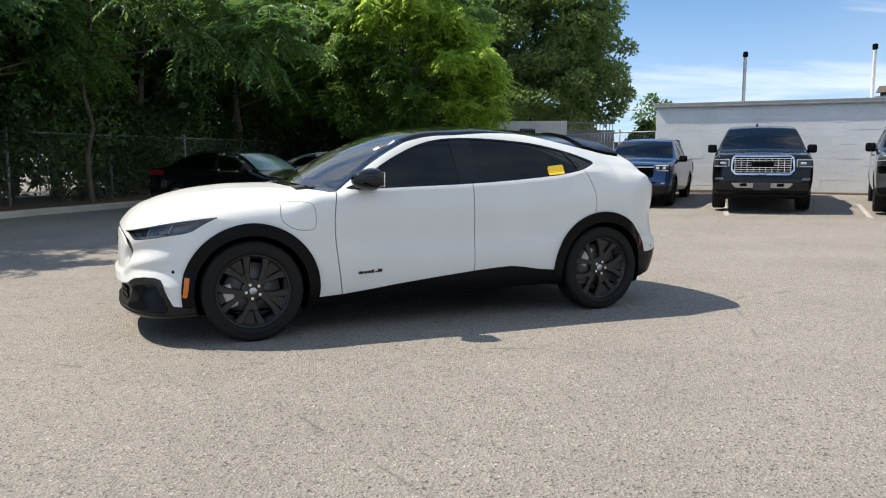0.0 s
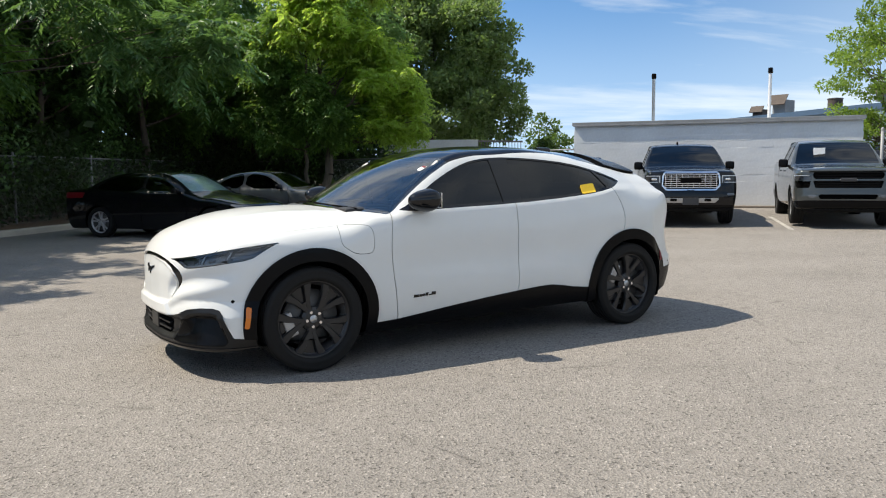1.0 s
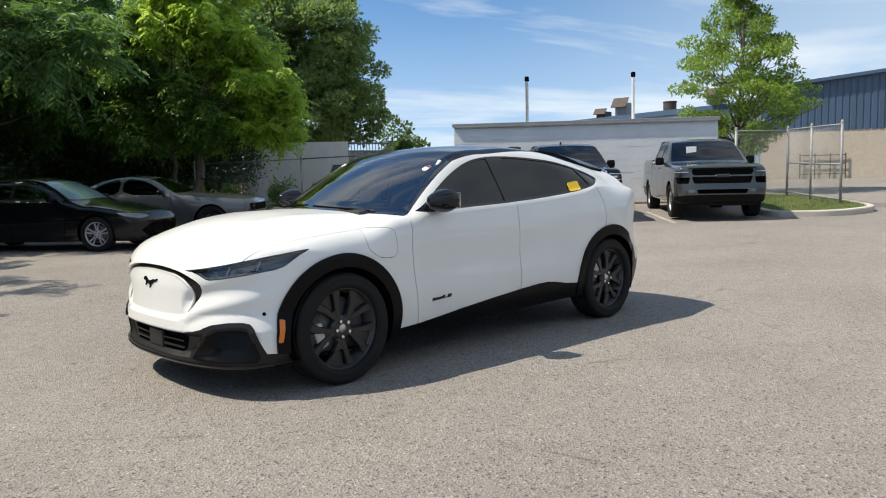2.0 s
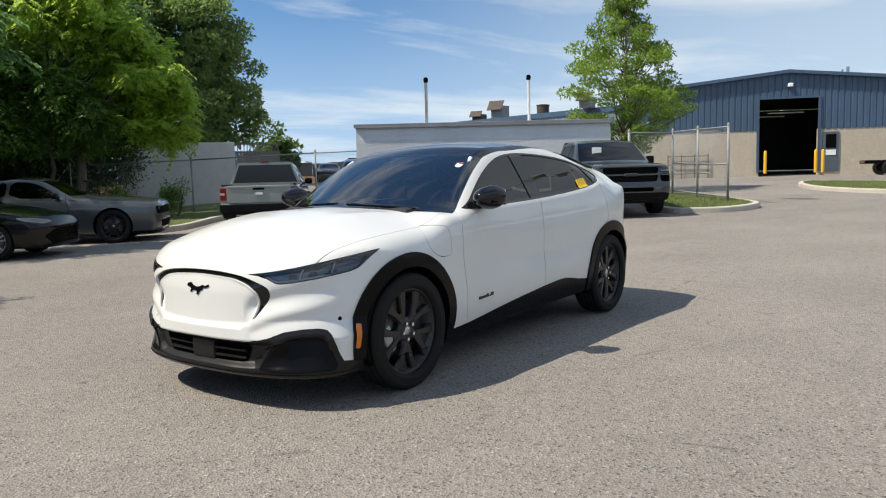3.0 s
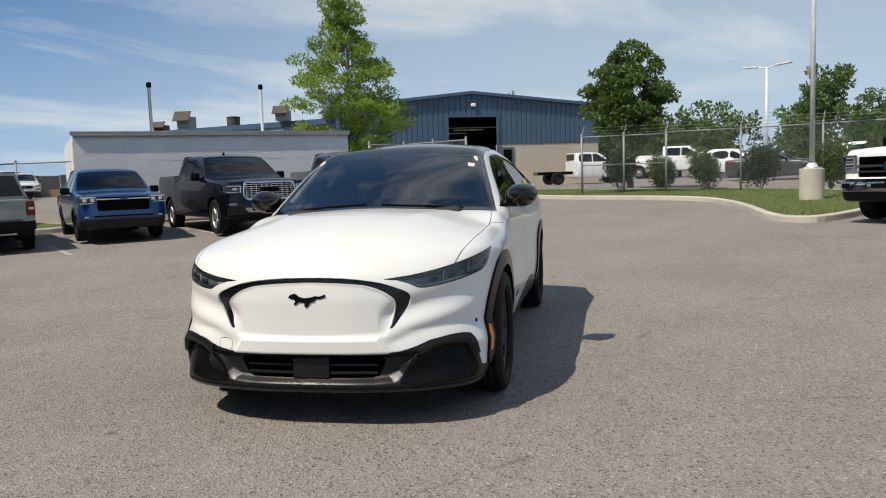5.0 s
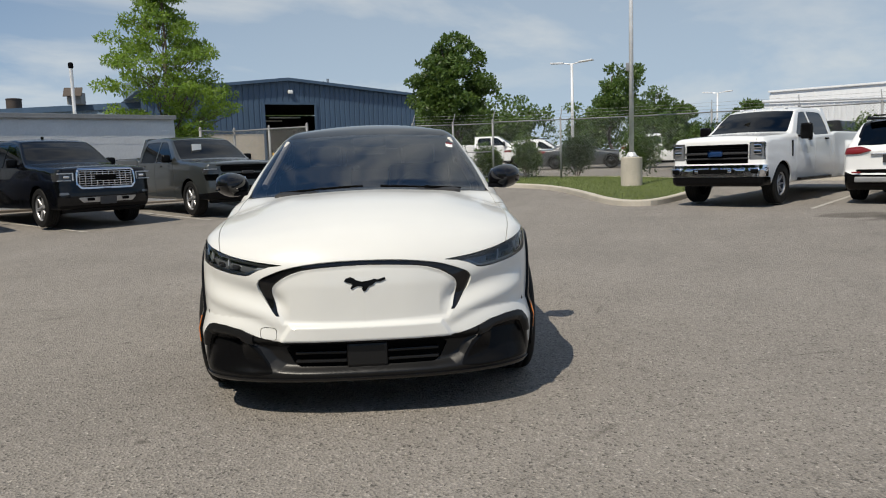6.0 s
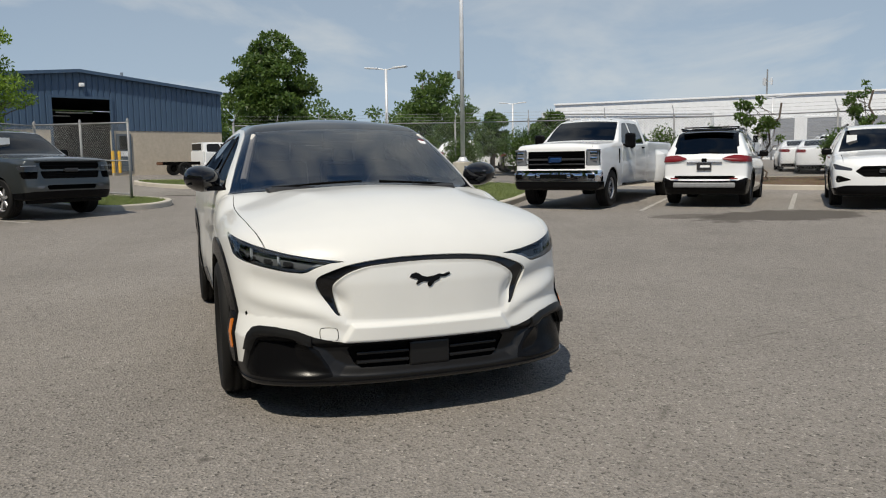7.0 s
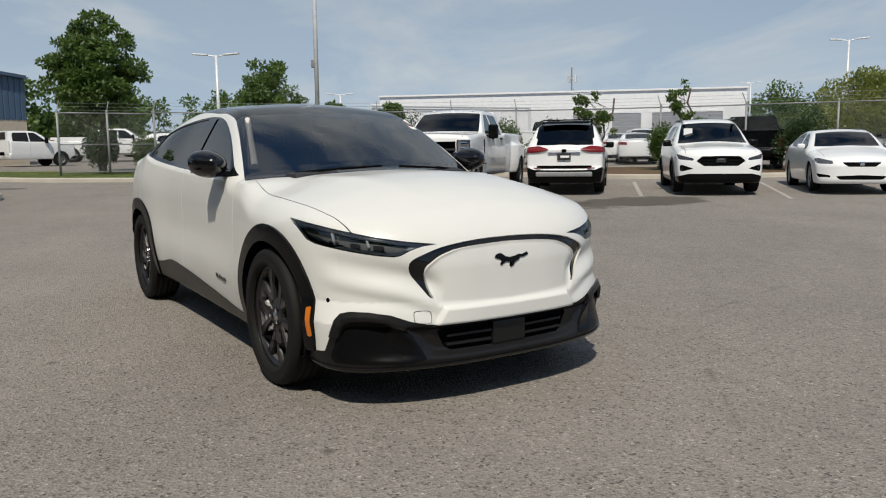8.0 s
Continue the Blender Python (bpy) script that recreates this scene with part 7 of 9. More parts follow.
def body_form(S):
    top, crown, sweep = curve1(*S["top"]), curve1(*S["crown"]), curve1(*S["sweep"])
    wide, belt, lean = curve1(*S["wide"]), curve1(*S["belt"]), S["lean"]
    face, tail = curve1(*S["face"]), curve1(*S["tail"])
    pc, pp, rc = S["plan"]
    half = S["half"]
    fz = S["floor"]
    bx, bs, bz, ba = S.get("flare", (0, 1, 0, 0))
    edge_r = S.get("soft", 0.08)

    def F(x, y, z):
        y = np.abs(y)
        zb = belt(x)
        w = wide(x)
        t = np.clip((z - fz) / 0.4, 0, 1)
        low = w - 0.05 * (1 - t) ** 2
        u = np.clip((z - fz - 0.4) / (zb - fz - 0.4 + 1e-6), 0, 1)
        low = low - S["shoulder"] * u ** 3
        g = np.maximum(z - zb, 0)
        green = w - S["shoulder"] - S["inset"] - lean * g - 0.12 * g * g
        k = np.clip((z - zb + 0.03) / 0.06, 0, 1)
        k = k * k * (3 - 2 * k)
        W = low * (1 - k) + green * k
        if ba:
            W = W + ba * np.clip(1.4 - np.abs((x - bx) / bs) ** 2.5 * 1.4, 0, 1) * np.clip((bz - z) / 0.12, 0, 1)
        T = top(x - sweep(x) * y * y) - crown(x) * y * y
        f = smax(y - W, (z - T) * 0.85, edge_r)
        X = face(z) + pc * (y / half) ** pp
        f = smax(f, (X - x) * 0.85, 0.05)
        R = S["L"] - tail(z) - rc * (y / half) ** 4
        f = smax(f, (x - R) * 0.85, S.get("tsoft", 0.05))
        return smax(f, fz - z, 0.04)

    return F


def vehicle(name, m, S, body_mat, label, category, group="", wheels_mat=M_RIM_SILVER, style="ten", roof_mat=None, rail=None, extras=(), shade=False, res=1.0, cab=False):
    car = thing(name, m, label, category, group)
    L = S["L"]
    skin = wrap(body_form(S), 1.1, L - 1.1, S.get("zc", 0.75), int(46 * res), int((L - 2.2) * 30 * res), int(40 * res), int(80 * res), 4.0)
    HUBS = [(hx, S["r"]) for hx in S["hubs"]]
    x, y, z = skin.xyz
    arch = np.minimum.reduce([np.hypot(x - hx, z - hz) - S["arch"] for hx, hz in HUBS])
    arch = np.maximum(arch, 0.45 - y)
    _, body = skin.cut(arch)
    panel("shell", body.moved(-0.02).both(), M_DARK, car, 0, 0, "dark inner shell behind the panels")
    for win in S["dlo"]:
        x, y, z = body.xyz
        gl, body = body.cut(np.where(y > 0.4, sd_poly(x, z, rounded(win, 1)), 9))
        for sk in (gl, gl.flipped()):
            panel("side_window", sk, M_GLASS_DARK, car, 0.01, -0.008, "dark side glass")
    rl = curve1(*S["rail"])
    x, y, z = body.xyz
    x0, x1 = S["ws"]
    sw = S["bow"]
    ws, body = body.cut(np.maximum.reduce([y - rl(x), x0 + sw * y * y - x, x - x1 - sw * 0.5 * y * y, S["zmin"] - z]))
    panel("windscreen", ws.both(), M_GLASS_DARK if not shade else M_GLASS_CLEAR, car, 0.01, -0.006)
    if shade:
        panel("sunshade", ws.both().moved(-0.015), M_SHADE, car, 0, 0, "folded silver sunshade behind the windscreen")
    if S.get("rs") and not (cab and S.get("back")):
        x, y, z = body.xyz
        x0, x1 = S["rs"]
        rsn, body = body.cut(np.maximum.reduce([y - rl(x) + 0.03, x0 - x, x - x1, S["rzmin"] - z]))
        panel("rear_window", rsn.both(), M_GLASS_DARK, car, 0.01, -0.006)
    if roof_mat:
        x, y, z = body.xyz
        rf, body = body.cut(np.maximum.reduce([y - rl(x) - 0.02, S["ws"][1] - 0.05 - x, x - S.get("roof_end", L), S["zmin"] + 0.15 - z]))
        panel("roof", rf.both(), roof_mat, car, 0.01, 0.0)
    for nm, poly, mat, lift, depth, pairwise in S.get("front", ()):
        x, y, z = body.xyz
        got, body = body.cut(np.where(x < 0.9, sd_poly(y + S.get("fq", 0.5) * x, z, poly), 9))
        for sk in ((got, got.flipped()) if pairwise else (got.both(),)):
            panel(nm, sk, mat, car, depth, lift)
    for nm, poly, mat, lift, depth, pairwise in S.get("rear", ()):
        x, y, z = body.xyz
        got, body = body.cut(np.where(x > L - 0.9, sd_poly(y + S.get("rq", 0.3) * (L - x), z, poly), 9))
        for sk in ((got, got.flipped()) if pairwise else (got.both(),)):
            panel(nm, sk, mat, car, depth, lift)
    for nm, poly, mat, lift in S.get("side", ()):
        x, y, z = body.xyz
        got, body = body.cut(np.where(y > 0.5, sd_poly(x, z, poly), 9))
        for sk in (got, got.flipped()):
            panel(nm, sk, mat, car, 0.03, lift)
    if S.get("trim"):
        x, y, z = body.xyz
        ring = np.minimum.reduce([np.hypot(x - hx, z - hz) - S["arch"] - S["trim"] for hx, hz in HUBS])
        got, body = body.cut(np.where(y > 0.5, ring, 9))
        for sk in (got, got.flipped()):
            fr, rr = sk.cut(sk.xyz[0] - L / 2)
            for s2 in (fr, rr):
                panel("wheel_arch_trim", s2, M_CLAD, car, 0.04, 0.012)
    for ln in S.get("gaps", ()):
        lx, lz = np.array(ln)[::-1, 0], np.array(ln)[::-1, 1]
        x, y, z = body.xyz
        body = body.slit(np.where((y > 0.5) & (z < lz[-1] + 0.05), x - np.interp(z, lz, lx), 9), 0.005)
    hood = S.get("hood")
    if hood:
        x, y, z = body.xyz
        body = body.slit(np.where((z > hood[2]) & (x < hood[1]), y - hood[0], 9), 0.004)
    if cab:
        x, y, z = body.xyz
        bed, body = body.cut(np.maximum.reduce([S["bed"][0] - x, x - S["bed"][1], y - S["bed"][2], S["bed"][3] - z]))
        panel("bed_floor", bed.both(), M_BEDCOVER, car, 0.02, -0.012, "black truck bed")
    x, y, z = body.xyz
    near_half, far_half = body, body.flipped()
    panel("body", near_half.plus(far_half), body_mat, car, 0.025)
    for hx, hz in HUBS:
        for sgn in (-1, 1):
            yw = sgn * (S["half"] - S["tw"] / 2 - 0.02 + (S.get("flare", (0, 1, 0, 0))[3] if S.get("flare") and hx > 3 else 0))
            wheel(car, (hx, yw, hz), S["r"], S["tw"], S["rim"], style, sgn, wheels_mat, seg=40)
            bm = bmesh.new()
            lathe(bm, [(S["arch"] + 0.01, -sgn * 0.12), (S["arch"] + 0.01, sgn * 0.10), (S["arch"] + 0.01, -sgn * 0.16), (0.08, -sgn * 0.165)], 28, at=(hx, sgn * (S["half"] - 0.16), hz))
            for v in bm.verts:
                v.co.z = max(v.co.z, S["floor"] + 0.02)
            part("wheel_liner", bm, M_DARK, car)
    bm = bmesh.new()
    box(bm, (L * 0.7, S["half"] * 1.3, 0.12), (L * 0.5, 0, S["floor"] + 0.09), 0.02)
    part("underfloor", bm, M_DARK, car)
    if cab and S.get("back"):
        # upright back of the cab with its window, bed rails and tailgate
        x0, x1, z0, z1, w0, w1 = S["back"]
        bm = bmesh.new()
        prism(bm, [(-w0, z0), (w0, z0), (w1, z1), (w1 - 0.06, z1 + 0.015), (-w1 + 0.06, z1 + 0.015), (-w1, z1)], x0, x1, "x")
        part("cab_back", bm, body_mat, car)
        bm = bmesh.new()
        zb_, i0, i1 = z0 + 0.09, w0 - 0.075, w1 - 0.03
        prism(bm, [(-i0, zb_), (i0, zb_), (i1, z1 - 0.055), (-i1, z1 - 0.055)], x1 - 0.004, x1 + 0.006, "x")
        part("rear_window", bm, M_BLACKGLOSS, car, "dark upright rear window")
        gw, g0, g1, rail_z = S["gate"]
        bm = bmesh.new()
        xg = L - S["tail"][-1][1]
        box(bm, (0.07, gw * 2, g1 - g0), (xg - 0.018, 0, (g0 + g1) / 2), 0.014)
        box(bm, (0.05, gw * 1.86, 0.05), (xg + 0.008, 0, g1 - 0.035), 0.012)
        part("tailgate", bm, body_mat, car)
        for sgn in (-1, 1):
            bm = bmesh.new()
            box(bm, (L - x1 - 0.22, 0.085, 0.03), ((L + x1) / 2 + 0.02, sgn * (gw + 0.09), g1 + 0.012), 0.01)
            part("bed_rail", bm, M_CLAD, car)
    mx, my, mz, mw, mh = S["mirror"]
    for sgn in (-1, 1):
        bm = bmesh.new()
        box(bm, (0.13, mw, mh), (mx, sgn * (my + mw / 2), mz), min(mh, 0.13) * 0.38, seg=3)
        mir = part("door_mirror", bm, S.get("mirror_mat") or M_CLAD, car, "", True)
        bm = bmesh.new()
        box(bm, (0.07, 0.14, 0.05), (mx - 0.01, sgn * (my - 0.03), mz - mh * 0.3), 0.015)
        part("stalk", bm, M_CLAD, mir)
    for nm, size, at, mat, bev in extras:
        bm = bmesh.new()
        box(bm, size, at, bev)
        part(nm, bm, mat, car)
    return car


def twin(nm, size, at, mat, bev=0.01):
    """The same small piece on both sides."""
    return ((nm, size, at, mat, bev), (nm, size, (at[0], -at[1], at[2]), mat, bev))


SEDAN = dict(L=4.88, half=0.92, top=((-0.3, 0.40), (0.0, 0.62), (0.1, 0.74), (0.35, 0.82), (0.8, 0.91), (1.25, 0.985), (1.38, 1.03), (1.8, 1.25), (2.15, 1.385), (2.5, 1.435), (3.0, 1.44), (3.5, 1.385), (3.9, 1.26), (4.25, 1.125), (4.5, 1.085), (4.8, 1.05), (4.95, 0.9)),
             crown=((0, 0.12), (1.2, 0.1), (1.5, 0.05), (2.4, 0.1), (4.8, 0.1)), sweep=((0, 0.0), (1.0, 0.1), (1.3, 0.35), (2.0, 0.25), (2.4, 0.0), (3.6, 0.0), (4.2, -0.1), (4.8, 0.0)),
             wide=((0, 0.84), (0.5, 0.90), (1.0, 0.92), (3.9, 0.92), (4.5, 0.88), (4.9, 0.82)), belt=((0, 0.85), (1.4, 0.95), (2.6, 0.985), (3.7, 1.02), (4.9, 1.04)), lean=0.48, inset=0.02, shoulder=0.05,
             face=((0.15, 0.06), (0.3, 0.0), (0.55, 0.0), (0.7, 0.06), (0.9, 0.2)), tail=((0.2, 0.12), (0.4, 0.02), (0.7, 0.0), (1.05, 0.03), (1.2, 0.1)), plan=(0.34, 4.0, 0.25), floor=0.19, hubs=(0.96, 3.785), r=0.335, arch=0.37, tw=0.22, rim=0.235,
             dlo=([(1.62, 0.965), (1.95, 1.15), (2.25, 1.305), (2.62, 1.365), (2.64, 0.985)], [(2.72, 0.985), (2.70, 1.37), (3.1, 1.36), (3.5, 1.28), (3.8, 1.15), (3.86, 1.05), (3.6, 1.01)]),
             ws=(1.33, 2.12), bow=0.28, rail=((1.3, 0.78), (1.7, 0.68), (2.2, 0.58), (3.3, 0.57), (4.3, 0.62)), zmin=1.0, rs=(3.38, 4.15), rzmin=1.12, zc=0.66,
             front=(("grille", [(-0.5, 0.28), (0.62, 0.26), (0.80, 0.40), (0.55, 0.52), (-0.5, 0.55)], M_CLAD, -0.02, 0.02, False), ("head_lamp", [(0.50, 0.66), (0.80, 0.62), (1.08, 0.67), (1.20, 0.75), (0.95, 0.735), (0.62, 0.70)], M_LAMPIN, -0.005, 0.02, True)),
             rear=(("tail_lamp", [(0.5, 0.84), (1.1, 0.86), (1.1, 0.98), (0.5, 0.97)], M_RED, 0.002, 0.02, True), ("rear_trim", [(-0.5, 0.0), (0.9, 0.0), (0.9, 0.34), (-0.5, 0.34)], M_CLAD, 0.0, 0.02, False)),
             gaps=([(1.60, 0.97), (1.52, 0.7), (1.6, 0.3)], [(2.68, 1.0), (2.68, 0.28)], [(3.7, 1.02), (3.62, 0.8), (3.4, 0.5), (3.35, 0.3)]), hood=(0.70, 1.33, 0.75), mirror=(1.78, 0.87, 1.02, 0.17, 0.12))

COUPE = dict(SEDAN, L=5.02, half=0.96, top=((-0.2, 0.60), (0.0, 0.80), (0.05, 0.88), (0.3, 0.935), (1.0, 0.99), (1.55, 1.03), (1.66, 1.06), (2.2, 1.31), (2.5, 1.405), (2.9, 1.44), (3.3, 1.405), (3.9, 1.23), (4.2, 1.12), (4.6, 1.09), (4.95, 1.05), (5.1, 0.9)),
             wide=((0, 0.90), (0.4, 0.94), (1.0, 0.96), (2.4, 0.94), (3.9, 0.975), (4.6, 0.93), (5.0, 0.87)), belt=((0, 0.86), (1.6, 0.97), (2.8, 0.99), (3.6, 1.03), (5.0, 1.05)), face=((0.15, 0.10), (0.3, 0.03), (0.55, 0.0), (0.78, 0.02), (0.9, 0.1)), tail=((0.2, 0.12), (0.4, 0.02), (0.7, 0.0), (1.05, 0.03), (1.2, 0.1)), plan=(0.20, 5.0, 0.2), hubs=(0.98, 3.93), r=0.36, arch=0.40, tw=0.26, rim=0.262,
             dlo=([(1.98, 0.99), (2.3, 1.21), (2.6, 1.34), (2.98, 1.375), (3.02, 1.0)], [(3.08, 1.0), (3.05, 1.37), (3.3, 1.33), (3.62, 1.17), (3.72, 1.06), (3.6, 1.02)]), ws=(1.62, 2.42), rail=((1.6, 0.80), (2.0, 0.70), (2.5, 0.60), (3.3, 0.58), (4.3, 0.64)), zmin=1.03, rs=(3.3, 4.05), rzmin=1.14,
             front=(("grille", [(-0.5, 0.60), (0.86, 0.60), (0.88, 0.755), (-0.5, 0.765)], M_DARK, -0.05, 0.06, False), ("lower_intake", [(-0.5, 0.30), (0.60, 0.30), (0.66, 0.46), (-0.5, 0.47)], M_DARK, -0.03, 0.04, False), ("front_splitter", [(-0.5, 0.1), (1.2, 0.1), (1.2, 0.245), (-0.5, 0.245)], M_CLAD, 0.02, 0.03, False)),
             gaps=([(1.90, 0.98), (1.84, 0.7), (1.9, 0.3)], [(3.12, 1.0), (3.15, 0.6), (3.1, 0.28)]), hood=(0.78, 1.6, 0.8), mirror=(2.08, 0.90, 1.04, 0.18, 0.12))

COMPACT_TRUCK = dict(L=5.07, half=0.92, top=((-0.2, 0.80), (0.0, 0.98), (0.05, 1.06), (0.3, 1.12), (0.9, 1.17), (1.3, 1.20), (1.42, 1.25), (1.95, 1.60), (2.25, 1.71), (2.7, 1.745), (3.2, 1.735), (3.36, 1.725), (3.40, 1.66), (3.45, 1.22), (3.47, 1.15), (3.8, 1.14), (5.0, 1.13), (5.1, 1.0)),
             crown=((0, 0.06), (1.2, 0.06), (1.5, 0.03), (2.4, 0.08), (3.3, 0.08), (3.7, 0.0), (5, 0.0)), sweep=((0, 0), (1.1, 0.05), (1.4, 0.22), (2.0, 0.15), (2.4, 0), (5, 0)),
             wide=((0, 0.86), (0.4, 0.905), (1.0, 0.92), (4.2, 0.92), (5.0, 0.89)), belt=((0, 1.0), (1.4, 1.12), (3.46, 1.16), (3.52, 1.25), (5.0, 1.25)), lean=0.34, inset=0.02, shoulder=0.03,
             face=((0.25, 0.10), (0.42, 0.02), (0.6, 0.0), (0.85, 0.02), (1.05, 0.05), (1.3, 0.2)), tail=((0.25, 0.2), (0.4, 0.08), (0.6, 0.05), (1.2, 0.05)), plan=(0.17, 5.0, 0.07), floor=0.30, hubs=(0.93, 4.0), r=0.365, arch=0.41, tw=0.23, rim=0.235,
             dlo=([(1.72, 1.14), (2.0, 1.36), (2.28, 1.55), (2.56, 1.60), (2.56, 1.15)], [(2.66, 1.15), (2.66, 1.61), (3.15, 1.60), (3.30, 1.55), (3.30, 1.20)]),
             ws=(1.36, 2.10), bow=0.18, rail=((1.3, 0.80), (1.8, 0.72), (2.3, 0.64), (3.3, 0.63), (3.6, 0.66)), zmin=1.2, rs=(3.405, 3.56), rzmin=1.22, zc=0.85, soft=0.035, tsoft=0.02,
             front=(("head_lamp", [(0.56, 0.88), (1.06, 0.88), (1.06, 1.04), (0.56, 1.05)], M_LAMPDARK, -0.005, 0.02, True), ("grille", [(-0.5, 0.72), (0.52, 0.72), (0.55, 0.80), (0.55, 1.035), (-0.5, 1.035)], M_DARK, -0.02, 0.03, False), ("lower_bumper", [(-0.5, 0.2), (1.3, 0.2), (1.3, 0.44), (0.9, 0.52), (-0.5, 0.54)], M_SATIN, 0.004, 0.03, False)),
             rear=(("tail_lamp", [(0.745, 0.78), (1.0, 0.78), (1.0, 1.08), (0.745, 1.08)], M_RED, 0.012, 0.03, True), ("rear_valance", [(-0.5, 0.2), (1.3, 0.2), (1.3, 0.66), (-0.5, 0.66)], M_CLAD, 0.0, 0.03, False)),
             trim=0.06, gaps=([(1.62, 1.15), (1.56, 0.8), (1.6, 0.4)], [(2.61, 1.15), (2.61, 0.38)], [(3.36, 1.15), (3.38, 1.1), (3.32, 0.7), (3.2, 0.38)], [(3.54, 1.14), (3.54, 0.4)]), hood=(0.76, 1.38, 1.0), mirror=(1.80, 0.88, 1.19, 0.20, 0.17), bed=(3.70, 4.98, 0.76, 1.05), back=(3.34, 3.50, 1.10, 1.715, 0.865, 0.665), gate=(0.735, 0.70, 1.135, 1.10))

FULL_TRUCK = dict(COMPACT_TRUCK, L=5.85, half=1.01, top=((-0.2, 0.90), (0.0, 1.08), (0.05, 1.17), (0.25, 1.23), (1.2, 1.29), (1.45, 1.31), (1.56, 1.36), (2.1, 1.70), (2.4, 1.83), (2.9, 1.885), (3.6, 1.875), (3.82, 1.865), (3.86, 1.79), (3.92, 1.44), (3.94, 1.38), (4.3, 1.375), (5.8, 1.365), (5.9, 1.2)),
             crown=((0, 0.05), (1.2, 0.05), (1.5, 0.03), (2.4, 0.07), (3.8, 0.07), (4.2, 0.0), (5.8, 0.0)), sweep=((0, 0), (1.2, 0.03), (1.5, 0.18), (2.1, 0.12), (2.5, 0), (5.8, 0)),
             wide=((0, 0.95), (0.4, 0.995), (1.0, 1.01), (5.0, 1.01), (5.8, 0.99)), belt=((0, 1.1), (1.5, 1.23), (3.92, 1.27), (3.98, 1.45), (5.8, 1.45)), lean=0.33, plan=(0.16, 5.0, 0.06),
             face=((0.3, 0.12), (0.45, 0.02), (0.62, 0.0), (0.9, 0.03), (1.15, 0.05), (1.4, 0.2)), tail=((0.3, 0.2), (0.5, 0.03), (0.7, 0.0), (0.78, 0.08), (1.4, 0.08)), floor=0.36, hubs=(0.98, 4.63), r=0.40, arch=0.46, tw=0.275, rim=0.262,
             dlo=([(1.88, 1.24), (1.93, 1.30), (2.2, 1.51), (2.46, 1.71), (2.56, 1.745), (2.83, 1.755), (2.845, 1.74), (2.845, 1.25), (2.83, 1.24)], [(2.905, 1.25), (2.905, 1.745), (2.92, 1.76), (3.62, 1.75), (3.70, 1.735), (3.78, 1.60), (3.80, 1.28), (3.78, 1.26), (2.92, 1.24)]), ws=(1.50, 2.30), rail=((1.5, 0.88), (2.0, 0.79), (2.5, 0.70), (3.8, 0.69), (4.1, 0.72)), zmin=1.31, rs=(3.94, 4.08), rzmin=1.44, zc=0.95,
             trim=0.0, gaps=([(1.84, 1.26), (1.76, 0.9), (1.8, 0.46)], [(2.87, 1.26), (2.87, 0.44)], [(3.83, 1.26), (3.84, 1.2), (3.8, 0.8), (3.7, 0.44)], [(4.02, 1.37), (4.02, 0.44)]), hood=(0.84, 1.5, 1.1), mirror=(2.0, 0.97, 1.33, 0.20, 0.19), bed=(4.25, 5.72, 0.84, 1.2), back=(3.81, 3.975, 1.32, 1.855, 0.935, 0.735), gate=(0.80, 0.80, 1.36, 1.3))

CHROME_FRONT = (("head_lamp", [(0.66, 0.93), (1.12, 0.93), (1.14, 1.10), (0.66, 1.11)], M_LAMPDARK, -0.005, 0.02, True),
                ("grille_surround", [(-0.5, 1.135), (-0.5, 1.175), (0.58, 1.175), (0.635, 1.12), (0.635, 0.86), (0.54, 0.765), (-0.5, 0.765), (-0.5, 0.80), (0.52, 0.80), (0.595, 0.875), (0.595, 1.10), (0.56, 1.135)], M_CHROME, 0.02, 0.04, False),
                ("grille", [(-0.5, 0.80), (0.52, 0.80), (0.595, 0.875), (0.595, 1.10), (0.56, 1.135), (-0.5, 1.135)], M_DARK, -0.03, 0.03, False),
                ("fog_lamp", [(0.78, 0.66), (1.0, 0.66), (1.0, 0.71), (0.78, 0.71)], M_LAMPIN, 0.0, 0.02, True),
                ("skid_plate", [(-0.5, 0.50), (0.52, 0.50), (0.62, 0.60), (-0.5, 0.60)], M_STEEL, 0.01, 0.03, False),
                ("lower_bumper", [(-0.5, 0.2), (1.3, 0.2), (1.3, 0.44), (-0.5, 0.47)], M_CLAD, 0.0, 0.03, False))
DARK_FRONT = (("head_lamp", [(0.70, 0.96), (1.12, 0.98), (1.14, 1.07), (0.70, 1.06)], M_LAMPDARK, -0.005, 0.02, True),
              ("grille", [(-0.5, 0.985), (0.66, 0.985), (0.69, 1.08), (0.66, 1.14), (-0.5, 1.14)], M_DARK, -0.03, 0.03, False),
              ("grille", [(-0.5, 0.80), (0.62, 0.80), (0.68, 0.95), (-0.5, 0.95)], M_DARK, -0.03, 0.03, False),
              ("lamp_notch", [(0.74, 0.80), (1.06, 0.80), (1.10, 0.94), (0.72, 0.94)], M_CLAD, -0.02, 0.03, True),
              ("fog_lamp", [(0.60, 0.60), (0.76, 0.60), (0.76, 0.66), (0.60, 0.66)], M_LAMPIN, 0.0, 0.02, True),
              ("intake", [(-0.5, 0.575), (0.52, 0.575), (0.56, 0.67), (-0.5, 0.67)], M_DARK, -0.02, 0.03, False),
              ("lower_bumper", [(-0.5, 0.2), (1.3, 0.2), (1.3, 0.50), (0.8, 0.545), (-0.5, 0.55)], M_CLAD, 0.0, 0.03, False))
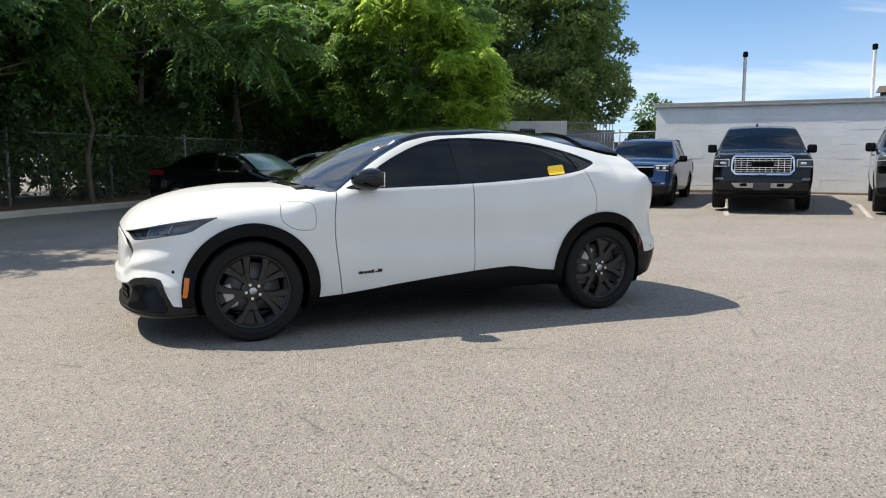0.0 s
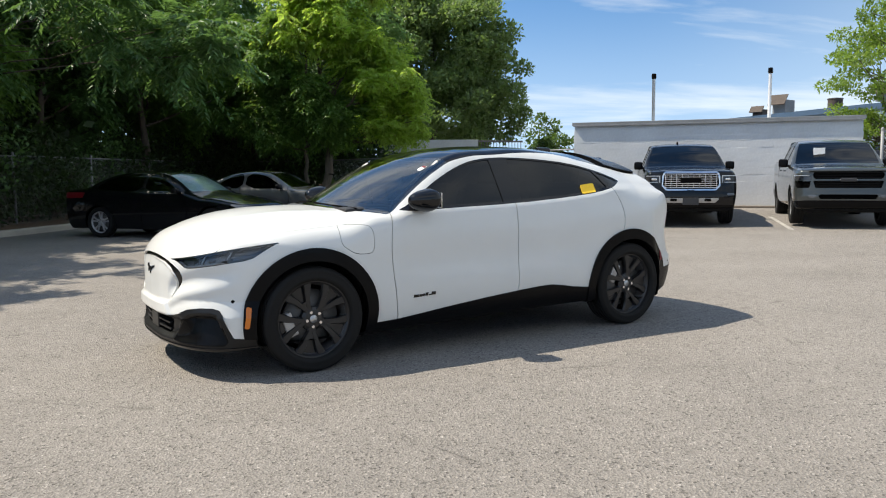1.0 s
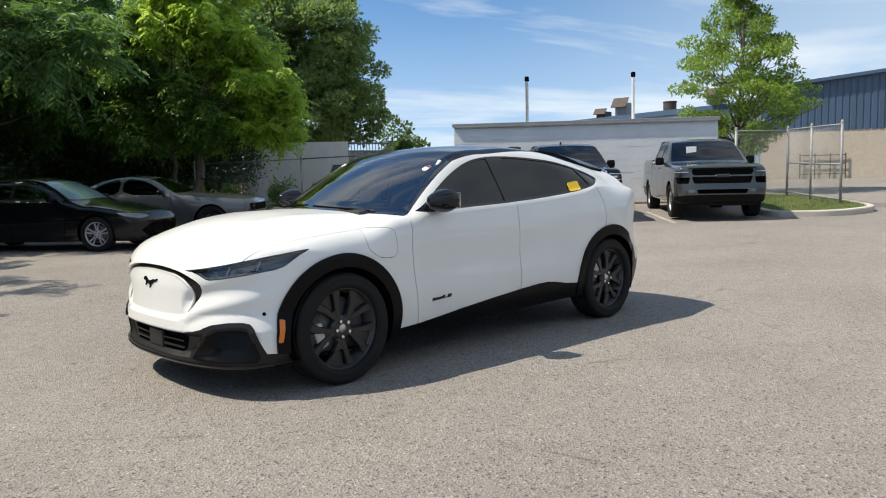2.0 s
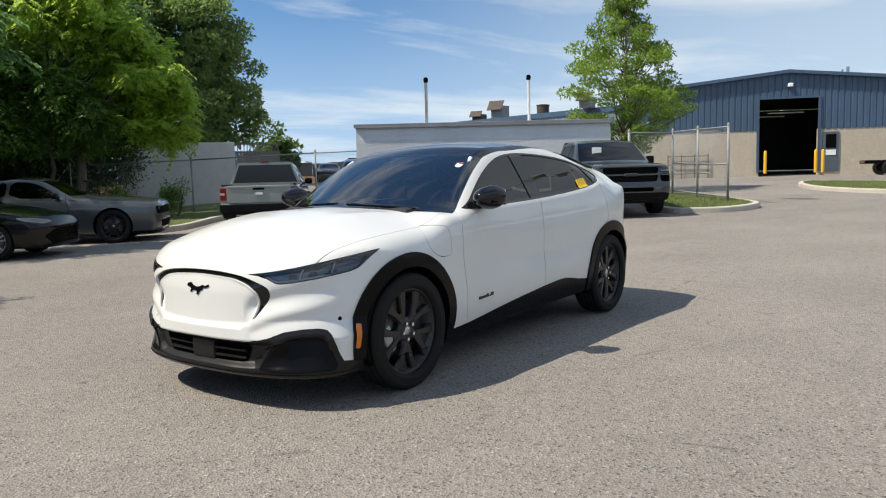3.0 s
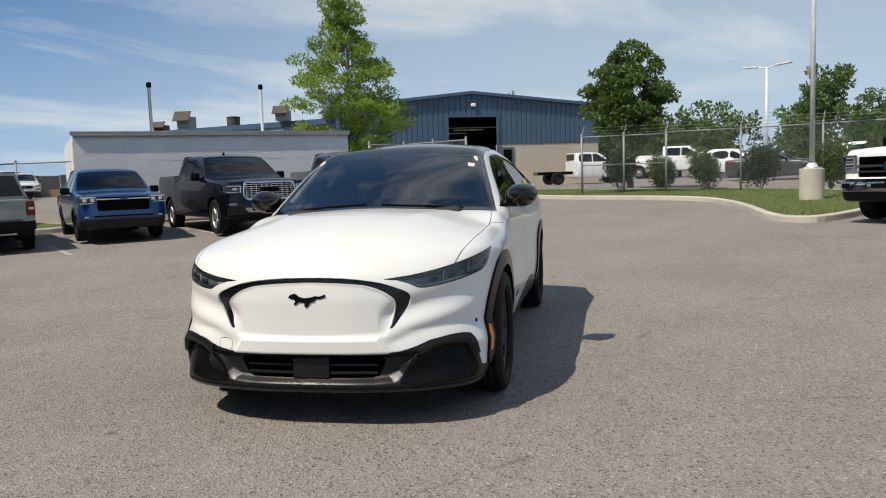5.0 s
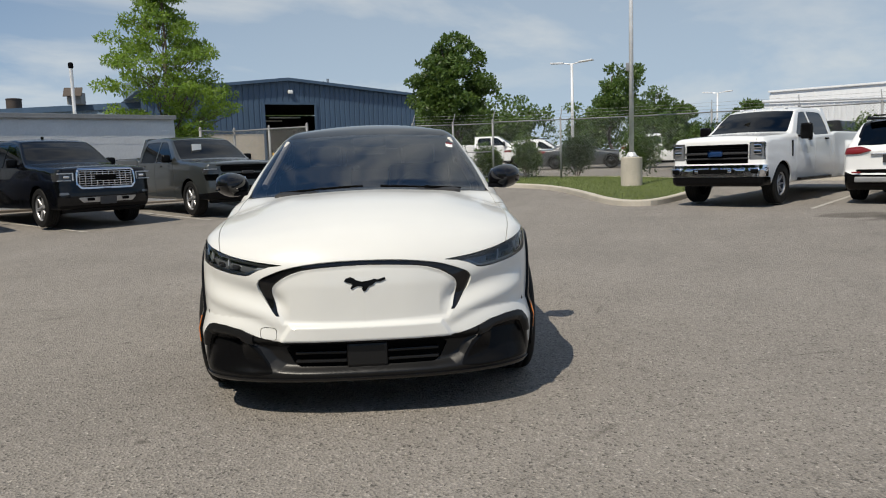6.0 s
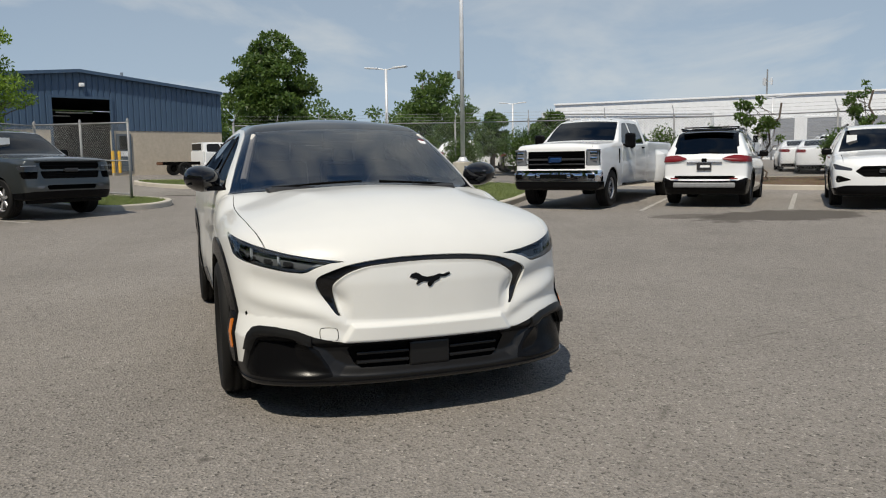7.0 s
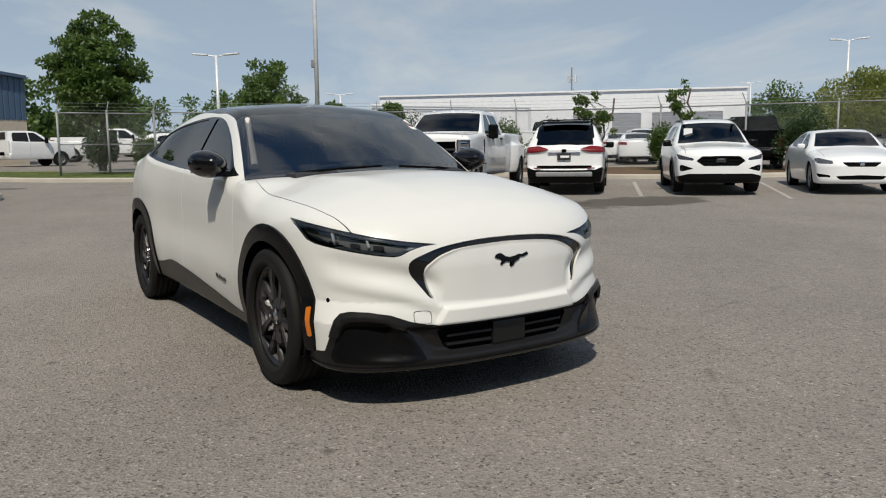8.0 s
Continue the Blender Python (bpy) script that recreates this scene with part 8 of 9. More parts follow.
HEAVY_TRUCK = dict(FULL_TRUCK, L=6.70, half=1.015, top=((-0.2, 1.1), (0.0, 1.30), (0.05, 1.38), (0.25, 1.43), (1.2, 1.48), (1.42, 1.50), (1.52, 1.55), (2.0, 1.87), (2.3, 2.01), (2.8, 2.075), (3.6, 2.065), (3.80, 2.05), (3.84, 1.97), (3.90, 1.58), (3.92, 1.52), (4.3, 1.51), (6.6, 1.50), (6.8, 1.3)),
              wide=((0, 0.98), (0.3, 1.01), (1.0, 1.015), (6.0, 1.015), (6.7, 1.0)), belt=((0, 1.3), (1.5, 1.40), (3.90, 1.44), (3.96, 1.6), (6.7, 1.6)), face=((0.35, 0.10), (0.5, 0.0), (0.72, 0.0), (0.75, 0.08), (1.3, 0.09), (1.5, 0.2)), plan=(0.10, 6.0, 0.05), floor=0.42, hubs=(1.02, 5.45), r=0.415, arch=0.48, tw=0.27, rim=0.24,
              dlo=([(1.82, 1.42), (1.87, 1.48), (2.1, 1.68), (2.36, 1.89), (2.46, 1.935), (2.77, 1.945), (2.785, 1.93), (2.785, 1.43), (2.77, 1.42)], [(2.845, 1.43), (2.845, 1.935), (2.86, 1.95), (3.56, 1.94), (3.66, 1.925), (3.74, 1.80), (3.76, 1.46), (3.74, 1.44), (2.86, 1.42)]), ws=(1.45, 2.22), rail=((1.4, 0.88), (1.9, 0.80), (2.4, 0.72), (3.8, 0.71), (4.1, 0.74)), zmin=1.49, rs=(3.92, 4.05), rzmin=1.6, zc=1.0,
              front=(("head_lamp", [(0.72, 0.93), (1.05, 0.93), (1.05, 1.27), (0.72, 1.27)], M_REFL, 0.0, 0.03, True), ("grille", [(-0.5, 0.86), (0.70, 0.86), (0.70, 1.25), (-0.5, 1.25)], M_DARK, -0.02, 0.03, False),
                     ("chrome_bumper", [(-0.5, 0.60), (1.06, 0.60), (1.06, 0.83), (-0.5, 0.83)], M_CHROME, 0.05, 0.06, False), ("lower_bumper", [(-0.5, 0.3), (1.1, 0.3), (1.1, 0.585), (-0.5, 0.585)], M_CLAD, 0.03, 0.05, False)),
              rear=(("tail_lamp", [(0.80, 1.0), (1.1, 1.0), (1.1, 1.35), (0.80, 1.35)], M_RED, 0.01, 0.03, True),), fq=0.3,
              gaps=([(1.80, 1.44), (1.72, 1.0), (1.76, 0.56)], [(2.81, 1.44), (2.81, 0.54)], [(3.80, 1.44), (3.81, 1.4), (3.78, 0.9), (3.7, 0.54)], [(4.00, 1.5), (4.00, 0.54)]), hood=(0.82, 1.45, 1.3), mirror=(1.92, 1.02, 1.50, 0.24, 0.34), bed=(4.22, 6.55, 0.84, 1.3), back=(3.79, 3.955, 1.46, 2.045, 0.945, 0.735), gate=(0.80, 0.85, 1.49, 1.4), flare=(5.45, 0.75, 1.30, 0.19))

SUV = dict(SEDAN, L=4.78, half=0.96, top=((-0.2, 0.62), (0.0, 0.84), (0.06, 0.95), (0.3, 1.03), (0.9, 1.10), (1.22, 1.14), (1.35, 1.19), (1.95, 1.55), (2.25, 1.675), (2.8, 1.735), (3.6, 1.70), (4.2, 1.60), (4.32, 1.52), (4.55, 1.24), (4.68, 1.08), (4.85, 0.8)),
           crown=((0, 0.10), (1.2, 0.08), (1.5, 0.04), (2.4, 0.08), (4.7, 0.08)), wide=((0, 0.86), (0.4, 0.93), (1.0, 0.96), (3.9, 0.96), (4.4, 0.93), (4.8, 0.86)), belt=((0, 0.98), (1.4, 1.06), (2.8, 1.11), (4.0, 1.18), (4.8, 1.2)), lean=0.40,
           face=((0.2, 0.10), (0.35, 0.01), (0.6, 0.0), (0.8, 0.03), (1.0, 0.12)), tail=((0.25, 0.15), (0.45, 0.0), (0.75, 0.0), (0.9, 0.05), (1.1, 0.08), (1.3, 0.15)), plan=(0.26, 4.0, 0.16), floor=0.24, hubs=(0.97, 3.82), r=0.365, arch=0.41, tw=0.245, rim=0.245,
           dlo=([(1.70, 1.08), (2.0, 1.30), (2.3, 1.50), (2.62, 1.58), (2.62, 1.10)], [(2.70, 1.10), (2.70, 1.585), (3.3, 1.56), (3.55, 1.50), (3.6, 1.15)], [(3.68, 1.17), (3.64, 1.48), (3.95, 1.38), (4.15, 1.25)]), ws=(1.30, 2.12), bow=0.25, rail=((1.3, 0.82), (1.8, 0.72), (2.3, 0.63), (4.0, 0.62), (4.6, 0.70)), zmin=1.13, rs=(4.27, 4.58), rzmin=1.18, zc=0.78,
           front=(("grille", [(-0.5, 0.62), (0.36, 0.62), (0.54, 0.73), (0.42, 0.835), (-0.5, 0.85)], M_DARK, -0.015, 0.03, False), ("head_lamp", [(0.60, 0.74), (0.98, 0.77), (1.16, 0.90), (0.98, 0.875), (0.60, 0.79)], M_LAMPDARK, -0.005, 0.02, True), ("fog_vent", [(0.58, 0.565), (0.88, 0.50), (0.96, 0.52), (0.94, 0.64), (0.86, 0.645)], M_DARK, -0.015, 0.03, True), ("lower_bumper", [(-0.5, 0.1), (1.4, 0.1), (1.4, 0.36), (0.95, 0.40), (0.7, 0.45), (-0.5, 0.455)], M_CLAD, 0.002, 0.03, False)),
           rear=(("tail_lamp", [(0.3, 0.95), (1.1, 0.97), (1.1, 1.09), (0.3, 1.05)], M_RED, 0.004, 0.02, True), ("rear_trim", [(-0.5, 0.0), (1.2, 0.0), (1.2, 0.45), (-0.5, 0.45)], M_CLAD, 0.0, 0.03, False)),
           side=(("sill_trim", [(1.3, 0.0), (1.3, 0.36), (3.5, 0.36), (3.5, 0.0)], M_CLAD, 0.004),), trim=0.05, gaps=([(1.66, 1.09), (1.58, 0.8), (1.66, 0.38)], [(2.66, 1.1), (2.66, 0.38)], [(3.66, 1.16), (3.62, 0.95), (3.4, 0.6), (3.35, 0.38)]), hood=(0.74, 1.3, 0.9), mirror=(1.80, 0.90, 1.14, 0.20, 0.15))
HYBRID = dict(SUV, L=4.60, half=0.925, top=((-0.2, 0.66), (0.0, 0.88), (0.06, 0.99), (0.3, 1.04), (0.9, 1.09), (1.2, 1.12), (1.33, 1.17), (1.9, 1.53), (2.2, 1.645), (2.7, 1.695), (3.5, 1.675), (4.02, 1.62), (4.14, 1.53), (4.36, 1.22), (4.46, 1.10), (4.6, 1.02), (4.7, 0.8)),
              wide=((0, 0.84), (0.4, 0.90), (1.0, 0.925), (3.7, 0.925), (4.2, 0.90), (4.6, 0.85)), hubs=(0.93, 3.62), plan=(0.24, 4.0, 0.14), tail=((0.25, 0.15), (0.42, 0.02), (0.55, 0.0), (0.66, 0.05), (0.9, 0.06), (1.08, 0.02), (1.15, 0.08), (1.4, 0.2)),
              dlo=([(1.66, 1.09), (1.95, 1.30), (2.25, 1.48), (2.55, 1.555), (2.55, 1.11)], [(2.63, 1.11), (2.63, 1.56), (3.2, 1.54), (3.42, 1.48), (3.46, 1.16)], [(3.56, 1.20), (3.52, 1.46), (3.8, 1.38), (3.92, 1.28)]), ws=(1.28, 2.08), rs=(4.10, 4.42), rzmin=1.13, rail=((1.3, 0.80), (1.8, 0.70), (2.3, 0.62), (4.0, 0.62), (4.5, 0.74)),
              rear=(("tail_lamp", [(0.36, 1.02), (0.60, 0.97), (1.1, 0.95), (1.1, 1.06), (0.66, 1.10)], M_RED, 0.02, 0.04, True), ("rear_trim", [(-0.5, 0.0), (1.2, 0.0), (1.2, 0.50), (0.9, 0.62), (0.70, 0.555), (-0.5, 0.545)], M_CLAD, 0.0, 0.03, False), ("lower_guard", [(-0.5, 0.585), (0.62, 0.585), (0.68, 0.66), (-0.5, 0.66)], M_DARK, -0.02, 0.03, False)), gaps=([(1.62, 1.1), (1.54, 0.8), (1.6, 0.38)], [(2.6, 1.1), (2.6, 0.38)], [(3.5, 1.16), (3.46, 0.95), (3.25, 0.6), (3.2, 0.38)]))
SMALL_SEDAN = dict(SEDAN, L=4.62, half=0.895, top=((-0.3, 0.42), (0.0, 0.66), (0.1, 0.76), (0.35, 0.84), (0.8, 0.92), (1.15, 0.985), (1.3, 1.03), (1.7, 1.24), (2.0, 1.355), (2.35, 1.405), (2.8, 1.41), (3.3, 1.35), (3.7, 1.22), (4.0, 1.12), (4.25, 1.08), (4.55, 1.05), (4.7, 0.9)), wide=((0, 0.82), (0.5, 0.875), (1.0, 0.895), (3.7, 0.895), (4.3, 0.86), (4.65, 0.80)), hubs=(0.93, 3.60), r=0.325, arch=0.36,
                   dlo=([(1.55, 0.965), (1.85, 1.14), (2.1, 1.28), (2.45, 1.335), (2.47, 0.985)], [(2.55, 0.985), (2.53, 1.34), (2.9, 1.335), (3.3, 1.25), (3.6, 1.12), (3.66, 1.04), (3.4, 1.01)]), ws=(1.25, 1.98), rail=((1.2, 0.76), (1.6, 0.66), (2.1, 0.57), (3.1, 0.56), (4.1, 0.6)), rs=(3.2, 3.95),
                   front=(("grille", [(-0.5, 0.56), (0.26, 0.56), (0.40, 0.645), (-0.5, 0.66)], M_DARK, -0.01, 0.02, False), ("head_lamp", [(0.58, 0.62), (0.95, 0.63), (1.16, 0.73), (1.0, 0.755), (0.62, 0.69)], M_LAMPIN, -0.005, 0.02, True), ("lower_grille", [(-0.5, 0.28), (0.42, 0.28), (0.52, 0.36), (-0.5, 0.40)], M_DARK, -0.02, 0.03, False), ("fog_vent", [(0.62, 0.33), (0.95, 0.34), (1.0, 0.42), (0.64, 0.38)], M_DARK, -0.01, 0.02, True)),
                   gaps=([(1.53, 0.97), (1.45, 0.7), (1.52, 0.3)], [(2.51, 1.0), (2.51, 0.28)], [(3.5, 1.02), (3.42, 0.8), (3.2, 0.5), (3.15, 0.3)]), hood=(0.68, 1.25, 0.78), mirror=(1.68, 0.85, 1.01, 0.17, 0.12), mirror_mat=M_PAINT_WHITE)


def place(x, y, deg):
    """Front centre of a vehicle on the lot; deg: the way its tail points."""
    c, s = math.cos(radians(deg)), math.sin(radians(deg))
    z = (gz(x + c * 0.95, y + s * 0.95) + gz(x + c * 3.9, y + s * 3.9)) / 2
    return pose(x, y, z, 0, 0, deg)


def bars(n, y0, y1, z0, z1, xx, mat, name="grille_bar", t=0.014):
    return tuple((name, (0.03, y1 - y0, t), (xx, (y0 + y1) / 2, z0 + (z1 - z0) * k / (n - 1)), mat, 0.004) for k in range(n))


black_sedan = vehicle("sedan", place(-2.35, 16.95, 154), SEDAN, M_PAINT_BLACK, "black sedan with a silver sunshade and machined alloy wheels", "car", style="ten", shade=True,
                      extras=twin("headlamp_marker", (0.05, 0.12, 0.03), (0.42, 0.80, 0.70), M_AMBER))
grey_coupe = vehicle("coupe", place(-0.12, 19.56, 161), COUPE, M_PAINT_GREY, "dark grey muscle coupe with black wheels and front splitter", "car", wheels_mat=M_RIM_BLACK, style="ten",
                     extras=bars(3, -0.7, 0.7, 0.63, 0.74, 0.06, M_CLAD) + twin("lamp_ring", (0.03, 0.16, 0.12), (0.075, 0.62, 0.685), M_LAMPIN, 0.02))
silver_truck = vehicle("pickup_truck", place(1.82 + 5.07 * 0.399, 18.93 + 5.07 * 0.917, -113.5) @ Matrix.Diagonal((1, 1, 0.935, 1)), COMPACT_TRUCK, M_PAINT_SILVER, "silver-grey compact pickup truck seen from its tailgate", "pickup truck", "compact pickups", wheels_mat=M_RIM_BLACK, style="six", cab=True,
                       extras=(("tailgate_handle", (0.03, 0.26, 0.05), (5.045, 0, 1.05), M_DARK, 0.01), ("badge", (0.02, 0.21, 0.08), (5.045, 0, 0.93), M_CHROME, 0.035), ("brake_lamp", (0.05, 0.20, 0.04), (3.49, 0, 1.735), M_RED, 0.008), ("tow_bar", (0.08, 1.1, 0.05), (4.95, 0, 0.40), M_STEEL, 0.02), ("rear_bumper", (0.16, 1.78, 0.20), (5.02, 0, 0.575), M_CLAD, 0.03)) + twin("lamp_mark", (0.02, 0.10, 0.05), (5.03, 0.83, 0.93), M_DRL, 0.006) + twin("bumper_end", (0.05, 0.22, 0.05), (5.06, 0.76, 0.665), M_PAINT_SILVER, 0.012))
blue_truck = vehicle("pickup_truck", place(4.42, 18.3, 66) @ Matrix.Diagonal((1, 1, 0.935, 1)), COMPACT_TRUCK, M_PAINT_BLUE, "deep blue compact pickup truck backed against a block wall", "pickup truck", "compact pickups", wheels_mat=M_RIM_BLACK, style="six", cab=True,
                     extras=bars(6, -0.54, 0.54, 0.75, 0.93, 0.035, M_CLAD) + (("grille_strip", (0.05, 1.10, 0.03), (0.03, 0, 0.985), M_CHROME, 0.008), ("badge", (0.02, 0.17, 0.06), (0.01, 0, 0.985), M_PAINT_BLUE, 0.02)) + twin("lamp_strip", (0.04, 0.30, 0.03), (0.065, 0.70, 1.03), M_CHROME, 0.006) + twin("lamp_strip", (0.05, 0.31, 0.02), (0.075, 0.71, 0.895), M_DRL, 0.006) + twin("projector", (0.05, 0.09, 0.08), (0.055, 0.62, 0.965), M_CHROME, 0.02) + twin("projector", (0.05, 0.09, 0.08), (0.075, 0.77, 0.965), M_CHROME, 0.02) + (("bumper_strip", (0.03, 1.2, 0.035), (0.0, 0, 0.60), M_CLAD, 0.008),) + twin("fog_lamp", (0.03, 0.26, 0.03), (0.06, 0.66, 0.585), M_DRL, 0.006))
mesh_bars = bars(7, -0.56, 0.56, 0.83, 1.11, 0.055, M_CHROME, t=0.012) + tuple(("grille_upright", (0.025, 0.012, 0.30), (0.05, -0.54 + 0.12 * k, 0.97), M_CHROME, 0.003) for k in range(10))
black_truck = vehicle("pickup_truck", place(6.66, 16.15, 69), dict(FULL_TRUCK, front=CHROME_FRONT), M_PAINT_BLACK, "black full-size pickup truck with a chrome mesh grille", "pickup truck", "full-size pickups", style="six", cab=True,
                      extras=mesh_bars + (("air_dam", (0.10, 1.66, 0.14), (0.32, 0, 0.36), M_CLAD, 0.03), ("badge", (0.03, 0.44, 0.11), (0.035, 0, 0.99), M_DARK, 0.02), ("plate_holder", (0.03, 0.34, 0.16), (-0.01, 0, 0.53), M_PLATE, 0.01), ("aerial", (0.09, 0.04, 0.06), (2.75, 0.1, 1.90), M_DARK, 0.015)) + twin("tow_hook", (0.06, 0.14, 0.06), (-0.01, 0.36, 0.56), M_DARK, 0.02) + twin("lamp_strip", (0.06, 0.30, 0.018), (0.085, 0.80, 1.085), M_DRL, 0.005) + twin("lamp_strip", (0.06, 0.30, 0.018), (0.095, 0.80, 0.945), M_DRL, 0.005) + twin("lamp_strip", (0.06, 0.018, 0.15), (0.075, 0.66, 1.015), M_DRL, 0.005) + twin("projector", (0.05, 0.12, 0.05), (0.09, 0.78, 1.015), M_CHROME, 0.015))
grey_truck = vehicle("pickup_truck", place(9.25, 14.5, 62.5), dict(FULL_TRUCK, front=DARK_FRONT), M_PAINT_IRON, "iron grey full-size pickup truck with a black grille", "pickup truck", "full-size pickups", style="six", cab=True,
                     extras=bars(3, -0.62, 0.62, 1.01, 1.11, 0.05, M_CLAD) + bars(4, -0.58, 0.58, 0.82, 0.93, 0.05, M_CLAD) + (("air_dam", (0.10, 1.66, 0.14), (0.32, 0, 0.36), M_CLAD, 0.03), ("badge", (0.04, 0.30, 0.075), (0.012, 0, 0.968), M_PLATE, 0.02), ("badge_trim", (0.03, 0.33, 0.012), (0.012, 0, 0.968), M_CHROME, 0.004), ("windscreen_notice", (0.012, 0.24, 0.19), (1.865, 0.34, 1.575), M_PAPER, 0.002), ("bonnet_edge", (0.04, 1.5, 0.03), (0.06, 0, 1.155), M_PAINT_IRON, 0.012)) + twin("lamp_strip", (0.05, 0.30, 0.015), (0.10, 0.86, 1.055), M_DRL, 0.004) + twin("door_handle", (0.20, 0.03, 0.03), (2.55, 1.005, 1.16), M_PAINT_IRON, 0.01) + twin("door_handle", (0.20, 0.03, 0.03), (3.58, 1.005, 1.17), M_PAINT_IRON, 0.01))
white_truck = vehicle("pickup_truck", place(11.15, 4.46, -25), HEAVY_TRUCK, M_PAINT_WHITE, "white heavy-duty crew cab pickup truck with dual rear wheels", "pickup truck", "full-size pickups", style="eight", cab=True,
                      extras=bars(9, -0.68, 0.68, 0.89, 1.23, 0.105, M_CLAD, t=0.010) + (("grille_beam", (0.05, 1.36, 0.045), (0.085, 0, 1.07), M_PLATE, 0.012), ("grille_beam", (0.05, 1.36, 0.03), (0.09, 0, 0.965), M_PLATE, 0.01), ("badge", (0.03, 0.30, 0.12), (0.062, 0, 1.07), M_PAINT_BLUE, 0.045), ("badge_rim", (0.02, 0.33, 0.145), (0.070, 0, 1.07), M_CHROME, 0.05)) + tuple(("roof_marker", (0.09, 0.06, 0.03), (2.42, yy, 2.04), M_PAINT_WHITE, 0.01) for yy in (-0.5, -0.2, 0, 0.2, 0.5)) + twin("fog_lamp", (0.03, 0.16, 0.09), (-0.02, 0.85, 0.70), M_DARK, 0.02) + (("bumper_slot", (0.03, 0.9, 0.09), (-0.045, 0, 0.70), M_DARK, 0.02),) + twin("tow_hook", (0.05, 0.09, 0.06), (-0.06, 0.36, 0.70), M_CHROME, 0.02) + twin("step_bar", (1.9, 0.12, 0.06), (2.8, 1.0, 0.48), M_CLAD, 0.02) + twin("lamp_frame", (0.04, 0.025, 0.30), (0.10, 0.715, 1.13), M_CHROME, 0.006) + twin("lamp_frame", (0.04, 0.025, 0.30), (0.15, 0.985, 1.13), M_CHROME, 0.006) + twin("lamp_frame", (0.05, 0.28, 0.025), (0.12, 0.85, 1.275), M_CHROME, 0.006) + twin("projector", (0.06, 0.16, 0.08), (0.125, 0.86, 1.20), M_CHROME, 0.02) + twin("projector", (0.06, 0.16, 0.08), (0.125, 0.86, 1.08), M_CHROME, 0.02) + twin("fender_vent", (0.06, 0.02, 0.34), (1.50, 1.012, 1.14), M_DARK, 0.005) + twin("door_handle", (0.20, 0.03, 0.035), (2.50, 1.012, 1.33), M_DARK, 0.01) + twin("door_handle", (0.20, 0.03, 0.035), (3.52, 1.012, 1.34), M_DARK, 0.01))
c_r, s_r = math.cos(radians(158)), math.sin(radians(158))
white_hybrid = vehicle("sport_utility", place(11.15 - 4.6 * c_r, 1.23 - 4.6 * s_r, 158), HYBRID, M_PAINT_WHITE, "pearl white compact sport utility with a black roof, tail outward", "car", style="ten", roof_mat=M_BLACKGLOSS,
                       extras=(("number_plate", (0.02, 0.31, 0.155), (4.575, 0, 0.865), M_PLATE, 0.006), ("plate_bar", (0.01, 0.20, 0.05), (4.588, 0.02, 0.865), M_PAPER, 0.002), ("badge", (0.02, 0.11, 0.075), (4.585, 0, 1.0), M_DARK, 0.03), ("bright_strip", (0.03, 0.74, 0.02), (4.57, 0, 0.955), M_CHROME, 0.006), ("rear_wiper", (0.02, 0.4, 0.02), (4.42, 0.1, 1.16), M_DARK, 0.005), ("bumper_strip", (0.06, 1.30, 0.11), (4.585, 0, 0.46), M_GALV, 0.03), ("rear_spoiler", (0.22, 1.10, 0.04), (4.10, 0, 1.655), M_BLACKGLOSS, 0.015)) + twin("rear_reflector", (0.02, 0.16, 0.03), (4.60, 0.62, 0.60), M_RED, 0.006) + twin("roof_rail", (1.9, 0.05, 0.04), (2.9, 0.60, 1.70), M_CLAD, 0.015) + tuple(("cross_bar", (0.06, 1.2, 0.03), (xx, 0, 1.74), M_CLAD, 0.012) for xx in (2.4, 3.5)))
white_suv = vehicle("sport_utility", place(9.72, -1.90, -20), SUV, M_PAINT_WHITE, "white mid-size sport utility with a black grille", "car", style="ten", wheels_mat=M_RIM_BLACK,
                    extras=bars(3, -0.42, 0.42, 0.66, 0.81, 0.03, M_CLAD) + (("badge", (0.03, 0.19, 0.075), (0.012, 0, 0.745), M_PLATE, 0.03), ("badge_rim", (0.02, 0.21, 0.095), (0.02, 0, 0.745), M_CHROME, 0.035), ("windscreen_notice", (0.012, 0.20, 0.16), (1.75, 0.52, 1.41), M_PAPER, 0.002)) + twin("roof_rail", (1.9, 0.05, 0.04), (2.9, 0.60, 1.72), M_CLAD, 0.015) + twin("fog_lamp", (0.03, 0.07, 0.05), (0.16, 0.78, 0.56), M_LAMPIN, 0.01))
white_sedan = vehicle("sedan", place(8.75, -4.6, -24), SMALL_SEDAN, M_PAINT_WHITE, "white small sedan with clear headlamps", "car", style="ten",
                      extras=(("grille_wing", (0.03, 0.74, 0.025), (0.03, 0, 0.655), M_CHROME, 0.008), ("badge", (0.03, 0.10, 0.08), (0.015, 0, 0.62), M_CHROME, 0.02)) + twin("marker_lamp", (0.05, 0.05, 0.10), (0.30, 0.74, 0.70), M_AMBER, 0.01))

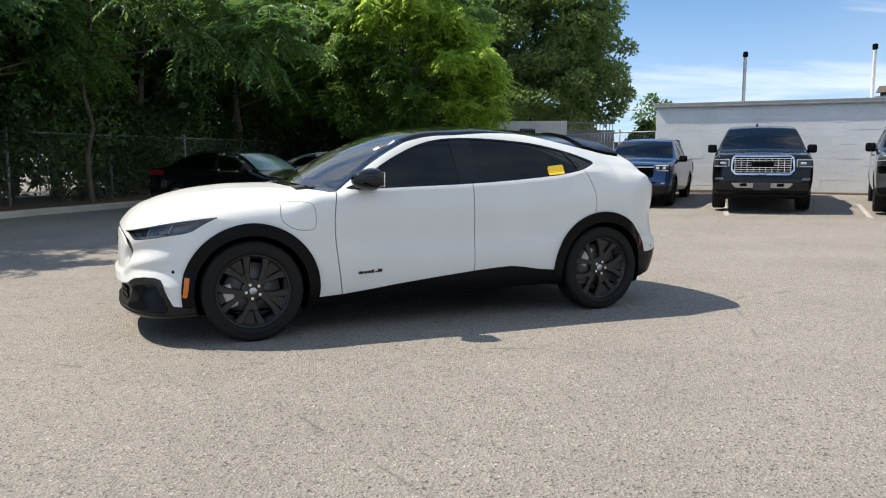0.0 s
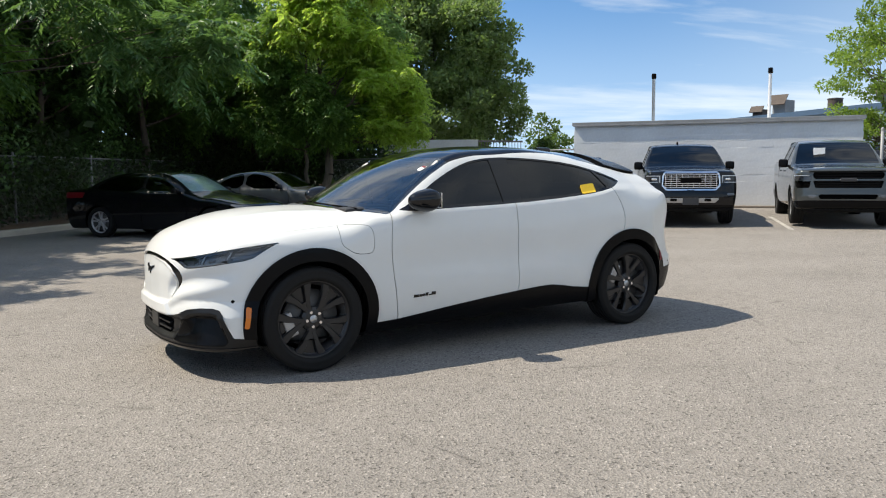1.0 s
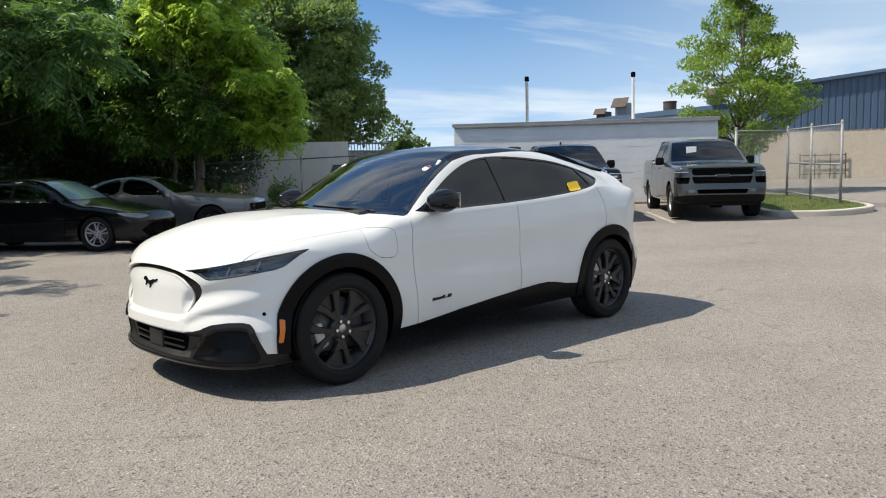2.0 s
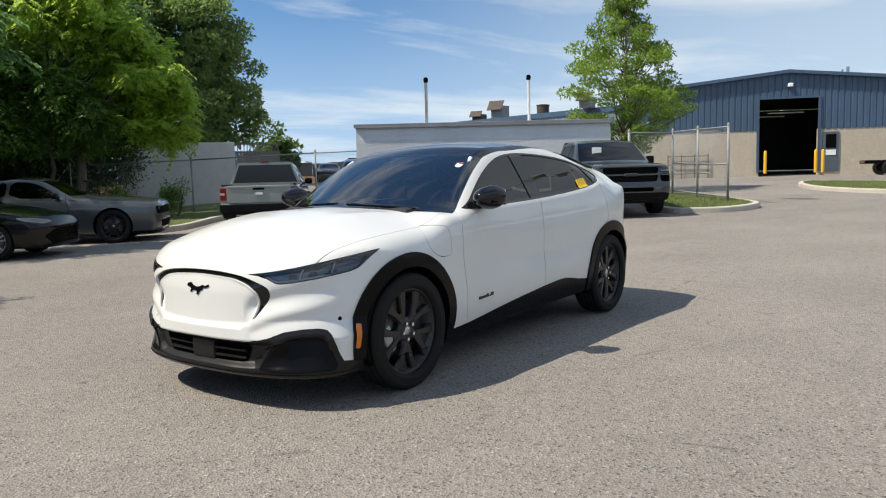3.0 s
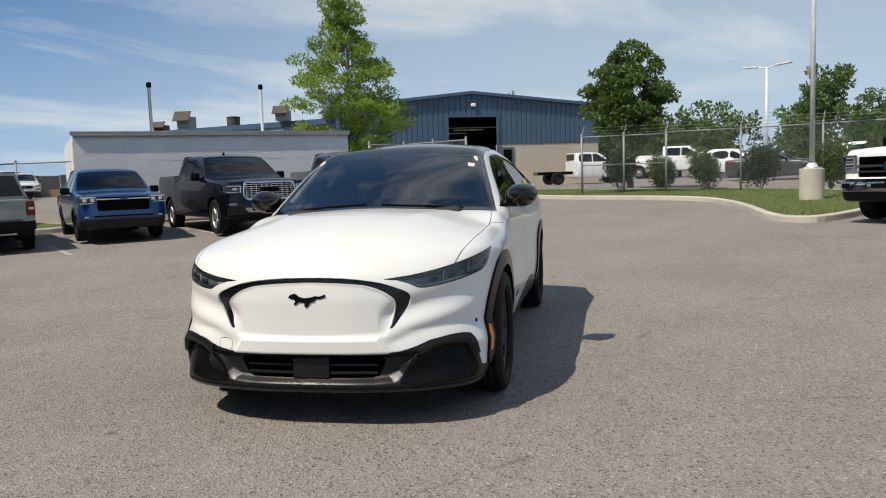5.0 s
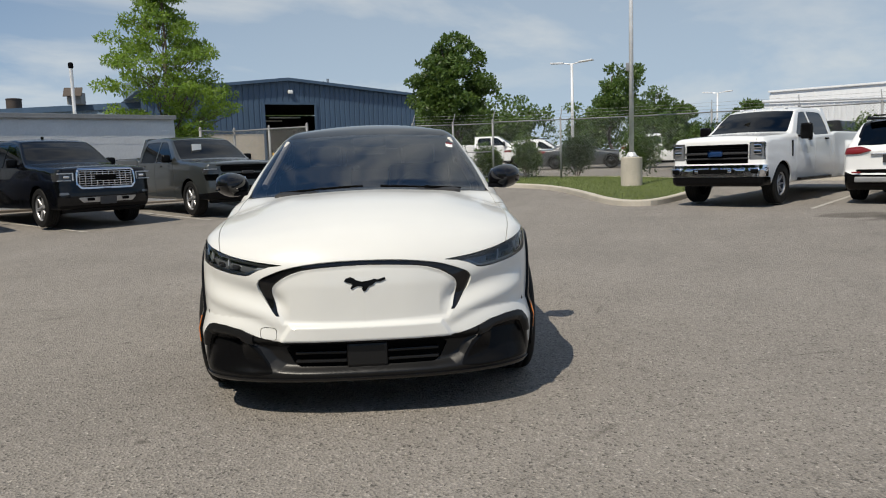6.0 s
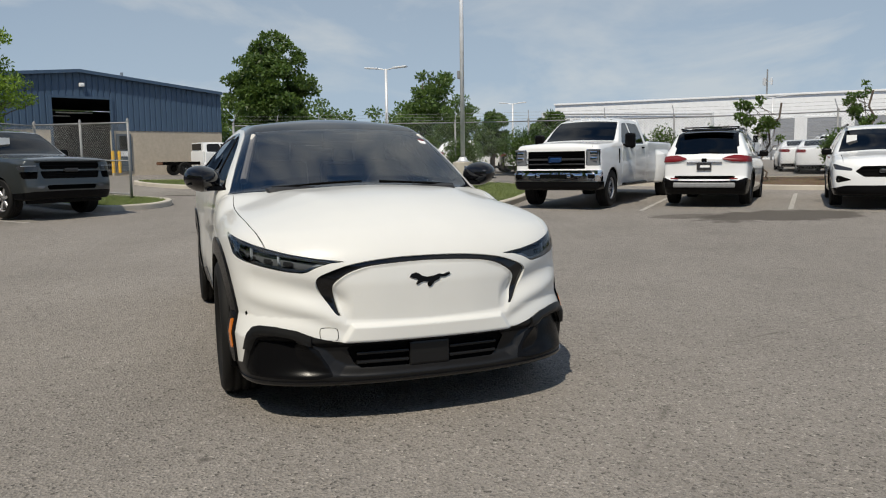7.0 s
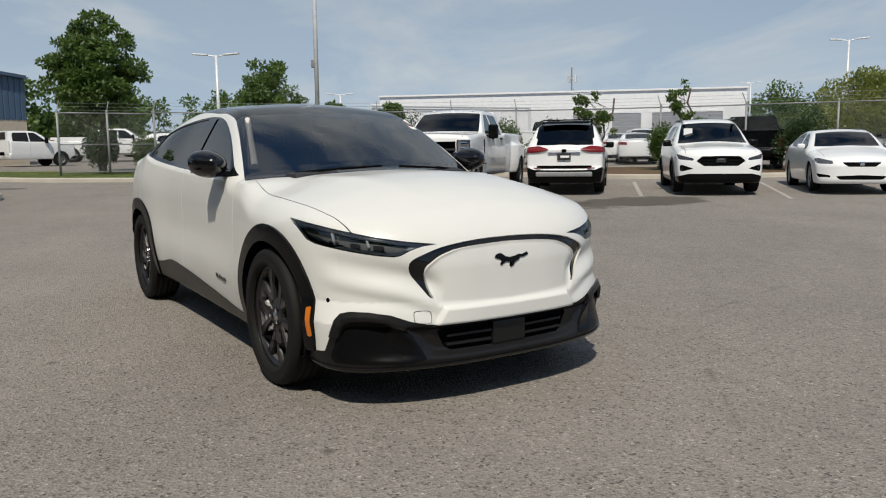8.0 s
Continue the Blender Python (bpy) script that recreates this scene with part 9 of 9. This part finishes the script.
# cars parked farther off, beyond the fences
for src, x, y, deg in ((white_suv, 36.5, -12.0, -15), (white_sedan, 33.5, -8.6, 165), (white_sedan, 40.0, -17.0, 150), (grey_coupe, 25.5, -16.0, 150), (blue_truck, 23.5, -17.5, 150), (white_suv, 45.0, -24.0, -20), (white_sedan, 29.0, -4.4, 160),
                       (white_suv, 49.0, 15.0, 100), (grey_coupe, 36.5, 9.0, 95), (white_suv, 35.0, 4.6, 95), (black_sedan, 34.0, 1.0, 95), (white_sedan, 48.0, 12.0, 100), (black_truck, 33.5, -1.5, 150),
                       (white_suv, 21.0, 55.4, 66), (grey_coupe, 17.6, 54.0, 66), (white_truck, 15.5, 66.0, 60), (white_suv, 19.0, 65.0, 60), (white_truck, 24.0, 64.0, 60), (black_truck, 20.2, 27.2, 63), (white_suv, 31.0, 0.8, 100), (white_truck, 34.5, -6.4, 150), (white_sedan, 30.5, -8.6, 160), (black_truck, 22.6, -10.2, 150), (white_suv, 42.0, 12.6, 100), (white_truck, 46.0, 16.5, 100)):
    o = copy_thing(src, place(x, y, deg))
    tagged(o, src["label"] if src not in (blue_truck,) else "deep blue compact pickup truck in a far row", src["category"], "vehicles in the far rows")


def cab_chassis():
    """White crew cab on a bare frame, outside the shed."""
    S = dict(HEAVY_TRUCK, L=4.02, top=HEAVY_TRUCK["top"][:11] + ((3.97, 2.02), (4.0, 1.9), (4.04, 1.3)), hubs=(1.02,), rs=None, flare=(0, 1, 0, 0), gaps=HEAVY_TRUCK["gaps"][:2], rear=())
    ob = vehicle("cab_chassis_truck", place(37.3, 19.85, 136) @ Matrix.Scale(0.86, 4), S, M_PAINT_WHITE, "white crew cab truck on a bare black chassis", "truck", style="eight", extras=(("rear_window", (0.03, 1.30, 0.40), (4.015, 0, 1.76), M_BLACKGLOSS, 0.01), ("cab_back", (0.10, 1.84, 0.80), (3.97, 0, 1.10), M_PAINT_WHITE, 0.03), ("cab_back_top", (0.08, 1.50, 0.62), (3.955, 0, 1.72), M_PAINT_WHITE, 0.03)))
    for sgn in (-1, 1):
        bm = bmesh.new()
        box(bm, (3.0, 0.09, 0.2), (4.9, sgn * 0.42, 0.75), 0.01)
        part("frame_rail", bm, M_DARK, ob)
        for hx in (5.2,):
            wheel(ob, (hx, sgn * 0.9, 0.415), 0.415, 0.27, 0.24, "eight", sgn, M_RIM_BLACK, seg=40)
    for xx in (3.9, 5.0, 5.7, 6.4):
        bm = bmesh.new()
        box(bm, (0.1, 0.9, 0.14), (xx, 0, 0.75), 0.01)
        part("cross_member", bm, M_RUST, ob)


cab_chassis()
